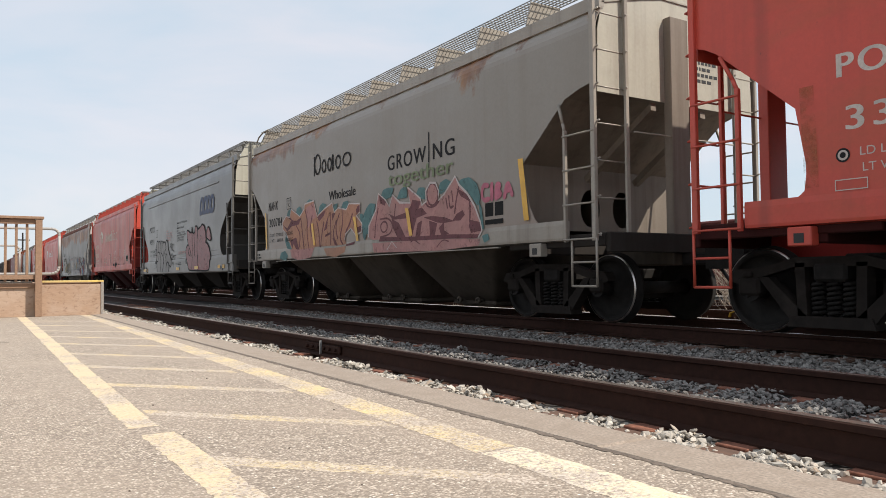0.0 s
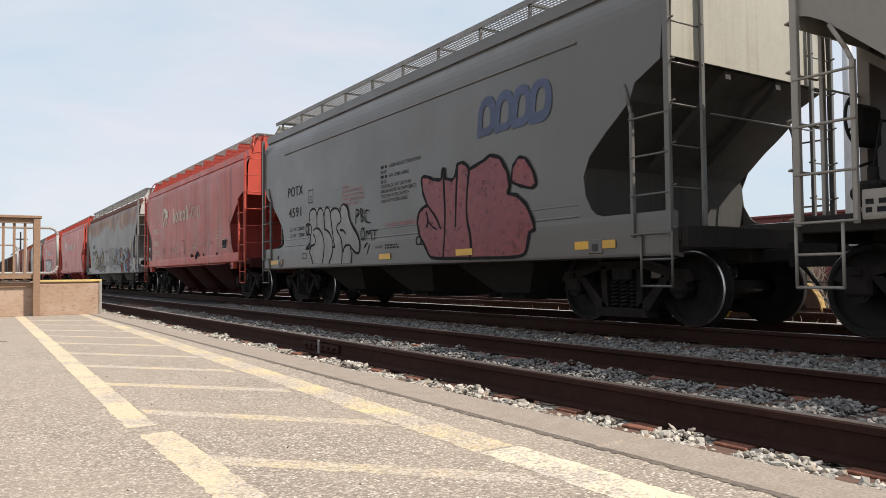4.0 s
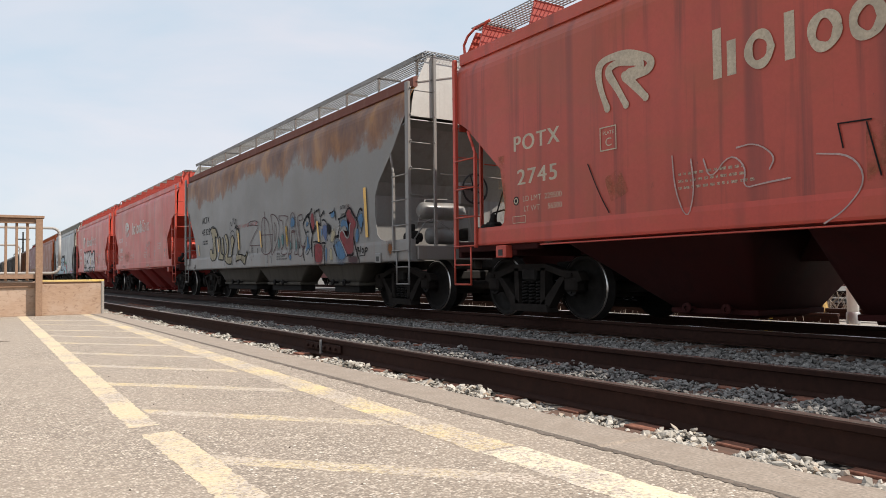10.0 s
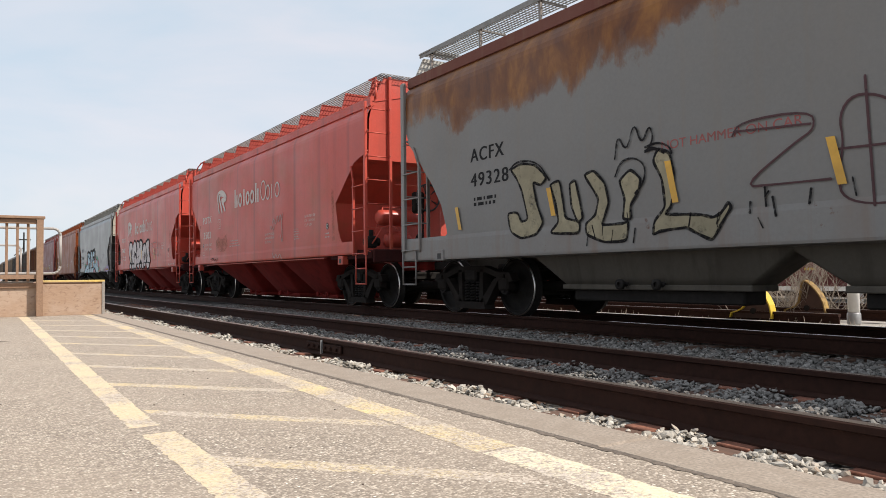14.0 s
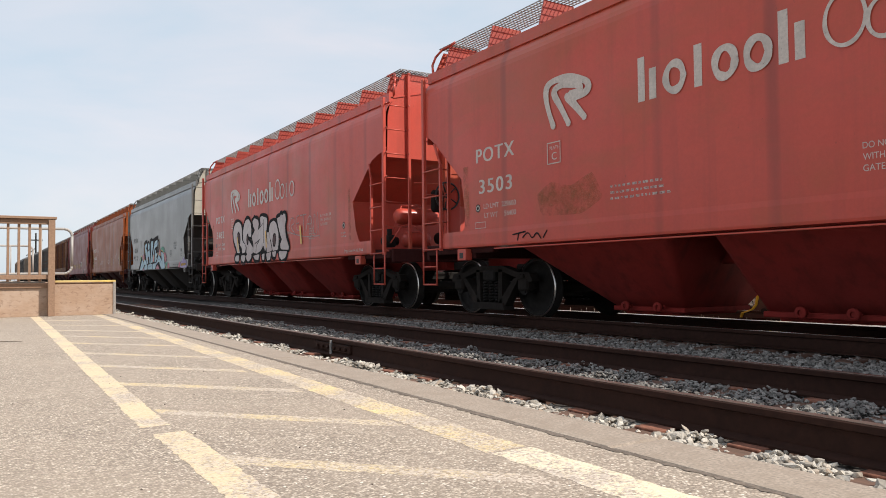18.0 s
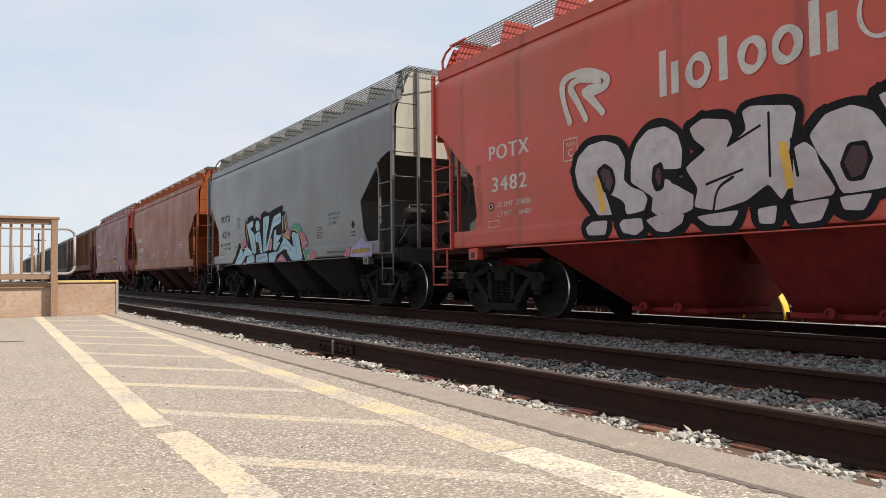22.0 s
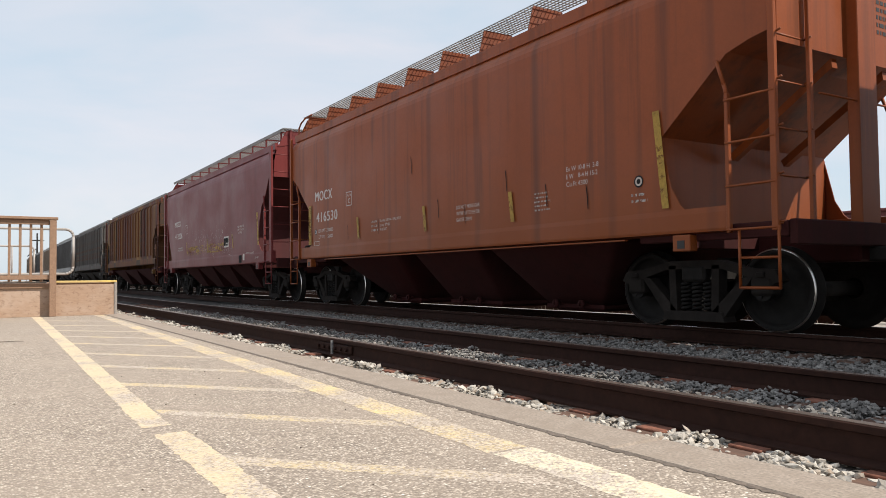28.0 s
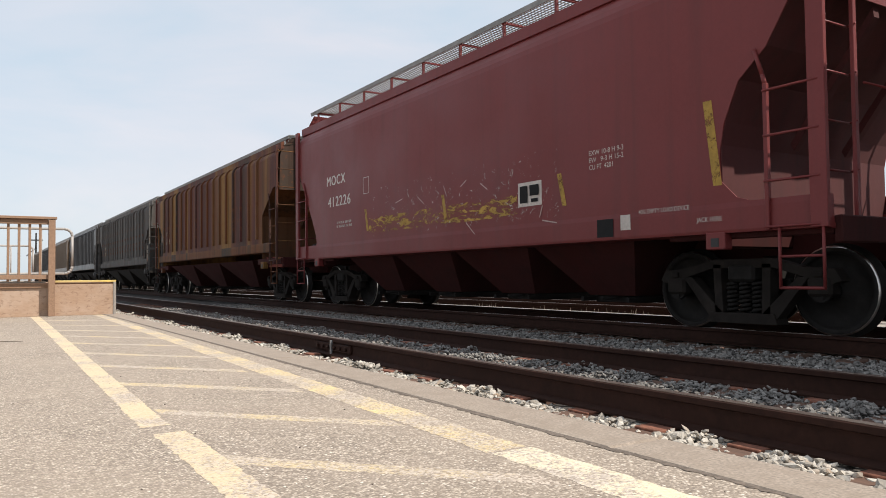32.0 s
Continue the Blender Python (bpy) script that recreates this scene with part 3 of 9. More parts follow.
# ---- boarding ramp ----
ramp_thing = thing("boarding_ramp", "brown wooden boarding ramp with plywood sides and yellow edge", "ramp", at=(-15.75, 0, 0))
part("side_board", Shape().box(-0.02, 0.0, 1.25, 2.30, PLAT, 0.56, 0.004), PLY, ramp_thing)
part("side_board", Shape().box(-0.08, -0.06, -3.2, 1.24, PLAT, 0.56, 0.004), PLY, ramp_thing)
part("end_board", Shape().box(-9.0, -0.025, 2.27, 2.295, PLAT, 0.56, 0.004), PLY, ramp_thing)
part("deck", Shape().box(-9.0, -0.022, -3.2, 2.265, 0.50, 0.59, 0.006), LUMBER, ramp_thing)
part("nosing", Shape().box(-0.10, 0.012, 1.25, 2.31, 0.595, 0.635, 0.006), NOSING, ramp_thing, "yellow painted nosing")
part("nosing", Shape().box(-0.16, -0.045, -3.2, 1.10, 0.595, 0.63, 0.006), GREYWOOD, ramp_thing, "weathered grey board")
part("edge_strip", Shape().box(-0.012, 0.016, 2.262, 2.312, PLAT, 0.60, 0.004), GREYWOOD, ramp_thing)

railing = thing("wooden_railing", "brown wooden railing with square pickets on the ramp", "railing", at=(-15.75, 0, 0))
part("post", Shape().box(0.02, 0.12, 1.13, 1.245, PLAT, 1.77, 0.006), LUMBER, railing)
part("top_rail", Shape().box(-0.02, 0.13, -3.4, 1.27, 1.775, 1.825, 0.006), LUMBER, railing)
part("upper_rail", Shape().box(0.035, 0.075, -3.4, 1.13, 1.68, 1.77, 0.005), LUMBER, railing)
part("lower_rail", Shape().box(0.035, 0.075, -3.4, 1.13, 0.66, 0.74, 0.005), LUMBER, railing)
picket = Shape().box(-0.005, 0.033, -0.022, 0.022, 0.62, 1.775, 0.004).mesh("picket")
for i in range(26):
    part("picket", picket, LUMBER, railing, at=(0.0, 1.0 - 0.172 * i, 0))

for name, x, y, zt, zb in (("pipe_handrail", -16.6, 1.62, 1.66, 0.77), ("pipe_handrail", -24.2, 1.36, 1.62, 0.70)):
    hr = thing(name, "white painted steel pipe handrail on the ramp", "handrail", "pipe handrails of the ramp", at=(x, 0, 0))
    pts = [(0, -3.0, zt), (0, y - 0.14, zt)] + [(0, y - 0.14 + 0.14 * math.sin(a), zt - 0.14 + 0.14 * math.cos(a)) for a in (0.4, 0.8, 1.2, 1.57)]
    pts += [(0, y, zb + 0.14)] + [(0, y - 0.14 + 0.14 * math.cos(a), zb + 0.14 - 0.14 * math.sin(a)) for a in (0.4, 0.8, 1.2, 1.57)] + [(0, -3.0, zb)]
    part("rail_loop", Shape().pipe(pts, 0.026, 8), HANDRAIL, hr)
    for k in range(3):
        part("upright", Shape().rod((0, y - 0.55 - 1.1 * k, 0.58), (0, y - 0.55 - 1.1 * k, zt), 0.02, 8), HANDRAIL, hr)

# a joint in the near rail, and a paint can lid left on the kerb line
joint = Shape().box(-0.45, 0.45, -0.03, 0.0, -0.135, -0.055, 0.008)
for x in (-0.36, -0.22, -0.08, 0.08, 0.22, 0.36):
    joint.rod((x, -0.055, -0.095), (x, -0.03, -0.095), 0.018, 6)
part("joint_bar", joint, RAIL, near_track, at=(-7.35, TRACKS[0] - 0.762, 0))
part("bond_wire", Shape().box(-0.012, 0.012, -0.05, -0.03, -0.17, -0.02), GALV, near_track, at=(-7.35, TRACKS[0] - 0.762, 0))

# ---- beyond the train ----
mast = thing("utility_pole", "distant dark utility pole with a crossarm", "utility pole", at=(-262.0, 15.5, -0.42))
part("shaft", Shape().turned([(0.0, 0.0), (0.34, 0.0), (0.22, 15.6), (0.0, 15.6)], "z", 10), DARK, mast)
part("crossarm", Shape().box(-0.15, 0.15, -1.9, 1.9, 13.2, 13.55), DARK, mast)
part("brace", Shape().rod((0, 0, 11.0), (0, -2.6, 8.4), 0.12, 6), DARK, mast)



def wheel_stop(x, y, edge, label):
    """A crescent-shaped wheel stop clamped on a rail's end."""
    t = thing("wheel_stop", label, "wheel stop", "wheel stops at the siding's end", at=(x, y, -0.12))
    outer = [(-0.42, 0.0), (-0.40, 0.07), (-0.30, 0.10), (-0.20, 0.14), (-0.13, 0.22), (-0.10, 0.34), (-0.08, 0.46), (-0.06, 0.58), (-0.03, 0.60)]
    back = [(0.04, 0.57), (0.14, 0.48), (0.24, 0.36), (0.31, 0.22), (0.34, 0.08), (0.34, 0.0)]
    part("web", Shape().prism(outer + back, "y", -0.02, 0.02), PLATE_DARK, t)
    part("tread_plate", Shape().sheet(outer, "y", -0.075, 0.075, 0.018), edge, t, "yellow painted tread")
    part("back_plate", Shape().sheet([(-0.03, 0.60)] + back, "y", -0.075, 0.075, 0.022), edge, t, "yellow painted back")
    part("bolt", Shape().rod((0.0, -0.05, 0.12), (0.0, 0.05, 0.12), 0.05, 12), DARK, t)
    return t


YELLOW_DULL = flat("rusting_yellow_paint", (0.30, 0.19, 0.055), 0.8, vary=0.5, scale=14, dirt=(0.12, 0.06, 0.035))
wheel_stop(-7.75, SIDING - 0.753, YELLOW, "rusty wheel stop with bright yellow edges on a rail end")
wheel_stop(-7.72, SIDING + 0.753, YELLOW_DULL, "rusty wheel stop with worn dull yellow edges beside a bare shrub")

post = thing("marker_post", "short white round marker post with a black square", "post", at=(-6.3, 11.6, -0.25))
part("shaft", Shape().turned([(0.0, 0.0), (0.085, 0.0), (0.085, 1.02), (0.06, 1.08), (0.0, 1.10)], "z", 16), WHITE, post)
part("collar", Shape().turned([(0.095, 0.08), (0.1, 0.10), (0.1, 0.24), (0.09, 0.26)], "z", 16), GALV, post)
part("plate", Shape().box(0.01, 0.10, -0.092, -0.083, 0.66, 0.77), BLACK, post, "black square")

shrub = thing("shrub", "leafless pale brown shrub among the sidings", "shrub", at=(-8.45, 13.15, -0.42))
rnd = random.Random(11)
stems = Shape()
twigs = Shape()
for i in range(95):
    a = rnd.uniform(0, 6.28)
    bx, by = rnd.uniform(-1.25, 1.15), rnd.uniform(-0.55, 0.5)
    p = Vector((bx, by, 0.0))
    d = Vector((0.35 * math.cos(a) + bx * 0.18, 0.35 * math.sin(a), 1.0)).normalized()
    r = rnd.uniform(0.008, 0.014)
    for j in range(5):
        q = p + d * rnd.uniform(0.2, 0.36)
        stems.rod(p, q, r, 5, r * 0.8, caps=False)
        for k in range(3):
            b = rnd.uniform(0, 6.28)
            e = (d * 0.6 + Vector((math.cos(b), math.sin(b), rnd.uniform(-0.1, 0.6))) * 0.7).normalized()
            m = p.lerp(q, rnd.random())
            n = m + e * rnd.uniform(0.15, 0.4)
            twigs.rod(m, n, r * 0.5, 4, r * 0.25, caps=False)
        p, r = q, r * 0.8
        d = (d + Vector((rnd.uniform(-0.4, 0.4), rnd.uniform(-0.4, 0.4), rnd.uniform(-0.25, 0.15)))).normalized()
part("branch_mass", stems, TWIG, shrub)
part("twig_mass", twigs, TWIG, shrub)

weeds = Shape()
for i in range(420):
    x, y = rnd.uniform(-16, -4), rnd.choice((9.02, 9.1, 9.25, 9.6, 10.4)) + rnd.uniform(0, 0.15)
    h = rnd.uniform(0.04, 0.16)
    weeds.rod((x, y, -0.2), (x + rnd.uniform(-0.08, 0.08), y + rnd.uniform(-0.04, 0.04), -0.16 + h), 0.006, 3, 0.002, caps=False)
tagged(part("dry_grass", weeds, TWIG, label="sparse dry grass stalks beside the far rail", kind="stuff"), category="grass")

pole = thing("steel_pole", "tall grey-white steel pole in the yard", "pole", at=(-11.84, 22.0, -0.42))
part("shaft", Shape().turned([(0.0, 0.0), (0.17, 0.0), (0.11, 11.0), (0.0, 11.0)], "z", 16), POLE, pole)
part("base_plate", Shape().box(-0.25, 0.25, -0.25, 0.25, 0.0, 0.04, 0.01), GALV, pole)

stand = thing("switch_stand", "short white switch stand between the yard tracks", "switch stand", at=(-16.3, 16.0, -0.42))
part("shaft", Shape().rod((0, 0, 0), (0, 0, 1.22), 0.055, 10), WHITE, stand)
for x in (-0.16, 0.16):
    part("marker_plate", Shape().box(x - 0.08, x + 0.08, -0.05, 0.05, 0.62, 0.78, 0.01).box(x - 0.07, x + 0.07, -0.04, 0.04, 0.9, 1.2, 0.01), WHITE, stand)

# parked low cars on the far track
def gondola(x, y, label):
    g = thing("gondola_car", label, "gondola car", "parked cars on the far track", at=(x, y, -0.1))
    half, top = 8.0, 2.75
    for d in (-1, 1):
        side = part("side_panel", kept(("gondola_side", d), lambda: Shape().box(-half, half, 1.46 * d, 1.49 * d, 1.05, top)), GONDOLA, g)
        rm = kept(("gondola_rib", d), lambda: Shape().box(-0.06, 0.06, 1.49 * d, 1.57 * d, 1.0, top - 0.08, 0.012))
        for i in range(13):
            part("rib", rm, GONDOLA, side, at=(-half + 0.12 + i * (2 * half - 0.24) / 12, 0, 0))
        part("top_chord", kept(("gondola_chord", d), lambda: Shape().box(-half, half, 1.42 * d, 1.60 * d, top, top + 0.1, 0.02)), GONDOLA, g)
        part("side_sill", kept(("gondola_sill", d), lambda: Shape().box(-half, half, 1.40 * d, 1.60 * d, 0.62, 1.04, 0.015)), GONDOLA, g)
        for i in range(7):
            part("reflector", kept(("gondola_mark", d), lambda: Shape().box(-0.22, 0.22, 1.601 * d, 1.606 * d, 0.80, 0.89)), YELLOW, g, at=(-6.9 + 2.3 * i, 0, 0))
    for e in (-1, 1):
        part("end_panel", kept(("gondola_end", e), lambda: Shape().box(e * (half - 0.03), e * half, -1.45, 1.45, 1.05, top)), GONDOLA, g)
        tr = part("truck", kept("gondola_truck", lambda: Shape().box(-0.17, 0.17, -1.1, 1.1, 0.5, 0.78, 0.03)), DARK, g, at=(e * (half - 1.6), 0, 0))
        for d in (-1, 1):
            part("side_frame", kept(("side_frame", d), lambda: side_frame_shape(d)), DUST, tr)
        for a in (-0.889, 0.889):
            part("wheelset", kept("wheelset", wheelset_shape), [DARK, TREAD], tr, at=(a, 0, WHEEL_R))
    part("belly", kept("gondola_belly", lambda: Shape().prism([(-half + 2.9, 0.64), (half - 2.9, 0.64), (half - 3.3, 0.22), (-half + 3.3, 0.22)], "y", -1.3, 1.3)), GONDOLA, g)
    part("floor", kept("gondola_floor", lambda: Shape().box(-half, half, -1.4, 1.4, 0.9, 1.03)), GONDOLA, g)
    return g

# ---- the train ----
WHEEL_R = 0.457
SPEEDS = ((0, 3.96), (6, 3.91), (10, 3.84), (14, 3.79), (18, 3.775), (24, 3.745), (32, 3.77))   # metres a second


def travel(t):
    """Metres that the train has rolled by t seconds."""
    total = 0.0
    for (a, v), (b, w) in zip(SPEEDS, SPEEDS[1:]):
        if t > a:
            e = min(t, b)
            k = v + (w - v) * (e - a) / (b - a)
            total += (v + k) / 2 * (e - a)
    return total


ROLL_TIMES = list(range(0, 33))
SPIN_TIMES = [i * 0.16 for i in range(200)] + [32.0]
TRAIN, AXLES = [], []


def wheelset_shape():
    s = Shape()
    for d in (-1, 1):
        prof = [(0.085, 0.86 * d), (0.085, 0.83 * d), (0.15, 0.815 * d), (0.17, 0.79 * d), (0.36, 0.755 * d), (0.385, 0.81 * d), (0.385, 0.825 * d),
                (0.440, 0.825 * d), (0.457, 0.810 * d), (0.459, 0.73 * d), (0.485, 0.715 * d), (0.485, 0.69 * d), (0.38, 0.68 * d),
                (0.36, 0.72 * d), (0.17, 0.71 * d), (0.12, 0.68 * d)]
        n = 40
        s.turned(prof, "y", n)
        k = len(s.f) - (len(prof) - 1) * n
        for j in range(7 * n, 8 * n):
            s.m[k + j] = 1
        s.rod((0, 0.83 * d, 0), (0, 1.02 * d, 0), 0.09, 16)
        s.rod((0, 1.02 * d, 0), (0, 1.06 * d, 0), 0.115, 16)
        for i in range(3):
            a = i * 2.094
            s.rod((0.07 * math.cos(a), 1.06 * d, 0.07 * math.sin(a)), (0.07 * math.cos(a), 1.08 * d, 0.07 * math.sin(a)), 0.018, 6)
    s.rod((0, -0.7, 0), (0, 0.7, 0), 0.085, 16)
    return s


def side_frame_shape(d):
    """A cast truck side with its two windows and its spring opening."""
    s = Shape()
    y0, y1 = 0.93 * d, 1.08 * d
    s.prism([(-1.12, 0.56), (-1.05, 0.68), (-0.72, 0.70), (-0.35, 0.80), (0.35, 0.80), (0.72, 0.70), (1.05, 0.68), (1.12, 0.56),
             (1.0, 0.52), (0.74, 0.60), (0.38, 0.70), (-0.38, 0.70), (-0.74, 0.60), (-1.0, 0.52)], "y", y0, y1)
    for e in (-1, 1):
        s.prism([(0.78 * e, 0.60), (0.66 * e, 0.60), (0.24 * e, 0.20), (0.30 * e, 0.12), (0.42 * e, 0.16)], "y", y0, y1)
        s.prism([(0.36 * e, 0.74), (0.26 * e, 0.74), (0.24 * e, 0.16), (0.34 * e, 0.16)], "y", y0, y1)
        s.box(0.89 * e - 0.13, 0.89 * e + 0.13, y0 - 0.01 * d, y1 + 0.02 * d, 0.40, 0.60, 0.03)
        s.box(0.89 * e - 0.05, 0.89 * e + 0.05, y1, y1 + 0.035 * d, 0.60, 0.66, 0.01)
    s.prism([(-0.44, 0.10), (0.44, 0.10), (0.40, 0.21), (-0.40, 0.21)], "y", y0 - 0.03 * d, y1 + 0.03 * d)
    return s


def spring_shape(d):
    s = Shape()
    pts = []
    for i in range(61):
        a = i * 0.75
        pts.append((0.055 * math.cos(a), 1.0 * d + 0.055 * math.sin(a), 0.21 + 0.34 * i / 60))
    for x in (-0.16, 0.0, 0.16):
        s.pipe([(p[0] + x, p[1], p[2]) for p in pts], 0.019, 5)
    return s


def add_truck(car, x):
    t = part("truck", kept("truck_bolster", lambda: Shape().box(-0.17, 0.17, -1.1, 1.1, 0.55, 0.74, 0.03).box(-0.3, 0.3, -0.3, 0.3, 0.72, 0.84, 0.03)
                           .box(-0.75, -0.65, -0.62, 0.62, 0.3, 0.42, 0.02).box(0.65, 0.75, -0.62, 0.62, 0.3, 0.42, 0.02)),
             DARK, car, "black grimy four-wheel truck", at=(x, 0, 0))
    for d in (-1, 1):
        part("side_frame", kept(("side_frame", d), lambda: side_frame_shape(d)), DUST, t)
        part("spring", kept(("spring", d), lambda: spring_shape(d)), DARK, t)
    for e in (-0.889, 0.889):
        w = part("wheelset", kept("wheelset", wheelset_shape), [DARK, TREAD], t, at=(e, 0, WHEEL_R))
        AXLES.append((w, Matrix.Translation((e, 0, WHEEL_R))))
        for d in (-1, 1):
            part("brake_shoe", kept(("brake_shoe", d, e > 0), lambda: Shape().box(-0.03, 0.03, -0.05, 0.05, -0.14, 0.14, 0.01)), DARK, t,
                 at=(e - math.copysign(0.50, e), 0.77 * d, 0.44))
    return t


def side_shape(levels, d):
    """One side of the body, level by level: (height, half length at either end, distance from the middle)."""
    s = Shape()
    v, f = [], []
    for z, a, y in levels:
        v += [(-a[1], y * d, z), (a[0], y * d, z), (a[0], (y - 0.014) * d, z), (-a[1], (y - 0.014) * d, z)]
    n = len(levels)
    for i in range(n - 1):
        for j in range(4):
            k = (j + 1) % 4
            f.append((4 * i + j, 4 * i + k, 4 * i + 4 + k, 4 * i + 4 + j))
    f += [(3, 2, 1, 0), (4 * n - 4, 4 * n - 3, 4 * n - 2, 4 * n - 1)]
    return s.add(v, f)


def rib_shape(levels, d, w, depth):
    """One upright stiffener on a side."""
    s = Shape()
    for (z0, _, y0), (z1, _, y1) in zip(levels, levels[1:]):
        v = []
        for z, y in ((z0, y0), (z1, y1)):
            v += [(-w, y * d, z), (-w * 0.7, (y + depth) * d, z), (w * 0.7, (y + depth) * d, z), (w, y * d, z)]
        s.add(v, [(0, 1, 5, 4), (1, 2, 6, 5), (2, 3, 7, 6), (0, 3, 2, 1), (4, 5, 6, 7)])
    return s


def grating_shape(x0, x1, y0, y1, z, step):
    s = Shape()
    n = max(2, round((y1 - y0) / 0.07))
    for i in range(n + 1):
        y = y0 + (y1 - y0) * i / n
        s.box(x0, x1, y - 0.0035, y + 0.0035, z - 0.016, z)
    m = round((x1 - x0) / step)
    for i in range(m + 1):
        x = x0 + (x1 - x0) * i / m
        s.box(x - 0.005, x + 0.005, y0, y1, z - 0.014, z - 0.003)
    return s


def ladder_frame(x0, x1, y, z0, z1, d, wide):
    """A corner post and a thinner stile that bends over to the opening's edge."""
    s = Shape()
    e = 1 if x0 > 0 else -1
    s.box(x0 - wide, x0 + wide, y - 0.012 * d, y + 0.045 * d, z0, z1, 0.006)
    s.box(x1 - 0.022, x1 + 0.022, y - 0.012 * d, y + 0.04 * d, z0, 2.5, 0.006)
    b = -0.12 if e > 0 else -0.2
    s.pipe([(x1, y + 0.014 * d, 2.48), (x1 + 0.25 * b, y + 0.014 * d, 2.6), (x1 + b, y + 0.006 * d, 2.86)], 0.022, 6)
    return s


def brake_rim_shape():
    """The round rim, with a softly square section."""
    R, r = 0.27, 0.018
    return Shape().turned([(R + r * math.cos(a * 0.7854), r * math.sin(a * 0.7854)) for a in range(9)], "x", 28)


def add_brake_wheel(car, at):
    wheel = part("brake_wheel", kept("brake_wheel", brake_rim_shape), BLACK, car, at=at)
    spoke = kept("spoke", lambda: Shape().rod((-0.03, 0, 0.03), (0, 0, 0.26), 0.014, 6))
    for i in range(5):
        part("spoke", spoke, BLACK, wheel, at=pose(0, 0, 0, 72 * i + 23, 0, 0))
    part("hub", kept("hub", lambda: Shape().rod((-0.06, 0, 0), (0.02, 0, 0), 0.05, 12)), BLACK, wheel)


class Kind:
    """The measures of one kind of hopper car."""

    def __init__(self, length, opening, top=4.0, half=1.60, eave=1.46, sill=(1.07, 1.34), hoppers=4, board=4.62, ribs=0, boards="edge", rail=False,
                 reach=0.73, trucks=(2.0, 2.0), bays=(), wall=2.92, post=0.035, sill_end=1.32):
        self.bays, self.wall, self.post, self.sill_end = bays, wall, post, sill_end
        self.length, self.h = length, length / 2
        self.opening, self.top, self.half, self.eave, self.sill = opening, top, half, eave, sill
        self.hoppers, self.board, self.ribs, self.boards, self.rail, self.reach, self.trucks = hoppers, board, ribs, boards, rail, reach, trucks

    def levels(self):
        out = [(z, (self.h - e, self.h - g), self.half) for z, e, g in self.opening]
        z1, e1, g1 = self.opening[-1]
        for i in (1, 2, 3, 4):
            k = i / 4
            out.append((z1 + (self.top - z1) * k, (self.h - e1, self.h - g1), self.half - (self.half - self.eave) * k ** 1.8))
        return out


HEX = ((1.33, 1.84, 1.86), (1.40, 1.92, 1.95), (1.6, 2.04, 1.98), (2.18, 2.18, 1.88), (2.75, 1.50, 1.22), (2.92, 1.29, 1.02), (3.0, 1.02, 0.88),
       (3.05, 0.73, 0.73), (3.72, 0.72, 0.72))


TANK = [(0.0, -0.50), (0.10, -0.49), (0.15, -0.44), (0.165, -0.38), (0.165, 0.38), (0.15, 0.44), (0.10, 0.49), (0.0, 0.50)]


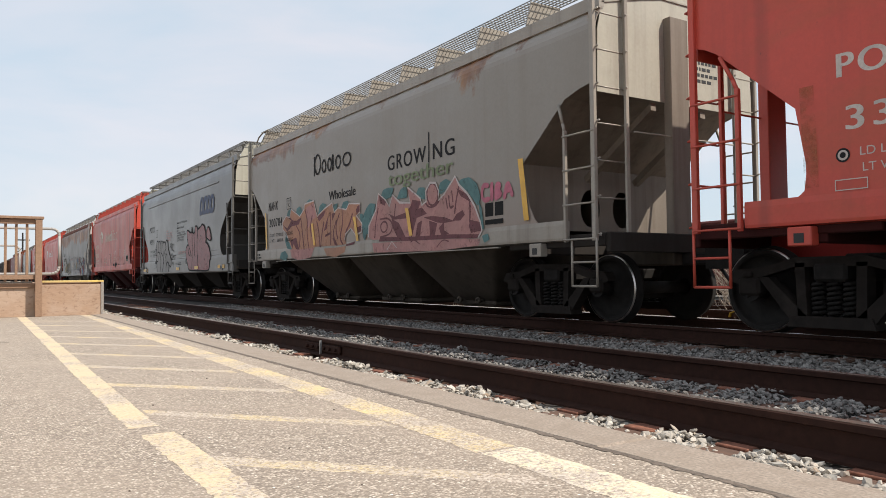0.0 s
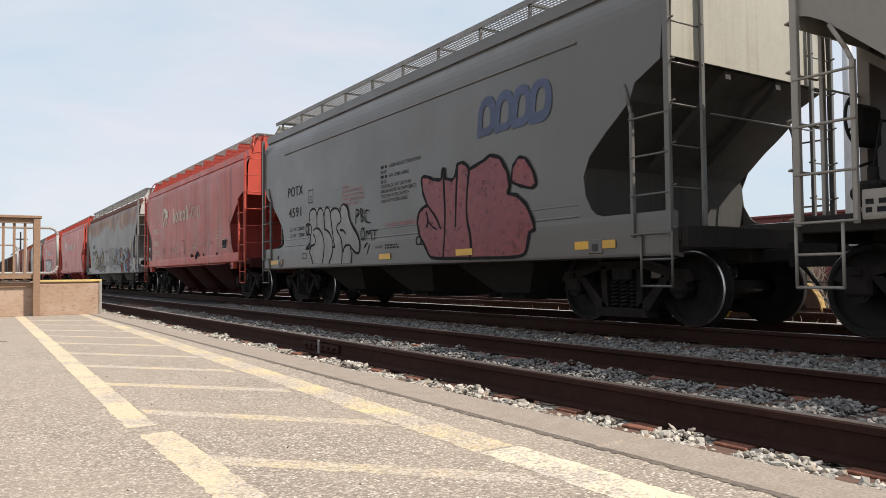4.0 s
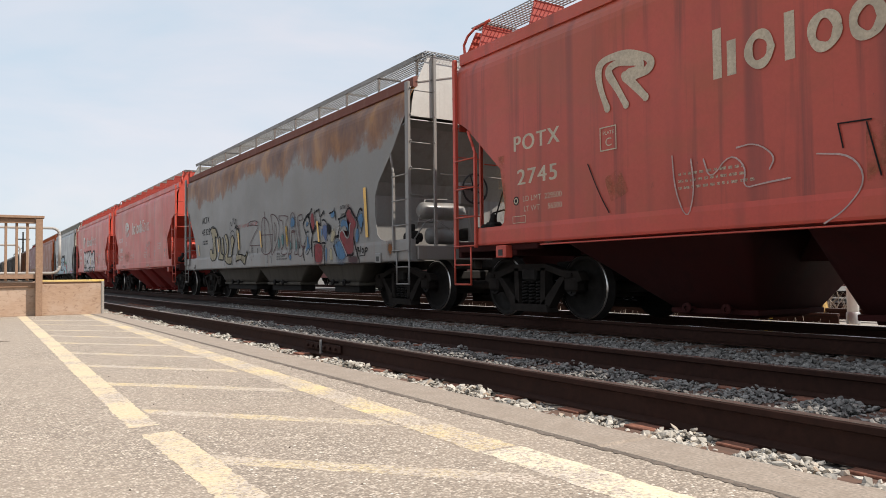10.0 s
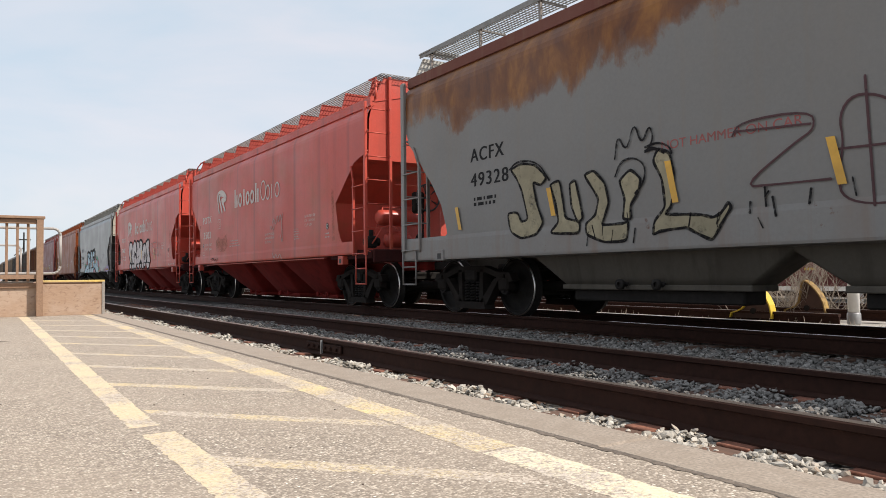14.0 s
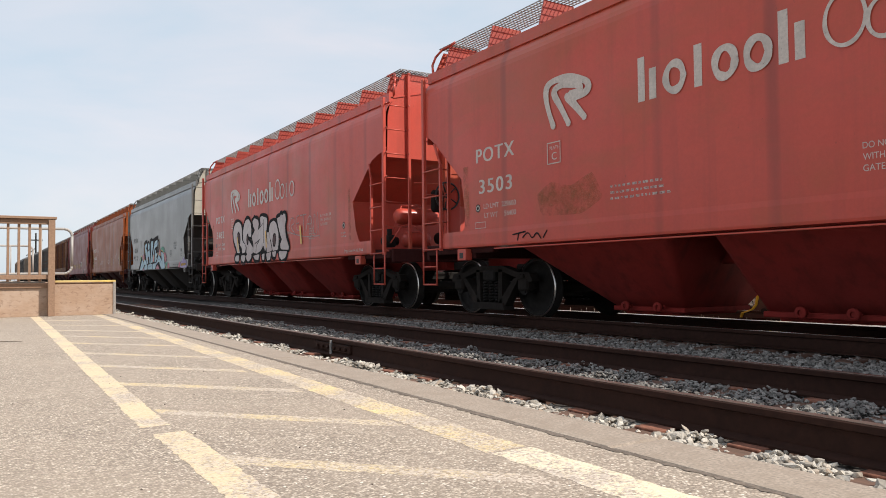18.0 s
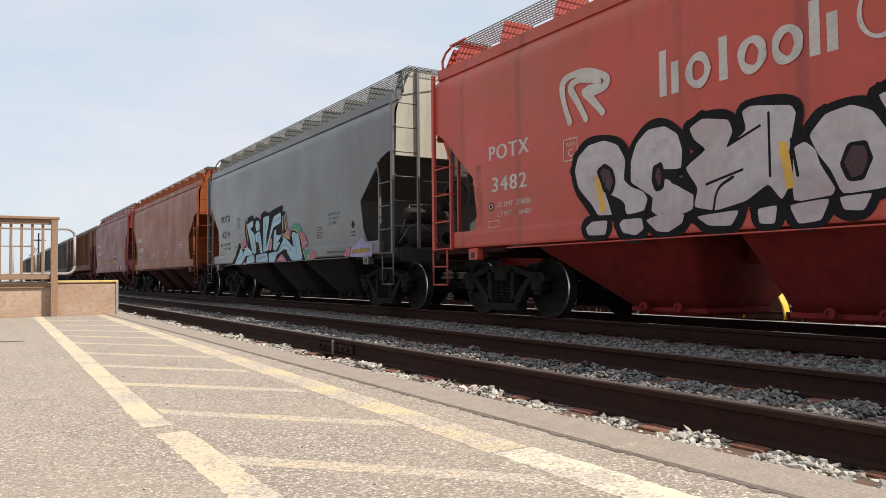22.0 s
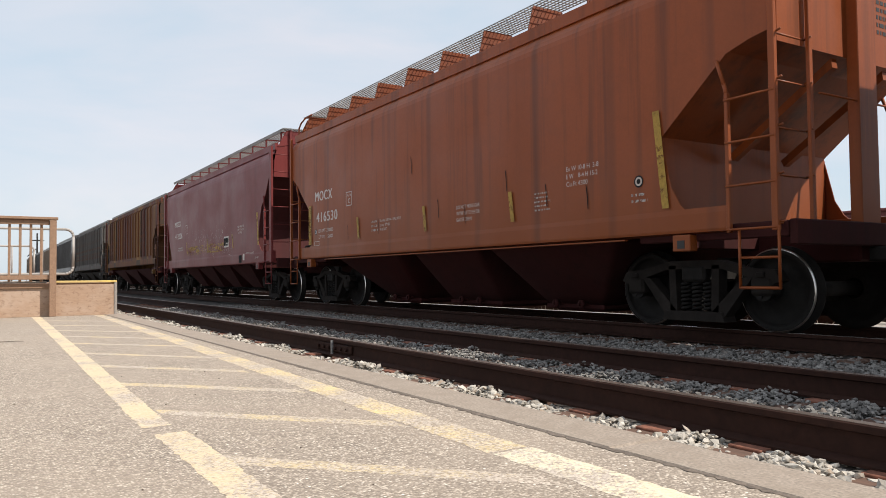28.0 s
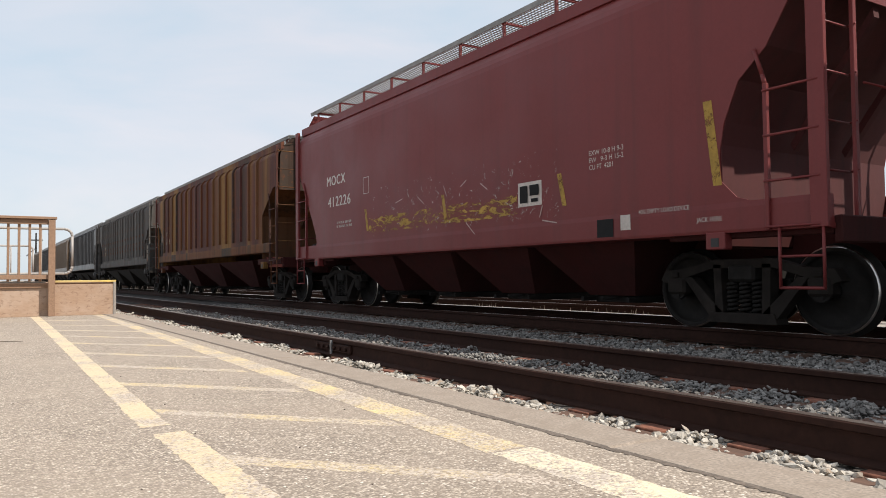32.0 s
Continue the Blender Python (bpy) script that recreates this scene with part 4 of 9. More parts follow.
def hopper_car(key, k, paints, label, home, brake=True):
    """A covered hopper car; its parts share meshes with the cars of its kind."""
    body, trim, under = paints[:3]
    inside = paints[3] if len(paints) > 3 else under
    wall = paints[4] if len(paints) > 4 else inside
    chord = paints[5] if len(paints) > 5 else trim
    car = thing("hopper_car", label, "hopper car", "cars of the freight train", at=(home, TRACKS[1], 0))
    TRAIN.append((car, home))
    h, lv = k.h, k.levels()
    end = h - k.reach
    # end decks take the dark underframe tones, except on the rusty car
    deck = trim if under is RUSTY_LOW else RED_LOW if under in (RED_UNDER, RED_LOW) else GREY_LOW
    gear = trim if body is RED or under is RUSTY_LOW else under

    for d in (-1, 1):
        panel = part("side_panel", kept((key, "side", d), lambda: side_shape(lv, d)), body, car)
        if k.ribs:
            rm = kept((key, "rib", d), lambda: rib_shape(lv[1:], d, 0.055, 0.055))
            for i in range(k.ribs):
                x = -(h - 2.35) + (2 * h - 4.7) * i / (k.ribs - 1)
                part("rib", rm, body, panel, at=(x, 0, 0))
        # top chord
        part("top_chord", kept((key, "chord", d), lambda: Shape().prism(
            [(k.eave * d, k.top - 0.03), ((k.eave + 0.05) * d, k.top - 0.02), ((k.eave + 0.05) * d, k.top + 0.15), ((k.eave - 0.04) * d, k.top + 0.18),
             ((k.eave - 0.04) * d, k.top)], "x", -end, end)), chord, car)
        z0, z1 = k.sill
        part("side_sill", kept((key, "sill", d), lambda: Shape().prism(
            [((k.half + 0.002) * d, z0 + 0.02), ((k.half + 0.008) * d, z0 + 0.05), ((k.half + 0.007) * d, z1 - 0.05), ((k.half + 0.0) * d, z1 + 0.01), ((k.half - 0.08) * d, z1),
             ((k.half - 0.08) * d, z0 + 0.06), ((k.half - 0.16) * d, z0 + 0.04), ((k.half - 0.16) * d, z0)], "x", -(h - k.sill_end), h - k.sill_end)), trim, car)
        if k.sill_end == 0.72:
            for z, out in ((1.37, 0.007), (1.52, 0.004), (3.58, 0.02)):
                part("belt_ridge", kept((key, "belt", d, z), lambda: Shape().prism([((k.half - 0.01) * d, z - 0.03), ((k.half + out) * d, z - 0.005), ((k.half + out) * d, z + 0.005), ((k.half - 0.01) * d, z + 0.03)], "x", -(h - 2.2), h - 2.2)), body, car)
        if k.boards == "plate":
            part("sill_lip", kept((key, "lip", d), lambda: Shape().box(-(h - 2.75), h - 2.75, (k.half - 0.05) * d, (k.half + 0.014) * d, z0 - 0.03, z0 - 0.012, 0.004)), trim, car)
    # roof with its trough
    part("roof", kept((key, "roof"), lambda: Shape().sheet(
        [(-k.eave, k.top + 0.05), (-0.75, k.top + 0.22), (-0.35, k.top + 0.30), (0.35, k.top + 0.30), (0.75, k.top + 0.22), (k.eave, k.top + 0.05)], "x", -end, end, 0.02)),
        trim, car)
    hatch = kept((key, "hatch"), lambda: Shape().box(-0.95, 0.95, -0.31, 0.31, k.top + 0.30, k.top + 0.40, 0.03).box(-0.9, -0.86, -0.36, 0.36, k.top + 0.3, k.top + 0.43, 0.01)
                 .box(0.86, 0.9, -0.36, 0.36, k.top + 0.3, k.top + 0.43, 0.01))
    nh = max(4, int((2 * end - 1.0) / 2.1))
    for i in range(nh):
        part("hatch_cover", hatch, trim, car, at=(-(end - 1.4) + (2 * end - 2.8) * i / (nh - 1), 0, 0))

    # running boards along the roof, on brackets
    zb = k.board
    y0, y1 = (0.72, 1.28)
    nb = 11
    for d in (-1, 1):
        board = part("running_board", kept((key, "board", d), lambda: grating_shape(-end + 0.05, end - 0.05, min(y0 * d, y1 * d), max(y0 * d, y1 * d), zb, 0.075)), GRATE, car)
        br = kept((key, "bracket", d), lambda: Shape().prism([(y1 * d, zb - 0.03), (y0 * d, zb - 0.03), (0.80 * d, k.top + 0.2), (k.eave * 0.97 * d, k.top + 0.08)], "x", -0.012, 0.012)
                  if k.boards == "plate" else Shape().box(-0.02, 0.02, min(y0 * d, y1 * d), max(y0 * d, y1 * d), zb - 0.06, zb - 0.03).box(-0.02, 0.02, 1.2 * d, 1.24 * d, k.top + 0.08, zb - 0.03))
        for i in range(nb):
            part("bracket", br, trim, board, at=(-(end - 0.35) + (2 * end - 0.7) * i / (nb - 1), 0, 0))
        if k.rail:
            rm = kept((key, "toe", d), lambda: Shape().box(-end + 0.05, end - 0.05, y1 * d - 0.01, y1 * d + 0.01, zb - 0.07, zb + 0.015))
            part("board_edge", rm, GRATE, board)
    for e in (-1, 1):
        part("end_board", kept((key, "endboard", e), lambda: grating_shape(*((end - 0.35, end + 0.10) if e > 0 else (-end + 0.04, -end + 0.4)), -1.3, 1.3, zb + 0.001, 0.08)), GRATE, car)

    for e in (-1, 1):
        xw = h - max(r[1 if e > 0 else 2] for r in k.opening) + 0.14
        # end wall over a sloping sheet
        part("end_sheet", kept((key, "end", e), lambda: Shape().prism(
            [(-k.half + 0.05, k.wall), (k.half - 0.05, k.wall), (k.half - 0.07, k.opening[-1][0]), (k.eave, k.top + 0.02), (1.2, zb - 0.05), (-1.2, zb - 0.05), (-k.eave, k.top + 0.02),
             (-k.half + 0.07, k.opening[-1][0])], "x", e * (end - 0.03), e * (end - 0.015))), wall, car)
        # on several cars the inside paint is darkened to carry the opening's shade
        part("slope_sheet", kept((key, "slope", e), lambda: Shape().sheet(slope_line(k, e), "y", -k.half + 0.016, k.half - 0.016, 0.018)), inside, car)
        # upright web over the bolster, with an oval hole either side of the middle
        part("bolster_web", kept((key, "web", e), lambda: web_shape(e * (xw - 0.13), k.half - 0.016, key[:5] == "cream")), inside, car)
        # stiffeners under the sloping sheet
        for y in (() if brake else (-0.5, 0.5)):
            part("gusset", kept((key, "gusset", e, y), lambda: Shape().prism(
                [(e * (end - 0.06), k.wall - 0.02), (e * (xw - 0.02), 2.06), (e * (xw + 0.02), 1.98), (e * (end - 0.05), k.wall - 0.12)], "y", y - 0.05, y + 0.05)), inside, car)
        # end platform and its sill
        for nm, dims in (("end_sill", (h - 0.62, h - 0.70, -1.5, 1.5, 0.92, 1.17)), ("side_channel", (h - 0.70, h - 2.6, -1.52, -1.40, 1.0, 1.16)), ("side_channel", (h - 0.70, h - 2.6, 1.40, 1.52, 1.0, 1.16)),
                         ("end_platform", (h - 0.7, h - 1.1, -1.4, 1.4, 1.13, 1.16)), ("bolster", (h - 1.9, h - 2.1, -1.5, 1.5, 0.92, 1.2))):
            part(nm, kept((key, nm, e, dims), lambda: Shape().box(e * dims[0], e * dims[1], *dims[2:], 0.012)), deck, car)
        if k.boards == "plate":
            part("end_post", kept((key, "post", e), lambda: Shape().box(e * (end + 0.10), e * (end - 0.03), -0.32, 0.03, 1.16, k.top + 0.05, 0.008)), trim if inside is RED_IN else inside, car)
            part("corner_handhold", kept((key, "handhold", e), lambda: Shape().pipe(
                [(e * end, -1.40, k.top + 0.12), (e * (end + 0.03), -1.40, k.top + 0.34), (e * (end - 0.02), -1.36, zb - 0.14), (e * (end - 0.16), -1.30, zb - 0.03), (e * (end - 0.5), -1.27, zb)], 0.022, 6)), trim, car)
        for d in (-1, 1):
            lad = part("ladder", kept((key, "ladder", e, d), lambda: ladder_frame(e * (h - 0.75), e * (h - 1.28), (k.half + 0.005) * d, 1.06, k.top + 0.05, d, k.post)), trim, car)
            rung = kept((key, "rung", e), lambda: Shape().rod((e * (h - 0.73), 0, 0), (e * (h - 1.30), 0, 0), 0.013, 6))
            nr = 4
            for i in range(nr):
                part("rung", rung, trim, lad, at=(0, (k.half + 0.045) * d, 1.09 + 0.445 * i))
            erung = kept((key, "erung", d), lambda: Shape().pipe([(-0.03 * e, k.half * d, 0.02), (0.05 * e, k.half * d, 0.0), (0.05 * e, (k.half - 0.5) * d, 0.0), (-0.03 * e, (k.half - 0.5) * d, 0.02)], 0.012, 6))
            elad = part("end_ladder", kept((key, "elad", e, d), lambda: Shape().box(e * (h - 0.72), e * (h - 0.68), (k.half - 0.48) * d, (k.half - 0.54) * d, 1.12, k.board - 0.04, 0.005)), trim, car)
            for i in range(7):
                part("rung", erung, trim, elad, at=(e * (h - 0.70), 0, 1.13 + 0.465 * i))
            part("sill_step", kept((key, "step", e, d), lambda: Shape().pipe(
                [(e * (h - 0.72), (k.half + 0.03) * d, 1.10), (e * (h - 0.72), (k.half + 0.03) * d, 0.50), (e * (h - 1.16), (k.half + 0.03) * d, 0.50), (e * (h - 1.16), (k.half + 0.03) * d, 1.10)], 0.016, 6)
                .pipe([(e * (h - 0.72), (k.half + 0.03) * d, 0.80), (e * (h - 1.16), (k.half + 0.03) * d, 0.80)], 0.014, 6)), trim, car)
            part("jacking_pad", kept((key, "pad", e, d), lambda: Shape().box(e * (h - 1.78), e * (h - 2.02), (k.half - 0.1) * d, (k.half + 0.03) * d, 0.89, 1.07, 0.01)), [trim], car)
            part("jacking_hole", kept((key, "hole", e, d), lambda: Shape().box(e * (h - 1.85), e * (h - 1.95), (k.half + 0.028) * d, (k.half + 0.034) * d, 0.92, 1.01)), BLACK, car)
        part("coupler", kept((key, "coupler", e), lambda: Shape().box(e * (h - 0.75), e * (h - 0.2), -0.09, 0.09, 0.76, 0.92, 0.02)
                             .prism([(e * (h - 0.28), -0.16), (e * (h + 0.10), -0.14), (e * (h + 0.12), -0.02), (e * (h - 0.02), 0.02), (e * (h - 0.04), 0.14), (e * (h - 0.24), 0.15)], "z", 0.70, 0.98)), DARK, car)
        part("air_hose", kept((key, "hose", e), lambda: Shape().pipe(
            [(e * (h - 0.55), 0.30, 0.85), (e * (h - 0.35), 0.30, 0.66), (e * (h - 0.18), 0.26, 0.48), (e * (h - 0.02), 0.18, 0.42), (e * (h + 0.04), 0.12, 0.45)], 0.024, 7)), BLACK, car)
        add_truck(car, e * (h - k.trucks[0 if e > 0 else 1]))
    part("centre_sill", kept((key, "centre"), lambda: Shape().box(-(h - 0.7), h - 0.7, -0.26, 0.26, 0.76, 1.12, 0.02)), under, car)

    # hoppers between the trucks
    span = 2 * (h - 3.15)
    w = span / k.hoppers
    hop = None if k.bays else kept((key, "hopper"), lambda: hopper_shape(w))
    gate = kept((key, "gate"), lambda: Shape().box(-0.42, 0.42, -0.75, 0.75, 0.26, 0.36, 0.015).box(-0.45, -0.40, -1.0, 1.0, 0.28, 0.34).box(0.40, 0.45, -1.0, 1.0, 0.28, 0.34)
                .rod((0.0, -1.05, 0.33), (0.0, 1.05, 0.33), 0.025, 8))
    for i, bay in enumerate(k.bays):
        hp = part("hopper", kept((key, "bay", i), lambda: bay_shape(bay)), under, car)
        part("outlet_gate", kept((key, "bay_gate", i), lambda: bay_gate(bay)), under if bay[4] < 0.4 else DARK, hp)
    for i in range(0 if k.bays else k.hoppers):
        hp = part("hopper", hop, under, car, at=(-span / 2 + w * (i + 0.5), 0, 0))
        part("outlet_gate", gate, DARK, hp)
    # brake gear
    b = 1 if brake else -1
    if brake:
        part("air_reservoir", kept((key, "tank"), lambda: Shape().turned([(r, a - 0.62) for r, a in TANK], "y", 18, centre=(b * (h - 1.25), 0, 1.84))), gear, car)
    part("auxiliary_tank", kept((key, "tank_low"), lambda: Shape().turned([(r * 0.95, a * 0.6 - 0.62) for r, a in TANK], "y", 18, centre=(b * (h - 1.28), 0, 1.38))), gear, car)
    part("brake_valve", kept((key, "valve"), lambda: Shape().box(b * (h - 1.35), b * (h - 1.12), -1.36, -1.14, 1.22, 1.46, 0.04).rod((b * (h - 1.2), -1.42, 1.34), (b * (h - 1.2), -1.1, 1.34), 0.085, 12)
                             .rod((b * (h - 1.24), -1.25, 1.4), (b * (h - 1.24), -1.25, 1.58), 0.05, 10)), DARK, car)
    part("brake_cylinder", kept((key, "cylinder"), lambda: Shape().rod((b * (h - 1.9), 0.3, 1.45), (b * (h - 1.35), 0.3, 1.45), 0.13, 14).rod((b * (h - 1.35), 0.3, 1.45), (b * (h - 1.1), 0.3, 1.45), 0.03, 8)), DARK, car)
    part("brake_pipe", kept((key, "pipe"), lambda: Shape().pipe([(b * (h - 1.1), -1.3, 1.3), (b * (h - 1.02), -1.1, 1.62), (b * (h - 1.05), -0.9, 1.68), (b * (h - 0.98), -0.6, 1.5), (b * (h - 0.95), -0.45, 1.2)], 0.014, 6)
                            .pipe([(b * (h - 1.2), -1.2, 1.5), (b * (h - 1.2), -1.0, 2.04), (b * (h - 1.15), -0.55, 2.06)], 0.012, 6)), trim if brake else DARK, car)
    part("brake_housing", kept((key, "housing"), lambda: Shape().box(b * (h - 0.80), b * (h - 0.70), -0.58, -0.16, 1.9, 2.34, 0.06).box(b * (h - 0.78), b * (h - 0.72), -0.33, -0.25, 1.16, 1.9)), gear if under is RUSTY_LOW else DARK, car)
    add_brake_wheel(car, pose(b * (h - 0.62), -0.28, 2.22, 0, 0, 0 if b > 0 else 180))
    part("brake_chain", kept((key, "chain"), lambda: Shape().rod((b * (h - 0.74), -0.2, 1.1), (b * (h - 0.74), -0.2, 1.9), 0.016, 6)), DARK, car)
    if k.boards == "plate":
        # stencilled lines on the leading end wall
        s = Shape()
        rnd = random.Random(len(key))
        for i in range(5):
            y, z = 0.28, 3.62 - 0.085 * i
            while y < 0.72 - 0.05 * (i % 3):
                w = rnd.uniform(0.03, 0.09)
                s.box(end - 0.014, end - 0.012, y, y + w, z, z + 0.045)
                y += w + 0.025
        tagged(part("small_print", s, WHITE if key[:3] == "red" else BLACK, car), kind="stuff")
    # long grab iron across each end
    for e in (-1, 1):
        part("grab_iron", kept((key, "grab", e), lambda: Shape().rod((e * (h - 0.66), -1.0, 2.45), (e * (h - 0.66), 1.0, 2.45), 0.012, 6)), trim, car)
    return car


def hopper_shape(w):
    s = Shape()
    a, b = w / 2, 0.42
    top, bot = 1.14, 0.36
    s.add([(-a, -1.5, top), (a, -1.5, top), (a, 1.5, top), (-a, 1.5, top), (-b, -0.85, bot), (b, -0.85, bot), (b, 0.85, bot), (-b, 0.85, bot)],
          [(0, 1, 5, 4), (1, 2, 6, 5), (2, 3, 7, 6), (3, 0, 4, 7), (4, 5, 6, 7), (3, 2, 1, 0)])
    return s


def bay_shape(bay):
    """A hopper under the sill: its four sheets draw in towards the outlet, the cross sheets rounded where they meet the sides."""
    t0, t1, b0, b1, zb, yt, yb, back = bay
    s = Shape()
    rings = []
    n = 6
    for i in range(n + 1):
        k = i / n
        z = 1.14 + (zb - 1.14) * k
        x0, x1 = t0 + (b0 - t0) * k, t1 + (b1 - t1) * k
        y = yt + (yb - yt) * k
        q = back if back < 0 else y
        c = 0.10 * (1 - 0.4 * k)
        rings.append([(x0, -y + c, z), (x0 + c * 0.3, -y + c * 0.3, z), (x0 + c, -y, z), (x1 - c, -y, z), (x1 - c * 0.3, -y + c * 0.3, z), (x1, -y + c, z), (x1, q, z), (x0, q, z)])
    v = [p for r in rings for p in r]
    f = [(i * 8 + j, i * 8 + (j + 1) % 8, i * 8 + 8 + (j + 1) % 8, i * 8 + 8 + j) for i in range(n) for j in range(8)]
    s.add(v, f + [tuple(range(8))[::-1], tuple(n * 8 + j for j in range(8))], True)
    s.box(b0 - 0.04, b1 + 0.04, -yb - 0.03, back if back < 0 else yb + 0.03, zb - 0.05, zb + 0.015, 0.01)
    return s


def bay_gate(bay):
    """The sliding gate below a hopper, with the capstans that open it."""
    t0, t1, b0, b1, zb, yt, yb, back = bay
    s = Shape()
    low = back < 0
    s.box(b0 + 0.1, b1 - 0.1, -yb + 0.05, back if low else yb - 0.05, max(0.13, zb - 0.2) if low else zb - 0.09, zb - 0.04, 0.02)
    m = (b0 + b1) / 2
    for x in (m - 0.28, m + 0.28):
        s.rod((x, -yb - 0.14, zb + 0.02), (x, -yb + 0.3, zb + 0.02), 0.028, 8)
        s.turned([(0.03, -0.02), (0.065, -0.02), (0.065, 0.02), (0.03, 0.02), (0.03, -0.02)], "y", 12, centre=(x, -yb - 0.14, zb + 0.02))
    return s


def slope_line(k, e):
    """The bent end sheet behind an opening: it follows the opening's edge from the web's top up to the end wall."""
    c = 1 if e > 0 else 2
    deep = max(r[c] for r in k.opening)
    pts = [(k.h - deep + 0.012, 1.98)] + [(k.h - r[c] + 0.012, r[0] + 0.012) for r in k.opening if r[0] > 2.05 and r[c] > k.reach + 0.05]
    pts.append((k.h - k.reach - 0.03, pts[-1][1] + 0.08))
    return [(e * x, z) for x, z in (pts if e > 0 else pts[::-1])]


def web_shape(x, half, holes):
    """An upright plate across the car, solid or with two oval holes."""
    if not holes:
        return Shape().box(x - 0.008, x + 0.008, -half, half, 1.16, 1.98)
    s = Shape()
    for w in (x - 0.008, x + 0.008):
        for d in (-1, 1):
            ov = [(0.33 + 0.20 * math.cos(a * math.pi / 8), 1.62 + 0.28 * math.sin(a * math.pi / 8)) for a in range(16)]
            box = []
            for yy, zz in ov:
                u, v = (yy - 0.33) / 0.20, (zz - 1.62) / 0.28
                m = max(abs(u), abs(v))
                box.append((0.35 + 0.35 * u / m, 1.63 + 0.35 * v / m))
            pts = [(w, d * p[0], p[1]) for p in ov] + [(w, d * p[0], p[1]) for p in box]
            s.add(pts, [(i, (i + 1) % 16, 16 + (i + 1) % 16, 16 + i) for i in range(16)])
            s.add([(w, d * 0.70, 1.28), (w, d * half, 1.28), (w, d * half, 1.98), (w, d * 0.70, 1.98)], [(0, 1, 2, 3)])
    for z in (1.28, 1.98):
        s.add([(x - 0.008, -half, z), (x - 0.008, half, z), (x + 0.008, half, z), (x + 0.008, -half, z)], [(0, 1, 2, 3)])
    s.weld = True
    return s


SLOPED = Kind(14.7, HEX, boards="plate", hoppers=4, trucks=(2.2, 1.87), bays=((-4.35, -1.45, -3.1, -1.95, 0.2, 1.5, 0.62, 1), (-0.90, 1.2, -0.78, 0.75, 0.2, 1.5, 0.62, 1), (1.42, 4.3, 1.98, 3.15, 0.2, 1.5, 0.62, 1)))
SMOOTH = Kind(14.5, ((1.33, 1.75, 1.80), (1.37, 1.90, 2.0), (1.44, 1.98, 2.13), (1.62, 2.08, 2.10), (1.86, 2.11, 2.0), (2.1, 2.0, 1.73), (2.35, 1.72, 1.42), (2.5, 1.52, 1.2), (2.66, 1.33, 0.95),
                     (2.86, 1.24, 0.82), (3.05, 0.86, 0.74), (3.7, 0.80, 0.70)), top=4.08, sill=(0.82, 1.33), rail=True, hoppers=3, wall=3.06, sill_end=0.72)
CENTRE = Kind(16.9, ((1.28, 1.6, 2.05), (1.33, 1.82, 2.1), (1.42, 1.95, 2.08), (1.8, 2.03, 1.93), (2.16, 2.03, 1.66), (2.4, 1.90, 1.42), (2.66, 1.63, 1.2), (2.93, 1.35, 0.92), (3.3, 1.05, 0.74), (3.62, 0.76, 0.72), (3.7, 0.74, 0.72)),
              sill=(0.89, 1.28), rail=True, hoppers=3, wall=3.46, post=0.055, sill_end=0.68, bays=((-4.79, -0.04, -3.8, -1.03, 0.5, 1.5, 1.38, -0.95), (-0.99, 3.16, 0.0, 2.17, 0.5, 1.5, 1.38, -0.95), (2.91, 5.94, 3.9, 5.3, 0.5, 1.5, 1.38, -0.95)))
ROUND = Kind(14.55, ((1.36, 1.45, 1.8), (1.42, 1.65, 1.85), (1.6, 1.83, 1.8), (1.9, 1.84, 1.62), (2.2, 1.78, 1.42), (2.6, 1.60, 1.15), (2.87, 1.28, 0.92), (3.3, 1.0, 0.76), (3.65, 0.80, 0.72), (3.75, 0.78, 0.72)),
             top=4.06, sill=(1.04, 1.36), rail=True, hoppers=4, wall=3.32, post=0.085, sill_end=0.68)
RIBBED = Kind(16.6, ((1.55, 1.95, 1.95), (1.7, 2.0, 2.0), (2.3, 2.0, 2.0), (3.0, 1.1, 1.1), (3.04, 0.74, 0.74), (3.8, 0.73, 0.73)), ribs=17, hoppers=3, rail=True, board=4.34, sill=(1.30, 1.56))

RED = paint("faded_red_paint", (0.53, 0.064, 0.038), dirt=(0.16, 0.035, 0.028), fade=0.2, seams=1.45, streak=0.25, coat=0.24, tan=0.4)
# darker copy of the red: shade of the end opening put into the colour
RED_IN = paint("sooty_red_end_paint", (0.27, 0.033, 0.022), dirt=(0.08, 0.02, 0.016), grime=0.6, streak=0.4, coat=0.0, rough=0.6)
RED_OLD = paint("streaked_red_paint", (0.46, 0.064, 0.036), dirt=(0.11, 0.03, 0.025), fade=0.35, streak=0.9, grime=0.75, seams=1.3, coat=0.22, tan=0.35)
# underframe tones, much darker than the bodies, with darker streaks
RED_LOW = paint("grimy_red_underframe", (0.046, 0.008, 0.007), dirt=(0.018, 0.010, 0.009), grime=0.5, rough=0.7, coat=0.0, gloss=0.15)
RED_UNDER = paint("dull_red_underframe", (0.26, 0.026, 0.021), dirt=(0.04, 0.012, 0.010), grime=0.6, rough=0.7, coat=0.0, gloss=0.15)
CREAM = paint("dirty_cream_paint", (0.255, 0.233, 0.20), dirt=(0.17, 0.13, 0.095), fade=0.3, streak=0.2, rust_top=(3.2, 4.6), low=((0.26, 0.20, 0.165), 1.2, 2.4))
CREAM_TRIM = paint("cream_trim_paint", (0.31, 0.28, 0.235), grime=0.6)
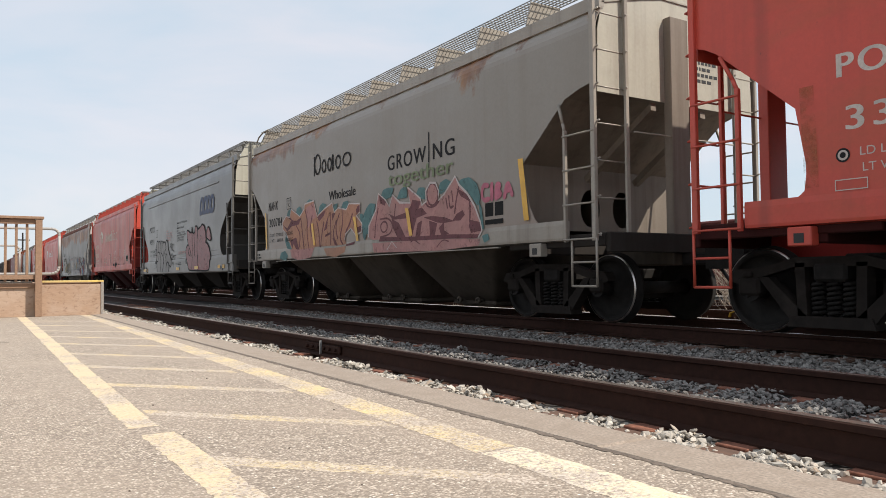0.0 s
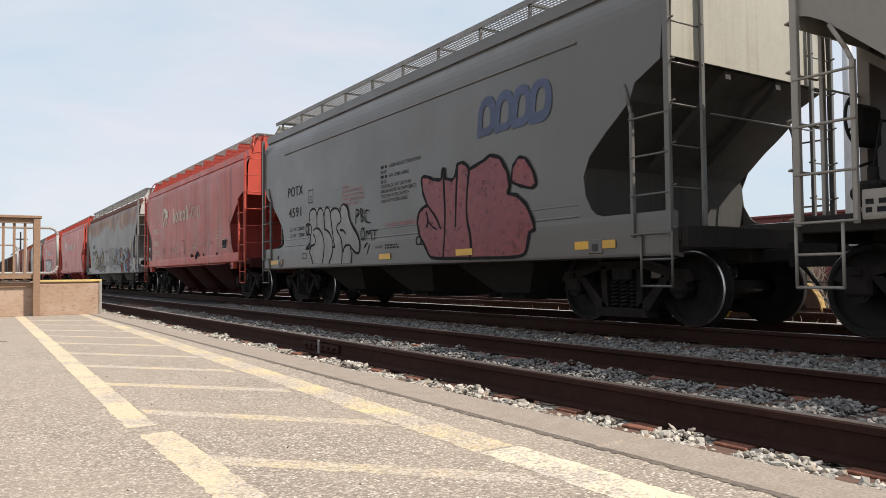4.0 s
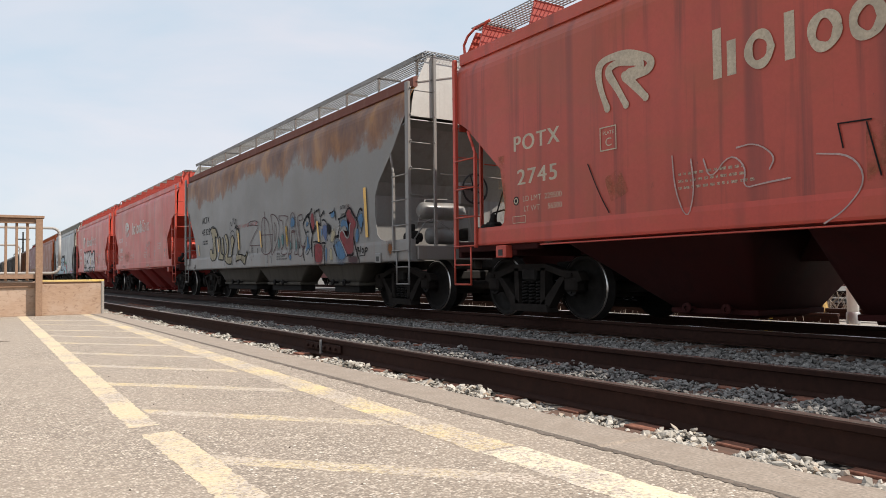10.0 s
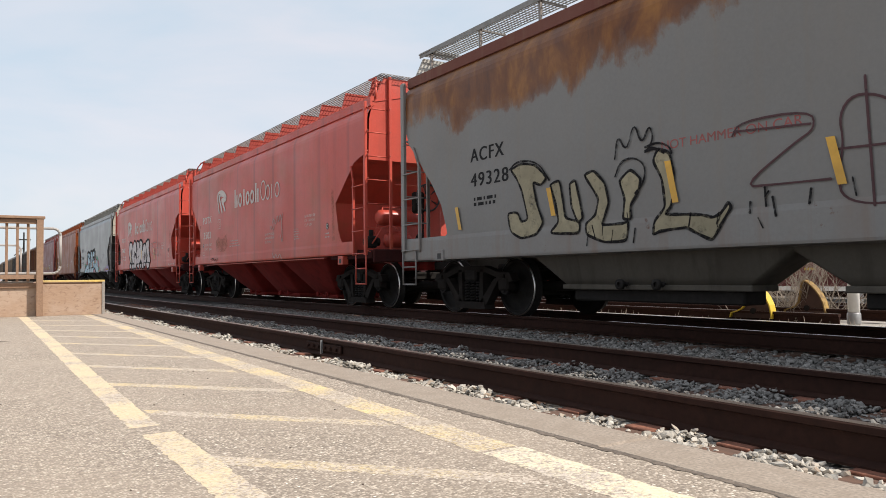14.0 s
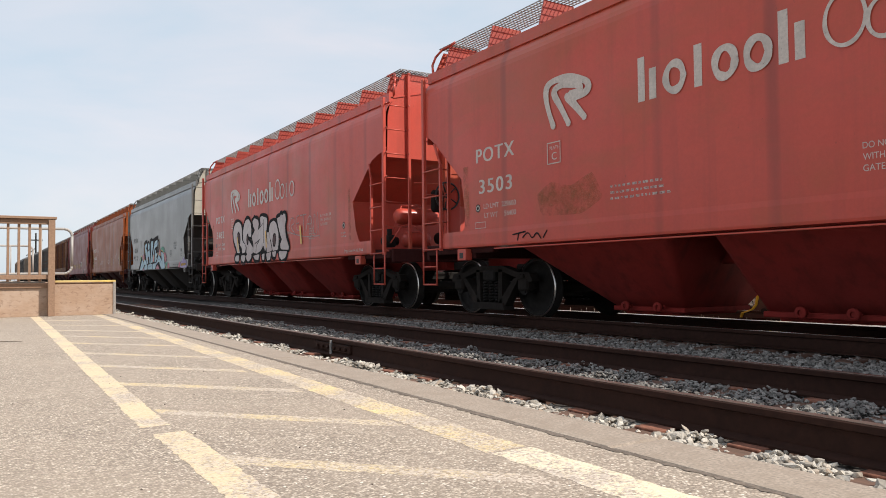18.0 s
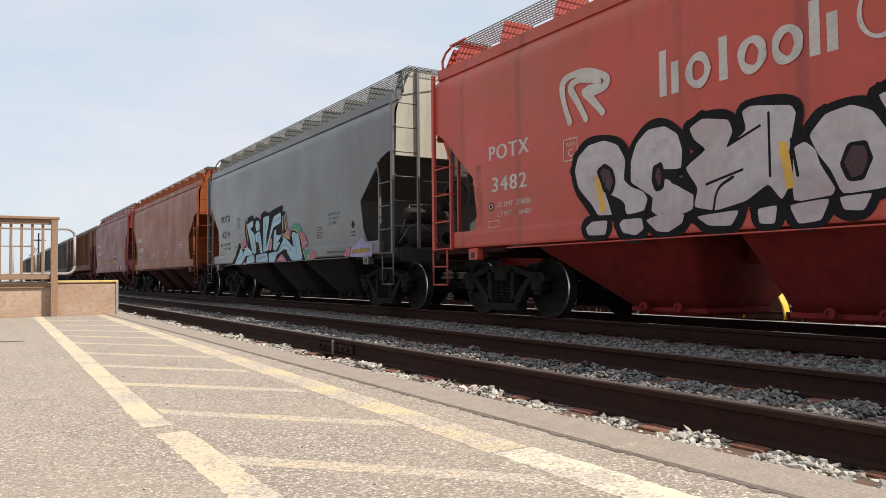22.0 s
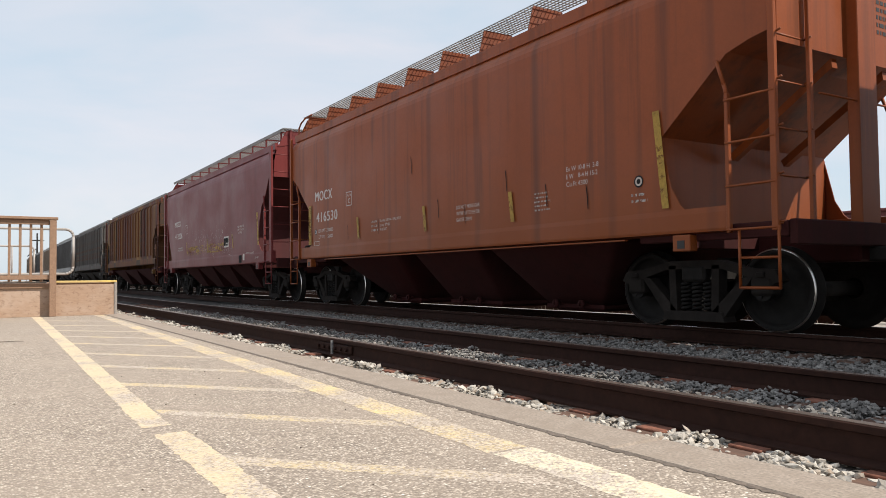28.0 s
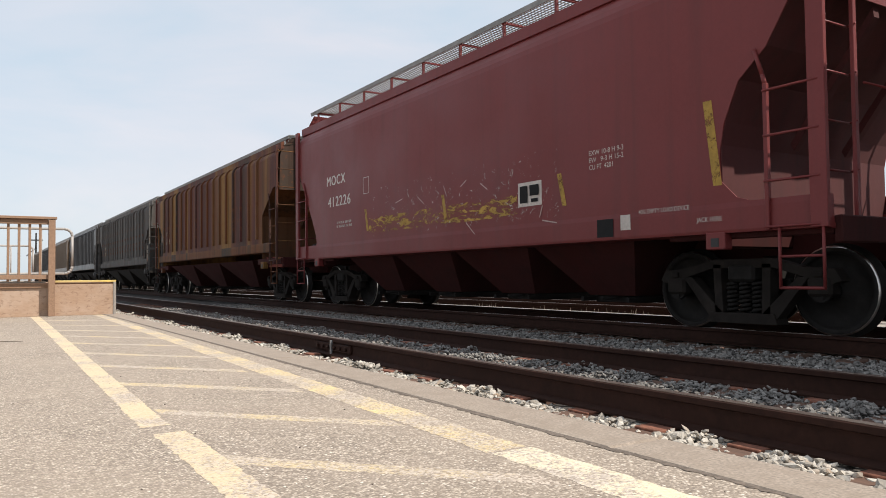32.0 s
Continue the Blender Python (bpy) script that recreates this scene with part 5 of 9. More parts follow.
# brown grime, and the shade under the slope darkens the base colour too
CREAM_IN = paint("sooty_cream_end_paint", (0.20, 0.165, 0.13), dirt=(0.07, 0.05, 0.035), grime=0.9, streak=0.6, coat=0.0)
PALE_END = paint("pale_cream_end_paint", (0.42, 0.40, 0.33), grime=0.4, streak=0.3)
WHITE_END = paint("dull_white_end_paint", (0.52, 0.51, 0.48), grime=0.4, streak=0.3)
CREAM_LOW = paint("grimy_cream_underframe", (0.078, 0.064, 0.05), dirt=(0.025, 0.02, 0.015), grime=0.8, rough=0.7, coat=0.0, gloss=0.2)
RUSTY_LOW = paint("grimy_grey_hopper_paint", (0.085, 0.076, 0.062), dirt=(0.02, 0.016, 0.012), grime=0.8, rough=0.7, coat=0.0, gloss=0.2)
RUSTY_IN = paint("pale_grey_end_paint", (0.19, 0.186, 0.178), dirt=(0.10, 0.07, 0.05), grime=0.5)
GREY = paint("mid_grey_paint", (0.100, 0.095, 0.085), coat=0.55, dirt=(0.12, 0.105, 0.09), streak=0.35, fade=0.15, low=((0.095, 0.085, 0.074), 0.8, 2.3))
# grey with the end opening's shade in its colour
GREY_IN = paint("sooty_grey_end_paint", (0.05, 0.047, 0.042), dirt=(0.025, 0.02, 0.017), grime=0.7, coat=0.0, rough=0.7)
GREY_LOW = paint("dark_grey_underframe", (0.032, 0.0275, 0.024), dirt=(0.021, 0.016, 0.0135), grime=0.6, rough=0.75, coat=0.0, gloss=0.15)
RUSTY = paint("rust_run_grey_paint", (0.190, 0.186, 0.177), coat=0.14, dirt=(0.20, 0.17, 0.14), rust_top=(2.5, 3.9))
RUST_CHORD = paint("rusted_top_chord", (0.15, 0.05, 0.036), dirt=(0.20, 0.12, 0.08), coat=0.0, rough=0.7)
RUSTY_TRIM = paint("pale_grey_trim_paint", (0.20, 0.196, 0.187), dirt=(0.18, 0.10, 0.06), rust=0.12, grime=0.5)
SLATE = paint("slate_grey_paint", (0.113, 0.113, 0.106), coat=0.5, dirt=(0.08, 0.077, 0.07), streak=0.4, fade=0.15, low=((0.085, 0.078, 0.07), 1.0, 2.0))
# slate darkened in the colour for the shaded end
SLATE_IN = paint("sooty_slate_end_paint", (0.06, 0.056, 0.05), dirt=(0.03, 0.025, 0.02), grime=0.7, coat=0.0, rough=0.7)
ORANGE = paint("rusty_orange_paint", (0.255, 0.054, 0.0065), gloss=0.28, coat=0.12, dirt=(0.085, 0.024, 0.01), streak=0.8, seams=1.45, fade=0.25, low=((0.215, 0.052, 0.009), 1.3, 2.3))
# maroon darkened in the colour for the deep shade inside the end
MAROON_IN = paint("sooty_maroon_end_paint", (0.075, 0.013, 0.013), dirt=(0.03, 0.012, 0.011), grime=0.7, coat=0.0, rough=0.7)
MAROON = paint("dull_maroon_paint", (0.16, 0.021, 0.02), coat=0.1, dirt=(0.09, 0.02, 0.018), streak=0.5, gloss=0.3)


def patchwork(name, colours, seed, grime):
    """Old paint in upright bands of unlike colours, each rib with a tone of its own, rusted and streaked."""
    m, nd, ln, p = nodes(name)
    info = nd.new("ShaderNodeObjectInfo")
    band = noise_tex(nd, ln, coords(nd, ln, (0.55, 0.0, 0.02)), 1.0, 3, 0.6)
    ad = nd.new("ShaderNodeMath")
    ad.operation = "MULTIPLY_ADD"
    ln.new(info.outputs["Random"], ad.inputs[0])
    ad.inputs[1].default_value = 0.45
    ln.new(band, ad.inputs[2])
    n = len(colours)
    c = ramp(nd, ln, ad.outputs[0], [(0.40 + 0.55 * i / (n - 1), x) for i, x in enumerate(colours)])
    st = noise_tex(nd, ln, coords(nd, ln, (6.0, 6.0, 0.25)), 1.0, 6, 0.65, 0.2)
    c = mix(nd, ln, ramp(nd, ln, st, [(0.46, 0.0), (0.66, grime)]), c, (0.035, 0.018, 0.012))
    sp = noise_tex(nd, ln, coords(nd, ln), 5.0, 9, 0.72)
    c = mix(nd, ln, ramp(nd, ln, sp, [(0.55, 0.0), (0.66, 0.7)]), c, (0.14, 0.05, 0.02))
    ln.new(c, p.inputs["Base Color"])
    p.inputs["Roughness"].default_value, p.inputs["Specular IOR Level"].default_value = 0.65, 0.12
    bump(nd, ln, p, sp, 0.2, 0.01)
    return m


OCHRE = patchwork("rusty_ochre_paint", ((0.17, 0.072, 0.026), (0.115, 0.04, 0.02), (0.15, 0.062, 0.024), (0.045, 0.04, 0.03), (0.10, 0.035, 0.03), (0.22, 0.115, 0.034)), 1, 0.55)
ASH = patchwork("ash_grey_paint", ((0.11, 0.106, 0.10), (0.07, 0.066, 0.062), (0.13, 0.125, 0.118), (0.05, 0.046, 0.042)), 2, 0.5)
COAL = paint("sooty_black_paint", (0.035, 0.033, 0.033), dirt=(0.06, 0.04, 0.03), gloss=0.2)
TAN = paint("dusty_tan_paint", (0.17, 0.12, 0.08), gloss=0.2, dirt=(0.12, 0.08, 0.05), streak=0.7)

CARS = (
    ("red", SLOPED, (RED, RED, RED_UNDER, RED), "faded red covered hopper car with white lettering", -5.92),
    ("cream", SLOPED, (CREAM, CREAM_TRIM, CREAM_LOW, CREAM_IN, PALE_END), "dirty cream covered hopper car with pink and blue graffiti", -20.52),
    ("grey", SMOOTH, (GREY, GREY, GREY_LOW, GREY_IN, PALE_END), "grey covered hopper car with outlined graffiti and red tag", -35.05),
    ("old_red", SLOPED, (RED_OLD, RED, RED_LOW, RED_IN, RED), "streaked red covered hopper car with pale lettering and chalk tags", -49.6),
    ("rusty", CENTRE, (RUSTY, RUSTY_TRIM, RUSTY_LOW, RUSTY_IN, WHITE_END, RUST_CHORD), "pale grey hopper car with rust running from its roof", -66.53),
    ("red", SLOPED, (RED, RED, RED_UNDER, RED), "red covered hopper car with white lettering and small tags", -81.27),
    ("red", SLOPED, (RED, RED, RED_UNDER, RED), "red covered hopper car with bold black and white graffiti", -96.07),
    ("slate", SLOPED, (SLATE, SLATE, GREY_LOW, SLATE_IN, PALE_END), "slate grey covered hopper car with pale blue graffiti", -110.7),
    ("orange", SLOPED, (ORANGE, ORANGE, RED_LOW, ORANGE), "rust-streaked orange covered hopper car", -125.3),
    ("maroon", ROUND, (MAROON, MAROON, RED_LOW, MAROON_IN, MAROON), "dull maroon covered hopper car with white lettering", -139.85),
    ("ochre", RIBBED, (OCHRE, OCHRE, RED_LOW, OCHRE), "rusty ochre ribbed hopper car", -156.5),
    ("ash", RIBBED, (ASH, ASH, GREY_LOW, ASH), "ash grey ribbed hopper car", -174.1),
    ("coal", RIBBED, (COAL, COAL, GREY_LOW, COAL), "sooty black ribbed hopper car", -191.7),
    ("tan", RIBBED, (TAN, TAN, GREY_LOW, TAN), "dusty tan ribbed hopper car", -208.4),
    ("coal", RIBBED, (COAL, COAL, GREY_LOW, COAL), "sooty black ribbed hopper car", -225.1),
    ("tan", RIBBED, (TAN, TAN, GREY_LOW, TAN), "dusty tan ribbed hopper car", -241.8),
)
CAR = []
front = None
for key, k, paints, label, back in CARS:
    kk = k if front is None else Kind(front - back, k.opening, k.top, k.half, k.eave, k.sill, k.hoppers, k.board, k.ribs, k.boards, k.rail, k.reach, k.trucks, k.bays, k.wall, k.post, k.sill_end)
    CAR.append(hopper_car("%s_%d" % (key, round(kk.length * 100)), kk, paints, label, back + kk.length / 2, brake=key in ("red", "slate", "rusty")))
    front = back

for i in range(4):
    gondola(-52.0 + 17.2 * i, FAR_TRACK, "parked maroon gondola car with yellow marks on the sill")

# ---- lettering and spray paint on the cars ----
SPRAY_BLACK = flat("black_spray_paint", (0.014, 0.013, 0.014), 0.8, vary=0.25, gloss=0.15)
SPRAY_PALE = flat("pale_grey_spray_paint", (0.27, 0.262, 0.25), 0.6, vary=0.12)
SPRAY_WHITE = flat("white_spray_paint", (0.46, 0.40, 0.39), 0.6, vary=0.14, dirt=(0.36, 0.26, 0.25))
SPRAY_RED = flat("red_spray_paint", (0.18, 0.024, 0.027), 0.6, vary=0.2)
SPRAY_BLUE = flat("blue_spray_paint", (0.12, 0.26, 0.40), 0.6, vary=0.2)
SPRAY_AZURE = flat("thin_azure_spray_paint", (0.055, 0.145, 0.26), 0.7, vary=0.25)
SPRAY_CRIMSON = flat("crimson_spray_paint", (0.20, 0.018, 0.022), 0.7, vary=0.3, dirt=(0.15, 0.04, 0.045))
RUST_STAIN = flat("running_rust", (0.15, 0.055, 0.012), 0.85, vary=0.4, dirt=(0.25, 0.11, 0.025))
SPRAY_NAVY = flat("dark_blue_spray_paint", (0.05, 0.09, 0.22), 0.6, vary=0.2)
SPRAY_SKY = flat("pale_blue_spray_paint", (0.25, 0.42, 0.50), 0.6, vary=0.12)
SPRAY_PINK = flat("pink_spray_paint", (0.42, 0.12, 0.17), 0.6, vary=0.2)
SPRAY_ROSE = flat("faded_rose_spray_paint", (0.40, 0.20, 0.185), 0.7, vary=0.15, dirt=(0.30, 0.18, 0.16))
SPRAY_PEACH = flat("faded_peach_spray_paint", (0.40, 0.20, 0.125), 0.7, vary=0.15, dirt=(0.31, 0.18, 0.125))
SPRAY_HALO = flat("whitish_spray_outline", (0.52, 0.46, 0.44), 0.7, vary=0.15)
SPRAY_MAUVE = flat("dark_mauve_spray_paint", (0.14, 0.048, 0.055), 0.7, vary=0.2)
SPRAY_TEAL = flat("faded_teal_spray_paint", (0.085, 0.18, 0.18), 0.7, vary=0.2)
SPRAY_GREEN = flat("green_spray_paint", (0.05, 0.26, 0.17), 0.6, vary=0.2)
SPRAY_LILAC = flat("lilac_spray_paint", (0.32, 0.26, 0.45), 0.6, vary=0.15)
SPRAY_STRAW = flat("straw_spray_paint", (0.31, 0.275, 0.18), 0.7, vary=0.18)
SPRAY_MAROON = flat("maroon_spray_paint", (0.07, 0.026, 0.03), 0.7, vary=0.2)
CHALK = flat("chalky_white_paint", (0.46, 0.33, 0.30), 0.8, vary=0.3, scale=40)
LETTER = flat("dull_white_lettering", (0.52, 0.46, 0.41), 0.6, vary=0.15, scale=30)
LETTER_OLD = flat("yellowed_lettering", (0.46, 0.38, 0.27), 0.6, vary=0.2, scale=30)
LETTER_DARK = flat("dark_grey_lettering", (0.017, 0.017, 0.018), 0.75, vary=0.2, gloss=0.2)
LETTER_WORN = flat("worn_grey_lettering", (0.036, 0.036, 0.038), 0.75, vary=0.2, gloss=0.2)
LETTER_RED = flat("dull_red_lettering", (0.32, 0.07, 0.06), 0.6, vary=0.2)
LETTER_BLUE = flat("blue_grey_lettering", (0.055, 0.075, 0.135), 0.6, vary=0.2)
LETTER_GREEN = flat("grey_green_lettering", (0.17, 0.21, 0.11), 0.6, vary=0.2)
MARK = flat("yellow_reflector_tape", (0.68, 0.37, 0.03), 0.5, vary=0.12)
MARK_DULL = flat("dull_yellow_paint", (0.36, 0.22, 0.035), 0.7, vary=0.25, scale=20)
OLIVE = flat("olive_scuff_paint", (0.25, 0.125, 0.032), 0.75, vary=0.3, scale=8)
_nd, _ln = OLIVE.node_tree.nodes, OLIVE.node_tree.links
_ln.new(ramp(_nd, _ln, noise_tex(_nd, _ln, coords(_nd, _ln), 5.0, 9, 0.75), [(0.40, 0.0), (0.72, 0.6)]), _nd["Principled BSDF"].inputs["Alpha"])
SCRAPE = flat("scraped_yellow_paint", (0.40, 0.24, 0.04), 0.75, vary=0.3, scale=8)
_nd, _ln = SCRAPE.node_tree.nodes, SCRAPE.node_tree.links
_ln.new(ramp(_nd, _ln, noise_tex(_nd, _ln, coords(_nd, _ln, (1.6, 1.0, 5.0)), 2.2, 10, 0.75, 0.8), [(0.52, 0.0), (0.56, 1.0)]), _nd["Principled BSDF"].inputs["Alpha"])
FLAKE = flat("flaked_white_scratches", (0.5, 0.44, 0.40), 0.75, vary=0.3, scale=8)
_nd, _ln = FLAKE.node_tree.nodes, FLAKE.node_tree.links
_ln.new(ramp(_nd, _ln, noise_tex(_nd, _ln, coords(_nd, _ln, (2.0, 1.0, 2.0)), 3.0, 12, 0.8, 1.5), [(0.60, 0.0), (0.615, 1.0)]), _nd["Principled BSDF"].inputs["Alpha"])
PANEL_BLACK = flat("black_stencil_panel", (0.018, 0.018, 0.018), 0.8, vary=0.1, gloss=0.15)


def weather(m, lo, hi, size):
    """Lets old paint flake away in specks and patches."""
    nd, ln = m.node_tree.nodes, m.node_tree.links
    ln.new(ramp(nd, ln, noise_tex(nd, ln, coords(nd, ln), size, 12, 0.78, 0.4), [(lo, 0.3), (hi, 1.0)]), nd["Principled BSDF"].inputs["Alpha"])


for m in (SPRAY_RED, SPRAY_BLUE, SPRAY_NAVY, SPRAY_STRAW, SPRAY_MAROON, SPRAY_TEAL, SPRAY_PEACH, SPRAY_ROSE, SPRAY_MAUVE, SPRAY_HALO):
    weather(m, 0.30, 0.46, 7.0)
for m in (SPRAY_BLACK, SPRAY_WHITE, SPRAY_PALE, SPRAY_SKY, SPRAY_PINK, SPRAY_GREEN, SPRAY_LILAC):
    weather(m, 0.28, 0.40, 9.0)
for m in (LETTER, LETTER_OLD, LETTER_RED, LETTER_DARK, LETTER_WORN, CHALK):
    weather(m, 0.30, 0.42, 24.0)
SPRAY_SCUFF = SPRAY_BLACK.copy()
SPRAY_SCUFF.name = "scuffed_black_spray_paint"
weather(SPRAY_SCUFF, 0.36, 0.52, 11.0)
HAZE = CHALK.copy()
HAZE.name = "blurred_white_spray"
weather(HAZE, 0.36, 0.62, 13.0)
weather(MARK_DULL, 0.40, 0.50, 7.0)
FAINT = {}
for m in (LETTER, LETTER_OLD):
    f = m.copy()
    f.name = "rubbed_" + m.name
    weather(f, 0.42, 0.62, 30.0)
    FAINT[m.name] = f
for m in (LETTER, LETTER_OLD, LETTER_RED, SPRAY_WHITE, SPRAY_SKY, SPRAY_BLUE, SPRAY_RED, MARK):
    m.node_tree.nodes["Principled BSDF"].inputs["Coat Weight"].default_value = 0.35
    m.node_tree.nodes["Principled BSDF"].inputs["Coat Roughness"].default_value = 0.2
FACE = 1.60
SPRAYED = FACE + 0.0105
STEP = {}


def over(car, step=0.00006):
    """Each later coat on a car lies over the ones before it."""
    STEP[car.name] = STEP.get(car.name, 0) + 1
    return step * STEP[car.name]


def blob(car, pts, mat, line=None, w=0.05, name="graffiti", soft=0.22):
    """A filled patch of paint with rounded corners on the near side, with an outline if asked."""
    r = []
    n = len(pts)
    for i in range(n):
        a, b, c = Vector(pts[i - 1]), Vector(pts[i]), Vector(pts[(i + 1) % n])
        r += [tuple(b.lerp(a, soft)), tuple(b.lerp(a, soft / 3).lerp(b.lerp(c, soft / 3), 0.5)), tuple(b.lerp(c, soft))]
    y = SPRAYED + over(car)
    s = Shape()
    s.add([(p[0], -y, p[1]) for p in r], [tuple(range(len(r)))])
    part(name, s, mat, car)
    if line:
        stroke(car, r + r[:2], w, line, name=name)


def misty(mat):
    """The same spray paint, thinning out towards the rim of the patch."""
    if mat.name not in MISTS:
        m = mat.copy()
        m.name = "misted_" + mat.name
        nd, ln = m.node_tree.nodes, m.node_tree.links
        at = nd.new("ShaderNodeAttribute")
        at.attribute_name = "cover"
        ad = nd.new("ShaderNodeMath")
        ad.operation = "MULTIPLY_ADD"
        ln.new(noise_tex(nd, ln, coords(nd, ln), 9.0, 8, 0.7, 0.5), ad.inputs[0])
        ad.inputs[1].default_value = 0.9
        ln.new(at.outputs["Fac"], ad.inputs[2])
        ln.new(ramp(nd, ln, ad.outputs[0], [(0.48, 0.0), (0.95, 0.55), (1.45, 0.95)]), nd["Principled BSDF"].inputs["Alpha"])
        MISTS[mat.name] = m
    return MISTS[mat.name]


MISTS = {}


def mist(car, pts, mat, core=0.4, name="graffiti"):
    """A patch of sprayed paint that is full up to the core and fades out round it."""
    for _ in range(2):
        q = []
        for a, b in zip(pts, pts[1:] + pts[:1]):
            q += [(a[0] * 0.75 + b[0] * 0.25, a[1] * 0.75 + b[1] * 0.25), (a[0] * 0.25 + b[0] * 0.75, a[1] * 0.25 + b[1] * 0.75)]
        pts = q
    n = len(pts)
    cx, cz = sum(p[0] for p in pts) / n, sum(p[1] for p in pts) / n
    y = -(SPRAYED + over(car))
    s = Shape()
    rings = (core, (core + 1.25) / 2, 1.25)
    s.add([(cx + (p[0] - cx) * k, y, cz + (p[1] - cz) * k) for k in rings for p in pts] + [(cx, y, cz)],
          [(r * n + i, r * n + (i + 1) % n, (r + 1) * n + (i + 1) % n, (r + 1) * n + i) for r in (0, 1) for i in range(n)] + [(3 * n, (i + 1) % n, i) for i in range(n)])
    me = s.mesh(name)
    me.attributes.new("cover", "FLOAT", "POINT").data.foreach_set("value", [1.0] * n + [0.42] * n + [0.0] * n + [1.0])
    part(name, me, misty(mat), car)


def stroke(car, pts, w, mat, name="graffiti", rounds=2):
    """A sprayed line with round ends."""
    if len(pts) > 2:
        for _ in range(rounds):
            q = [pts[0]]
            for a, b in zip(pts, pts[1:]):
                q += [(a[0] * 0.75 + b[0] * 0.25, a[1] * 0.75 + b[1] * 0.25), (a[0] * 0.25 + b[0] * 0.75, a[1] * 0.25 + b[1] * 0.75)]
            pts = q + [pts[-1]]
    y = -(SPRAYED + over(car))
    s = Shape()
    v, f = [], []
    n = len(pts)
    for i, p in enumerate(pts):
        a, b = Vector(pts[max(0, i - 1)]), Vector(pts[min(n - 1, i + 1)])
        d = b - a
        d = d.normalized() if d.length > 1e-6 else Vector((1, 0))
        k = w / 2 * (1 + 0.15 * math.sin(i * 0.45 + p[0] * 3))
        v += [(p[0] - d.y * k, y - i * 4e-5 / n, p[1] + d.x * k), (p[0] + d.y * k, y - i * 4e-5 / n, p[1] - d.x * k)]
    for i in range(n - 1):
        f.append((2 * i, 2 * i + 1, 2 * i + 3, 2 * i + 2))
    s.add(v, f)
    for p, o in ((pts[0], 0.00001), (pts[-1], -0.000045)):
        s.add([(p[0] + w / 2 * math.cos(a * 0.785), y + o, p[1] + w / 2 * math.sin(a * 0.785)) for a in range(8)], [tuple(range(8))])
    part(name, s, mat, car)


def words(car, text, x0, x1, z, height, mat, name="lettering", lift=0.0):
    """A line of lettering on the near side, from x0 to x1, standing on z."""
    cu = bpy.data.curves.new("line", "FONT")
    cu.body, cu.size = text, 1.0
    cu.space_character = 1.18 if height > 0.18 and (text.isupper() or text.isdigit()) else 1.0
    ob = bpy.data.objects.new("line", cu)
    me = bpy.data.meshes.new_from_object(ob)
    bpy.data.objects.remove(ob)
    co = np.empty(len(me.vertices) * 3)
    me.vertices.foreach_get("co", co)
    co = co.reshape(-1, 3)
    lo, hi = co.min(0), co.max(0)
    k = height / 0.70
    out = np.empty_like(co)
    out[:, 0] = x0 + (co[:, 0] - lo[0]) * ((x1 - x0) / (hi[0] - lo[0]))
    y = FACE + (0.0105 if z < 1.36 else 0.003) + over(car, 0.00003) + lift
    out[:, 1] = -y
    out[:, 2] = z + co[:, 1] * k
    me.vertices.foreach_set("co", out.ravel())
    me.materials.clear()
    me.update()
    if height < 0.15:
        return tagged(part("small_print", me, mat, car), kind="stuff")
    return split_letters(car, me, out, mat, name)


def split_letters(car, me, out, mat, name):
    """Each letter of a large line as a part of its own."""
    faces = [tuple(p.vertices) for p in me.polygons]
    spans = []
    for f in faces:
        xs = [out[i][0] for i in f]
        spans.append([min(xs), max(xs), [f]])
    spans.sort(key=lambda t: t[0])
    runs = []
    for lo, hi, fs in spans:
        if runs and lo < runs[-1][1] - 1e-4:
            runs[-1][1] = max(runs[-1][1], hi)
            runs[-1][2] += fs
        else:
            runs.append([lo, hi, list(fs)])
    for _, _, fs in runs:
        ids = sorted({i for f in fs for i in f})
        at = {v: i for i, v in enumerate(ids)}
        s = Shape()
        for dx, dy in ((0.0, 0.0), (0.009, -0.00001), (0.018, -0.00002)):
            s.add([(float(out[i][0]) + dx, float(out[i][1]) + dy, float(out[i][2])) for i in ids], [tuple(at[i] for i in f) for f in fs])
        part(name, s, mat, car)
    bpy.data.meshes.remove(me)


def bars(car, x0, x1, z, height, mat, rows=1, gap=0.6, seed=0):
    """Small print too fine to read: rows of short bars."""
    rnd = random.Random(seed + int(x0 * 100))
    mat = FAINT.get(mat.name, mat)
    for r in range(rows):
        s = Shape()
        zz = z - r * height * (1 + gap)
        y = -(FACE + (0.0105 if zz < 1.36 else 0.003))
        x = x0
        end = x1 - rnd.uniform(0, 0.25) * (x1 - x0)
        while x < end:
            w = rnd.uniform(0.5, 2.2) * height * 1.4
            s.add([(x, y, zz), (min(x + w, end), y, zz), (min(x + w, end), y, zz + height), (x, y, zz + height)], [(0, 1, 2, 3)])
            x += w + height * 0.9
        tagged(part("small_print", s, mat, car), kind="stuff")


def plate(car, x0, x1, z0, z1, mat, name="marking", lean=0.0):
    y = -(FACE + ((0.022 if mat in (MARK, MARK_DULL) else 0.011) if z0 < 1.45 else 0.003) + over(car, 0.00003))
    s = Shape()
    s.add([(x0 + lean, y, z0), (x1 + lean, y, z0), (x1, y, z1), (x0, y, z1)], [(0, 1, 2, 3)])
    part(name, s, mat, car)


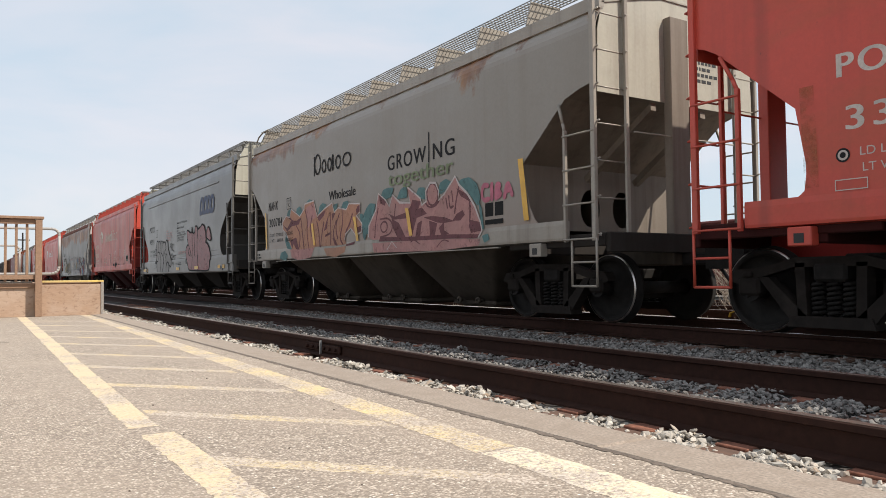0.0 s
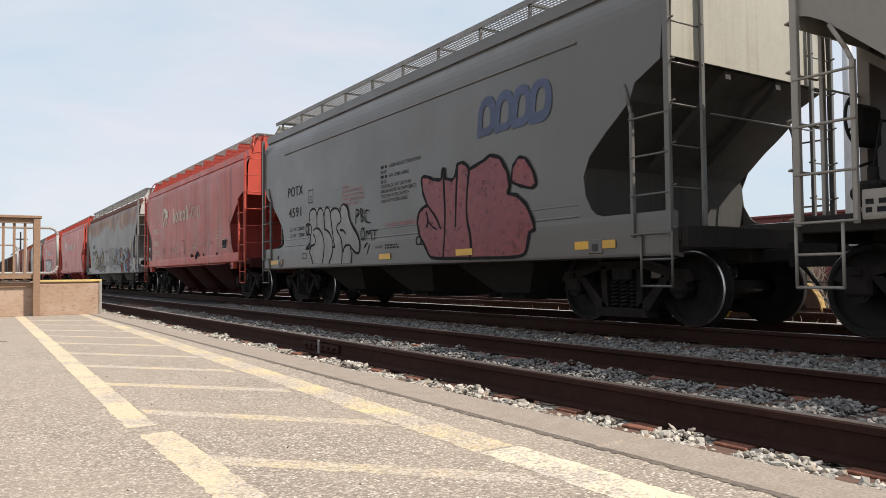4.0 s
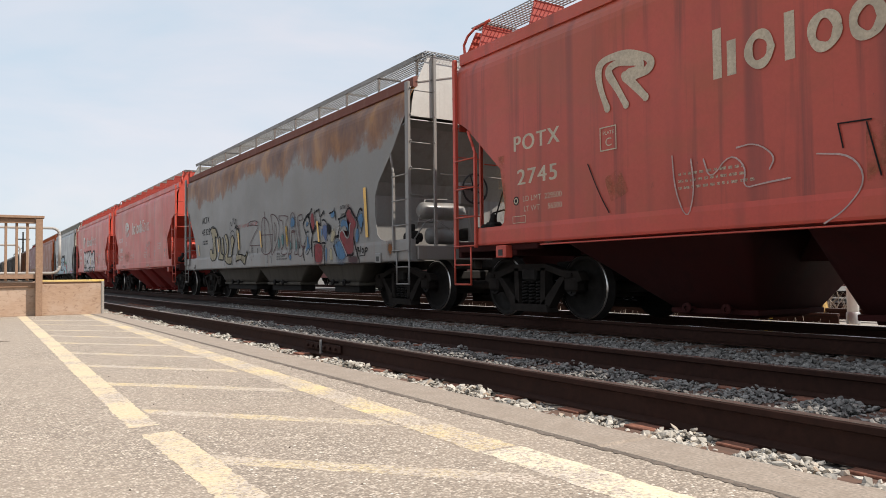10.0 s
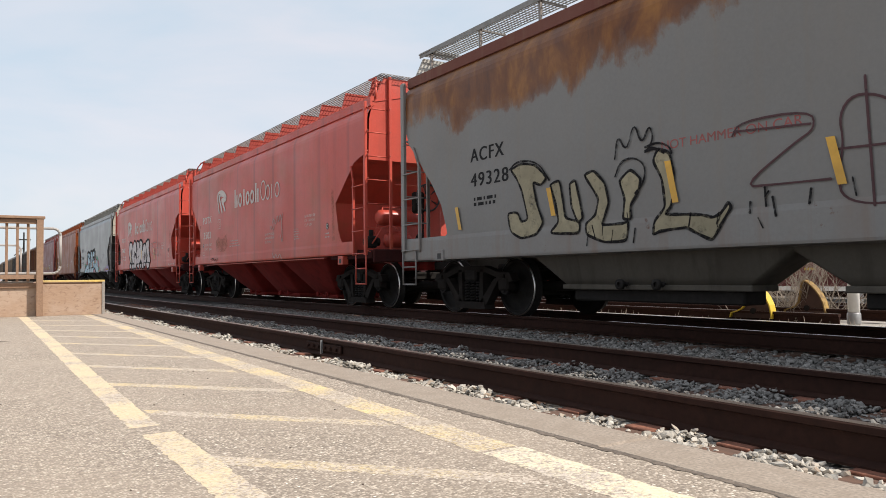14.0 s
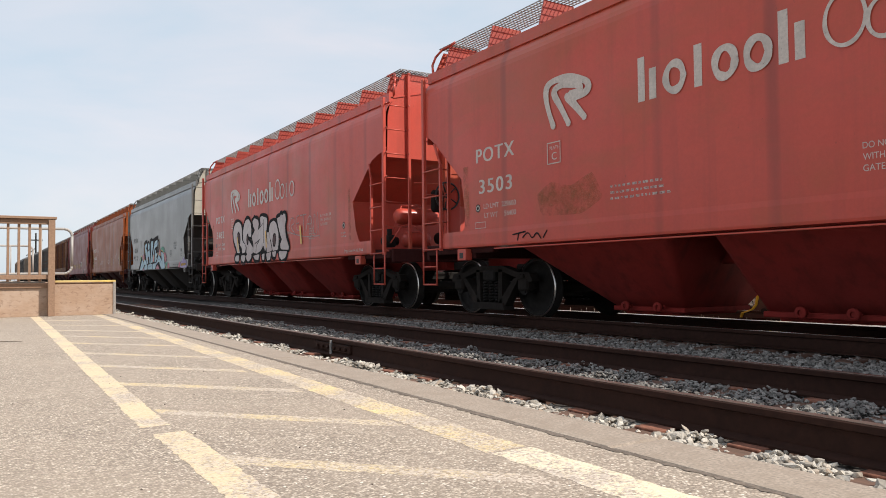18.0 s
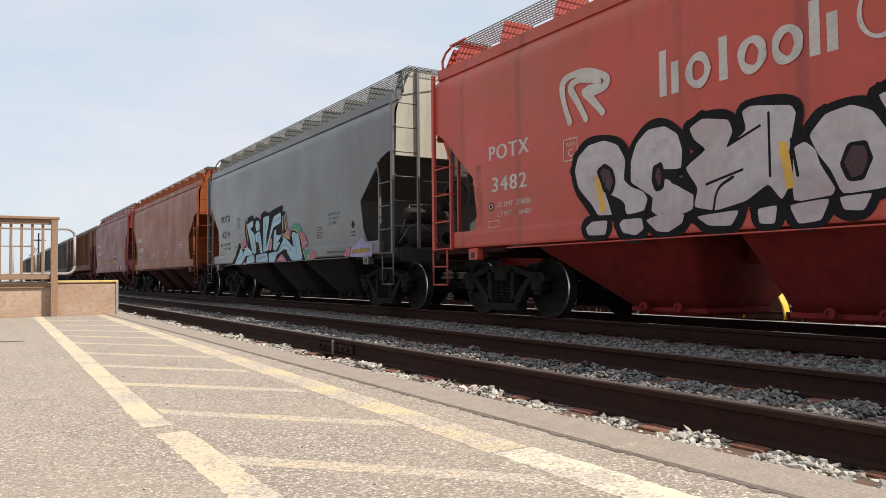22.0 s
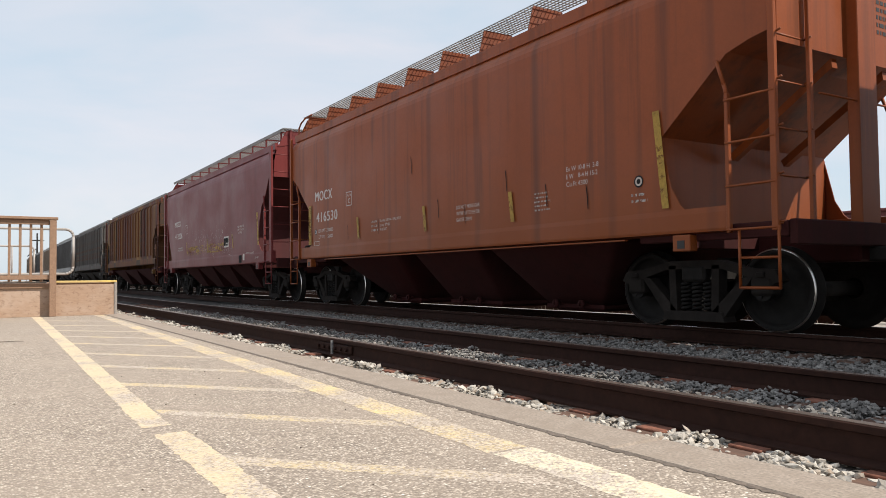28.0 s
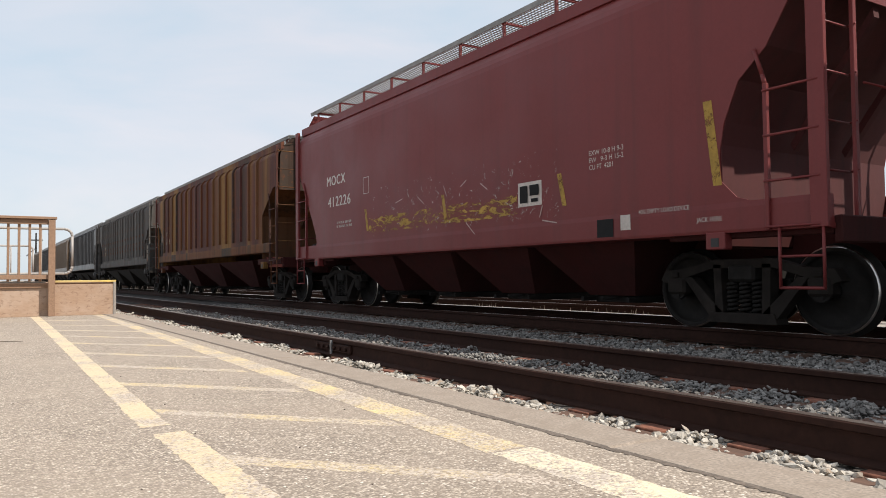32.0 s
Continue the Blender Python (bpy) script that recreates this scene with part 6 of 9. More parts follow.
def frame_box(car, x0, x1, z0, z1, mat, w=0.014):
    for a in (((x0, z0), (x1, z0)), ((x1, z0), (x1, z1)), ((x1, z1), (x0, z1)), ((x0, z1), (x0, z0))):
        stroke(car, list(a), w, mat, name="marking")


def emblem(car, x, z, r, mat_a, mat_b):
    """A small round inspection mark."""
    for rr, m, o in ((r * 0.85, mat_b, 0.004), (r * 0.62, mat_a, 0.0055), (r * 0.36, mat_b, 0.007)):
        s = Shape()
        s.add([(x + rr * math.cos(a * 0.3927), -(FACE + o), z + rr * math.sin(a * 0.3927)) for a in range(16)], [tuple(range(16))])
        part("round_mark", s, m, car)


def ring(car, x, z, rx, rz, w, mat):
    stroke(car, [(x + rx * math.cos(a * 0.5236), z + rz * math.sin(a * 0.5236)) for a in range(13)], w, mat, name="logo_shape")


FAN = 3.3 - 1.72
FAN_LINES = [[(0.07, -0.01), (-0.03, 0.22), (-0.08, 0.43), (-0.05, 0.55), (0.08, 0.6), (0.3, 0.59), (0.53, 0.54), (0.72, 0.46), (0.77, 0.38), (0.71, 0.31), (0.53, 0.29)],
             [(0.37, -0.02), (0.22, 0.23), (0.1, 0.39), (0.1, 0.47), (0.23, 0.51), (0.43, 0.49), (0.6, 0.44), (0.63, 0.37), (0.53, 0.34), (0.4, 0.34)],
             [(0.67, 0.01), (0.51, 0.18), (0.35, 0.33)]]


def wordmark(car, x0, x1, x2, z, mat):
    """The owner's mark as plain shapes: a fan of stripes, heavy blocks and rings, then light ones."""
    fan = x0 - FAN
    for line in FAN_LINES:
        stroke(car, [(fan + p, z + q) for p, q in line], 0.10, mat, name="logo_shape")
    w = (x1 - x0) / 5.6
    x = x0
    for i, kind in enumerate(("block", "ring", "bar", "ring", "ring", "block")):
        if kind == "ring":
            ring(car, x + 0.16, z + 0.18, 0.125, 0.155, 0.085, mat)
        elif kind == "bar":
            plate(car, x + 0.04, x + 0.145, z, z + 0.46, mat, "logo_shape")
        else:
            plate(car, x, x + 0.105, z, z + 0.52, mat, "logo_shape")
            plate(car, x + 0.17, x + 0.275, z, z + 0.36, mat, "logo_shape")
        x += w * (0.72 if kind == "bar" else 1.0)
    w2 = (x2 - x1 - 0.12) / 4
    x = x1 + 0.12
    ring(car, x + 0.2, z + 0.26, 0.19, 0.25, 0.04, mat)
    ring(car, x + w2 * 1.15 + 0.14, z + 0.18, 0.15, 0.18, 0.04, mat)
    plate(car, x + w2 * 2.25, x + w2 * 2.25 + 0.04, z, z + 0.36, mat, "logo_shape")
    ring(car, x + w2 * 2.95 + 0.18, z + 0.18, 0.15, 0.18, 0.04, mat)


def owner_marks(car, number, owner, colour, limit, weight, logo=True, coating=()):
    words(car, owner, -5.07, -4.12, 2.38, 0.215, colour)
    words(car, number, -5.0, -4.18 if len(number) < 5 else -3.85, 1.90, 0.215, colour)
    words(car, "LD LMT  " + limit, -4.88, -4.08, 1.66, 0.075, colour)
    words(car, "LT WT     " + weight, -4.86, -4.08, 1.52, 0.075, colour)
    emblem(car, -5.03, 1.68, 0.075, colour, LETTER_DARK)
    frame_box(car, -3.36, -3.10, 2.14, 2.42, colour)
    words(car, "PLATE", -3.32, -3.14, 2.33, 0.045, colour)
    words(car, "C", -3.28, -3.18, 2.19, 0.10, colour)
    words(car, "Ex W 10-8 H  3-8", 3.52, 4.12, 2.0, 0.062, colour)
    words(car, "E W    8-4 H 15-2", 3.52, 4.10, 1.90, 0.062, colour)
    words(car, "Cu Ft 4300", 3.52, 3.92, 1.80, 0.062, colour)
    emblem(car, 4.78, 1.73, 0.085, colour, LETTER_DARK)
    bars(car, 4.66, 4.92, 1.56, 0.03, colour, 2, 1.4)
    for z, t in ((1.72, "DO NOT MOVE CAR"), (1.62, "WITH HATCHES OR"), (1.52, "GATES OPEN")):
        words(car, t, 0.86, 1.52 if z > 1.6 else 1.3, z, 0.058, colour)
    if coating:
        for i, t in enumerate(coating):
            bars(car, -2.2, -1.9, 1.705 - 0.085 * i, 0.04, colour, seed=i)
            words(car, t, -1.84, -1.84 + 0.036 * len(t), 1.70 - 0.085 * i, 0.052, colour)
    else:
        bars(car, -2.2, -1.2, 1.70, 0.03, colour, 3, 1.5)
    bars(car, 2.85, 3.2, 1.76, 0.022, colour, 5, 1.6)
    frame_box(car, -5.1, -4.82, 1.37, 1.46, colour, 0.01)
    if logo:
        wordmark(car, -1.72, 0.42, 1.95, 2.65, colour)


def side_tape(car, mat, lo=1.42, hi=1.86):
    for x in (-2.85, -0.2, 2.27):
        plate(car, x, x + 0.085, lo, hi, mat, lean=0.06)


owner_marks(CAR[0], "3361", "POTX", LETTER, "229600", "56400")
owner_marks(CAR[3], "2745", "POTX", LETTER_OLD, "229500", "56500")
owner_marks(CAR[5], "3503", "POTX", LETTER, "229600", "56400")
owner_marks(CAR[6], "3482", "POTX", LETTER, "229600", "56400")
owner_marks(CAR[7], "4214", "POTX", LETTER_WORN, "229600", "56400", False)
owner_marks(CAR[8], "416530", "MOCX", LETTER, "230000", "56000", False, ("Enamel 5503A - RAL 8023", "Epoxy 37106", "9-16 NSC"))
for c in (0, 3, 5, 6):
    plate(CAR[c], -5.42, -5.28, 1.42, 2.36, OLIVE, "scuffed_patch", lean=0.03)
    plate(CAR[c], 5.0, 5.12, 1.40, 2.5, OLIVE, "scuffed_patch", lean=0.05)
blob(CAR[5], [(-3.5, 1.45), (-3.6, 1.75), (-3.3, 1.9), (-2.9, 1.8), (-2.5, 1.95), (-2.3, 1.6), (-2.7, 1.42)], OLIVE, name="scuffed_patch")
blob(CAR[3], [(-3.2, 1.5), (-3.3, 1.8), (-3.05, 1.9), (-2.9, 1.6)], OLIVE, name="scuffed_patch")
plate(CAR[3], -0.18, 0.05, 1.42, 1.95, OLIVE, "scuffed_patch")
plate(CAR[8], -5.42, -5.26, 1.40, 2.30, MARK_DULL, "scuffed_patch")
plate(CAR[8], 5.02, 5.12, 1.38, 2.5, MARK_DULL, "scuffed_patch", lean=0.12)
plate(CAR[6], 2.27, 2.37, 1.44, 1.88, MARK, lean=0.08)
side_tape(CAR[8], MARK_DULL)
words(CAR[6], "Empty Load-1/4 Adj. Block", 4.82, 5.72, 1.16, 0.06, LETTER)
words(CAR[7], "EMPTY LOAD 0 ADJ. BLOC", 3.45, 4.5, 1.16, 0.055, LETTER_DARK)
# stencil panel on the old red car
plate(CAR[3], 4.38, 4.82, 1.50, 1.78, LETTER_OLD, "stencil_panel")
for x0, x1, z0, z1 in ((4.40, 4.60, 1.58, 1.76), (4.62, 4.80, 1.58, 1.76), (4.40, 4.80, 1.515, 1.565)):
    s = Shape()
    s.add([(x0, -1.6155, z0), (x1, -1.6155, z0), (x1, -1.6155, z1), (x0, -1.6155, z1)], [(0, 1, 2, 3)])
    part("stencil_panel", s, PANEL_BLACK, CAR[3])
# cream car
c1 = CAR[1]
for i, (x, w, h) in enumerate(((-2.15, 0.34, 0.5), (-1.75, 0.22, 0.3), (-1.45, 0.2, 0.3), (-1.22, 0.07, 0.36), (-1.05, 0.26, 0.3), (-0.7, 0.4, 0.3))):
    ring(c1, x + w / 2, 2.92 + h / 2 * 0.8, w / 2.2, h / 2.3, 0.045, LETTER_DARK)
plate(c1, -2.2, -2.14, 2.88, 3.32, LETTER_DARK, "logo_shape")
words(c1, "Wholesale", -1.40, -0.13, 2.275, 0.19, LETTER_DARK)
words(c1, "GROW", 1.22, 2.55, 2.58, 0.27, LETTER_DARK)
words(c1, "NG", 2.78, 3.42, 2.58, 0.27, LETTER_DARK)
stroke(c1, [(2.66, 2.56), (2.67, 2.8), (2.66, 3.05)], 0.03, LETTER_DARK, name="lettering")
words(c1, "together", 1.25, 3.40, 2.29, 0.25, LETTER_GREEN, lift=0.014)
words(c1, "NAHX", -5.10, -4.47, 2.33, 0.22, LETTER_DARK)
words(c1, "200784", -5.07, -4.17, 1.92, 0.205, LETTER_DARK)
words(c1, "LD LMT   227400 LB", -5.05, -4.10, 1.67, 0.075, LETTER_DARK)
words(c1, "LT WT      58600 LB", -5.04, -4.10, 1.53, 0.075, LETTER_DARK)
plate(c1, -5.34, -5.24, 1.37, 2.30, MARK, lean=0.08)
plate(c1, 5.05, 5.16, 1.40, 2.27, MARK, lean=0.12)
for line in (((4.32, 1.98), (4.2, 2.0), (4.16, 1.85), (4.22, 1.76), (4.34, 1.78)), ((4.42, 1.99), (4.42, 1.77)), ((4.52, 1.77), (4.53, 2.0), (4.64, 1.96), (4.55, 1.88), (4.66, 1.82), (4.52, 1.77)),
             ((4.72, 1.77), (4.80, 2.02), (4.90, 1.79)), ((4.74, 1.86), (4.87, 1.87))):
    stroke(c1, list(line), 0.07, SPRAY_PINK)
for x0, x1, z0, z1 in ((4.24, 4.44, 1.52, 1.72), (4.48, 4.68, 1.52, 1.72), (4.24, 4.68, 1.40, 1.47)):
    plate(c1, x0, x1, z0, z1, PANEL_BLACK, "stencil_panel")
frame_box(c1, -3.82, -3.57, 2.28, 2.54, LETTER_DARK)
words(c1, "PLATE", -3.78, -3.61, 2.46, 0.045, LETTER_DARK)
words(c1, "C", -3.74, -3.65, 2.33, 0.10, LETTER_DARK)
bars(c1, -5.95, -5.6, 1.22, 0.045, LETTER_DARK, 2)

# grey car
c2 = CAR[2]
for x, w in ((2.95, 0.36), (3.38, 0.36), (3.78, 0.34), (4.16, 0.38)):
    stroke(c2, [(x, 2.76), (x + 0.06, 3.22), (x + w, 3.22), (x + w - 0.02, 2.76), (x, 2.78)], 0.135, LETTER_BLUE, name="logo_shape")
words(c2, "POTX", -4.86, -3.97, 2.53, 0.22, LETTER_DARK)
words(c2, "4591", -4.82, -4.07, 2.04, 0.215, LETTER_DARK)
words(c2, "LD LMT  228000", -4.76, -3.88, 1.71, 0.08, LETTER_DARK)
words(c2, "LT WT     58000", -4.74, -3.88, 1.56, 0.08, LETTER_DARK)
frame_box(c2, -3.62, -3.36, 2.29, 2.57, LETTER_DARK)
words(c2, "C", -3.54, -3.44, 2.34, 0.10, LETTER_DARK)
for i, t in enumerate(("WARNING", "DO NOT APPLY VIBRATORS", "TO ANY PART OF CAR BODY", "EXCEPT VIBRATOR BRACKETS", "ON LOADED CAR ONLY")):
    words(c2, t, -1.86, -1.86 + 0.058 * len(t) * 0.72, 2.42 - 0.088 * i, 0.06, LETTER_RED)
for i, t in enumerate(("45500-55030 EXTERIOR PAINT", "08-20", "FX4 37300 LINING", "08-20", "CAUTION: DO NOT USE STEAM,", "BOILING WATER OR SHARP OBJECTS", "TO CLEAN. ENTER CAR WITH", "CLEAN SOFT SOLED SHOES.")):
    words(c2, t, -0.2 + (0.34 if i in (0, 2) else 0.0), -0.2 + (0.34 if i in (0, 2) else 0.0) + 0.043 * len(t), 2.62 - 0.09 * i, 0.062, LETTER_DARK)
    if i in (0, 2):
        bars(c2, -0.2, 0.1, 2.625 - 0.09 * i, 0.05, LETTER_DARK, seed=i)
words(c2, "DO NOT HAMMER ON CAR", -0.01, 1.4, 1.53, 0.085, LETTER_RED)
words(c2, "CAUTION", -0.42, -0.15, 1.16, 0.05, LETTER_DARK)
bars(c2, -0.05, 0.5, 1.19, 0.03, LETTER_DARK, 2)
for x0, x1 in ((-6.0, -5.2), (-0.25, 0.18), (5.0, 5.7), (2.3, 2.75)):
    plate(c2, x0, x1, 0.95, 1.05, MARK)
frame_box(c2, -3.98, -3.74, 1.05, 1.17, LETTER_DARK)
plate(c2, -5.55, -5.47, 1.02, 1.16, PANEL_BLACK)

# rusty car
c4 = CAR[4]
words(c4, "ACFX", -5.68, -4.85, 2.38, 0.205, LETTER_DARK)
words(c4, "49328", -5.68, -4.75, 2.0, 0.205, LETTER_DARK)
words(c4, "NOT HAMMER ON CAR", -1.95, -0.28, 2.02, 0.10, LETTER_RED)
for i, t in enumerate(("CAUTION", "OPEN HATCH BEFORE", "UNLOADING COMPARTMENT")):
    words(c4, t, 1.18, 1.18 + 0.034 * len(t), 1.19 - 0.065 * i, 0.045, LETTER_DARK)
words(c4, "INTERIOR", 4.88, 5.30, 2.02, 0.085, LETTER_DARK)
words(c4, "AMERON", 4.90, 5.24, 1.86, 0.085, LETTER_DARK)
for x, a, b in ((5.97, 1.39, 2.36), (3.68, 1.40, 1.86), (-0.06, 1.42, 1.86), (-1.9, 1.42, 1.89), (-3.9, 1.42, 1.8), (-6.1, 1.36, 1.72)):
    plate(c4, x, x + (0.11 if b > 2 else 0.085), a, b, MARK, lean=0.1)
plate(c4, 1.79, 1.90, 1.37, 1.87, MARK_DULL, lean=0.1)
bars(c4, -5.6, -4.9, 1.78, 0.05, LETTER_DARK, 2)

# orange car: scratches
for i, (x, z) in enumerate(((-3.3, 1.55), (-1.9, 1.6), (0.3, 1.75), (1.1, 1.6), (2.2, 2.0), (3.1, 1.7), (-0.6, 2.6), (3.9, 1.6))):
    stroke(CAR[8], [(x, z + 0.18), (x + 0.02, z + 0.05), (x + 0.03, z - 0.12)], 0.014, SPRAY_BLACK, name="scratch")
# maroon car
c9 = CAR[9]
words(c9, "MOCX", -4.82, -3.87, 2.64, 0.205, LETTER)
words(c9, "412226", -4.76, -3.62, 2.17, 0.215, LETTER)
frame_box(c9, -2.98, -2.74, 2.3, 2.62, LETTER, 0.012)
bars(c9, -4.3, -3.5, 1.78, 0.05, LETTER, 2)
for z, t in ((2.14, "EXW 10-8 H 9-3"), (2.05, "EW   9-3 H 15-2"), (1.96, "CU FT  4201")):
    words(c9, t, 3.49, 4.08 if z > 2 else 3.9, z, 0.062, LETTER)
plate(c9, 5.24, 5.35, 1.56, 2.47, MARK_DULL, lean=0.11)
for x in (2.87, -0.05, -2.95):
    plate(c9, x, x + 0.085, 1.55, 1.99, MARK_DULL, lean=0.1)
plate(c9, 2.03, 2.55, 1.61, 1.95, LETTER, "stencil_panel")
for x0, x1, z0, z1 in ((2.08, 2.25, 1.66, 1.9), (2.3, 2.5, 1.75, 1.9), (2.33, 2.48, 1.66, 1.71)):
    s = Shape()
    s.add([(x0, -1.6155, z0), (x1, -1.6155, z0), (x1, -1.6155, z1), (x0, -1.6155, z1)], [(0, 1, 2, 3)])
    part("stencil_panel", s, PANEL_BLACK, c9)
words(c9, "40% EMPTY LOAD DEVICE", 4.31, 5.04, 1.34, 0.05, LETTER)
words(c9, "JACK HERE", 5.13, 5.45, 1.19, 0.05, LETTER)
plate(c9, 4.02, 4.18, 1.17, 1.35, LETTER)
plate(c9, 3.62, 3.9, 1.1, 1.32, PANEL_BLACK)
# far ribbed cars: a few pale marks
for c in (10, 11):
    bars(CAR[c], -5.6, -4.9, 2.35, 0.2, LETTER_OLD, 2, 0.6, c)

plate(c9, -2.75, 2.0, 1.50, 1.80, SCRAPE, "scraped_band")
plate(c9, -2.6, 2.9, 1.42, 2.35, FLAKE, "flaked_patch")
blob(CAR[2], [(-3.55, 1.88), (-3.55, 2.08), (-3.26, 2.15), (-3.04, 2.13), (-2.86, 2.11), (-2.68, 2.12), (-2.54, 2.11), (-2.32, 2.07), (-2.13, 2.06), (-1.95, 2.0), (-1.89, 2.09), (-1.78, 2.12), (-1.62, 2.04), (-1.54, 1.8), (-1.18, 1.47), (-1.05, 1.27), (-1.09, 1.09), (-1.38, 1.16), (-1.45, 0.91), (-1.9, 0.91), (-2.51, 0.91), (-3.38, 0.94), (-3.57, 1.18), (-3.44, 1.33), (-3.6, 1.57)], SPRAY_PALE)
stroke(CAR[2], [(-3.55, 1.88), (-3.56, 2.04), (-3.45, 2.14), (-3.26, 2.14), (-3.15, 2.05), (-3.13, 1.86), (-3.14, 1.74)], 0.045, SPRAY_BLACK)
stroke(CAR[2], [(-3.14, 1.77), (-3.13, 2.0), (-3.04, 2.12), (-2.89, 2.12), (-2.79, 2.02), (-2.74, 1.84), (-2.74, 1.67)], 0.045, SPRAY_BLACK)
stroke(CAR[2], [(-2.75, 1.94), (-2.7, 2.1), (-2.58, 2.12), (-2.46, 2.05), (-2.42, 1.9), (-2.34, 1.61), (-2.27, 1.35), (-2.2, 1.25), (-2.34, 1.26)], 0.045, SPRAY_BLACK)
stroke(CAR[2], [(-2.43, 1.99), (-2.32, 2.06), (-2.13, 2.06), (-1.98, 1.98), (-1.9, 1.84), (-1.93, 1.75), (-2.07, 1.72), (-2.13, 1.64), (-2.07, 1.55), (-1.98, 1.49), (-1.88, 1.37), (-1.85, 1.13), (-1.9, 0.92)], 0.045, SPRAY_BLACK)
stroke(CAR[2], [(-1.96, 1.94), (-1.92, 2.07), (-1.81, 2.12), (-1.67, 2.08), (-1.58, 1.97), (-1.54, 1.8), (-1.37, 1.62), (-1.18, 1.47), (-1.05, 1.27), (-1.09, 1.1), (-1.21, 1.09), (-1.38, 1.17), (-1.49, 1.26), (-1.64, 1.28), (-1.78, 1.23), (-1.8, 1.15)], 0.045, SPRAY_BLACK)
stroke(CAR[2], [(-1.94, 1.59), (-1.79, 1.58), (-1.71, 1.51)], 0.045, SPRAY_BLACK)
stroke(CAR[2], [(-3.32, 1.66), (-3.2, 1.71), (-3.01, 1.68), (-2.84, 1.55), (-2.75, 1.36), (-2.78, 1.13), (-2.87, 0.92)], 0.045, SPRAY_BLACK)
stroke(CAR[2], [(-2.74, 1.66), (-2.56, 1.61), (-2.4, 1.5), (-2.29, 1.31), (-2.34, 1.13), (-2.51, 0.92)], 0.045, SPRAY_BLACK)
stroke(CAR[2], [(-3.55, 1.82), (-3.64, 1.64), (-3.48, 1.56), (-3.52, 1.37), (-3.82, 1.26), (-3.57, 1.27), (-3.44, 1.33), (-3.25, 1.34), (-3.21, 1.47), (-3.32, 1.57)], 0.045, SPRAY_BLACK)
stroke(CAR[2], [(-3.49, 1.27), (-3.57, 1.18), (-3.45, 1.08), (-3.38, 0.94)], 0.045, SPRAY_BLACK)
stroke(CAR[2], [(-1.49, 1.26), (-1.43, 1.1), (-1.46, 0.92)], 0.045, SPRAY_BLACK)
stroke(CAR[2], [(-3.57, 1.69), (-3.59, 1.62), (-3.64, 1.58), (-3.7, 1.58), (-3.74, 1.64), (-3.76, 1.71), (-3.74, 1.79), (-3.69, 1.83), (-3.63, 1.82), (-3.59, 1.77), (-3.57, 1.69)], 0.04, SPRAY_BLACK)
stroke(CAR[2], [(-3.43, 1.68), (-3.45, 1.6), (-3.49, 1.56), (-3.55, 1.57), (-3.59, 1.62), (-3.61, 1.7), (-3.59, 1.77), (-3.54, 1.81), (-3.49, 1.8), (-3.44, 1.75), (-3.43, 1.68)], 0.04, SPRAY_BLACK)
stroke(CAR[2], [(-1.21, 1.96), (-1.24, 1.68)], 0.03, SPRAY_BLACK)
stroke(CAR[2], [(-1.21, 1.96), (-1.05, 1.91), (-1.22, 1.81)], 0.03, SPRAY_BLACK)
stroke(CAR[2], [(-1.02, 1.96), (-1.0, 1.7)], 0.03, SPRAY_BLACK)
stroke(CAR[2], [(-1.02, 1.96), (-0.89, 1.89), (-1.0, 1.83), (-0.88, 1.74), (-1.0, 1.7)], 0.03, SPRAY_BLACK)
stroke(CAR[2], [(-0.69, 1.89), (-0.84, 1.93), (-0.83, 1.68), (-0.64, 1.66)], 0.03, SPRAY_BLACK)
stroke(CAR[2], [(-0.85, 1.45), (-0.88, 1.37), (-0.94, 1.34), (-1.0, 1.38), (-1.02, 1.47), (-0.99, 1.55), (-0.93, 1.58), (-0.88, 1.54), (-0.85, 1.45)], 0.03, SPRAY_BLACK)
stroke(CAR[2], [(-0.8, 1.34), (-0.77, 1.55), (-0.68, 1.42), (-0.6, 1.55), (-0.55, 1.32)], 0.03, SPRAY_BLACK)
stroke(CAR[2], [(-0.55, 1.51), (-0.36, 1.5)], 0.03, SPRAY_BLACK)
stroke(CAR[2], [(-0.43, 1.5), (-0.46, 1.33)], 0.03, SPRAY_BLACK)
stroke(CAR[2], [(-0.88, 1.2), (-0.75, 1.28)], 0.03, SPRAY_BLACK)
stroke(CAR[2], [(-0.76, 1.07), (-0.66, 1.24)], 0.03, SPRAY_BLACK)
blob(CAR[2], [(1.27, 2.26), (1.32, 2.31), (1.47, 2.29), (1.66, 2.22), (1.89, 2.19), (1.93, 2.37), (1.99, 2.35), (2.00, 2.20), (2.21, 2.15), (2.30, 2.21), (2.35, 2.38), (2.49, 2.40), (2.61, 2.34), (2.68, 2.26), (3.07, 2.35), (3.22, 2.41), (3.46, 2.34), (3.63, 2.11), (3.68, 1.90), (3.62, 1.80), (3.83, 1.76), (4.03, 1.62), (4.18, 1.38), (4.21, 1.25), (4.10, 1.23), (4.01, 0.88), (1.53, 0.92), (1.38, 1.12), (1.19, 1.33), (1.12, 1.55), (1.18, 1.72), (1.36, 1.80), (1.46, 1.81), (1.32, 2.02)], SPRAY_RED, SPRAY_BLACK, 0.055)
blob(CAR[2], [(3.71, 1.96), (3.75, 2.17), (3.89, 2.29), (4.04, 2.25), (4.20, 2.05), (4.26, 1.87), (4.16, 1.82), (3.91, 1.88)], SPRAY_RED, SPRAY_BLACK, 0.045)
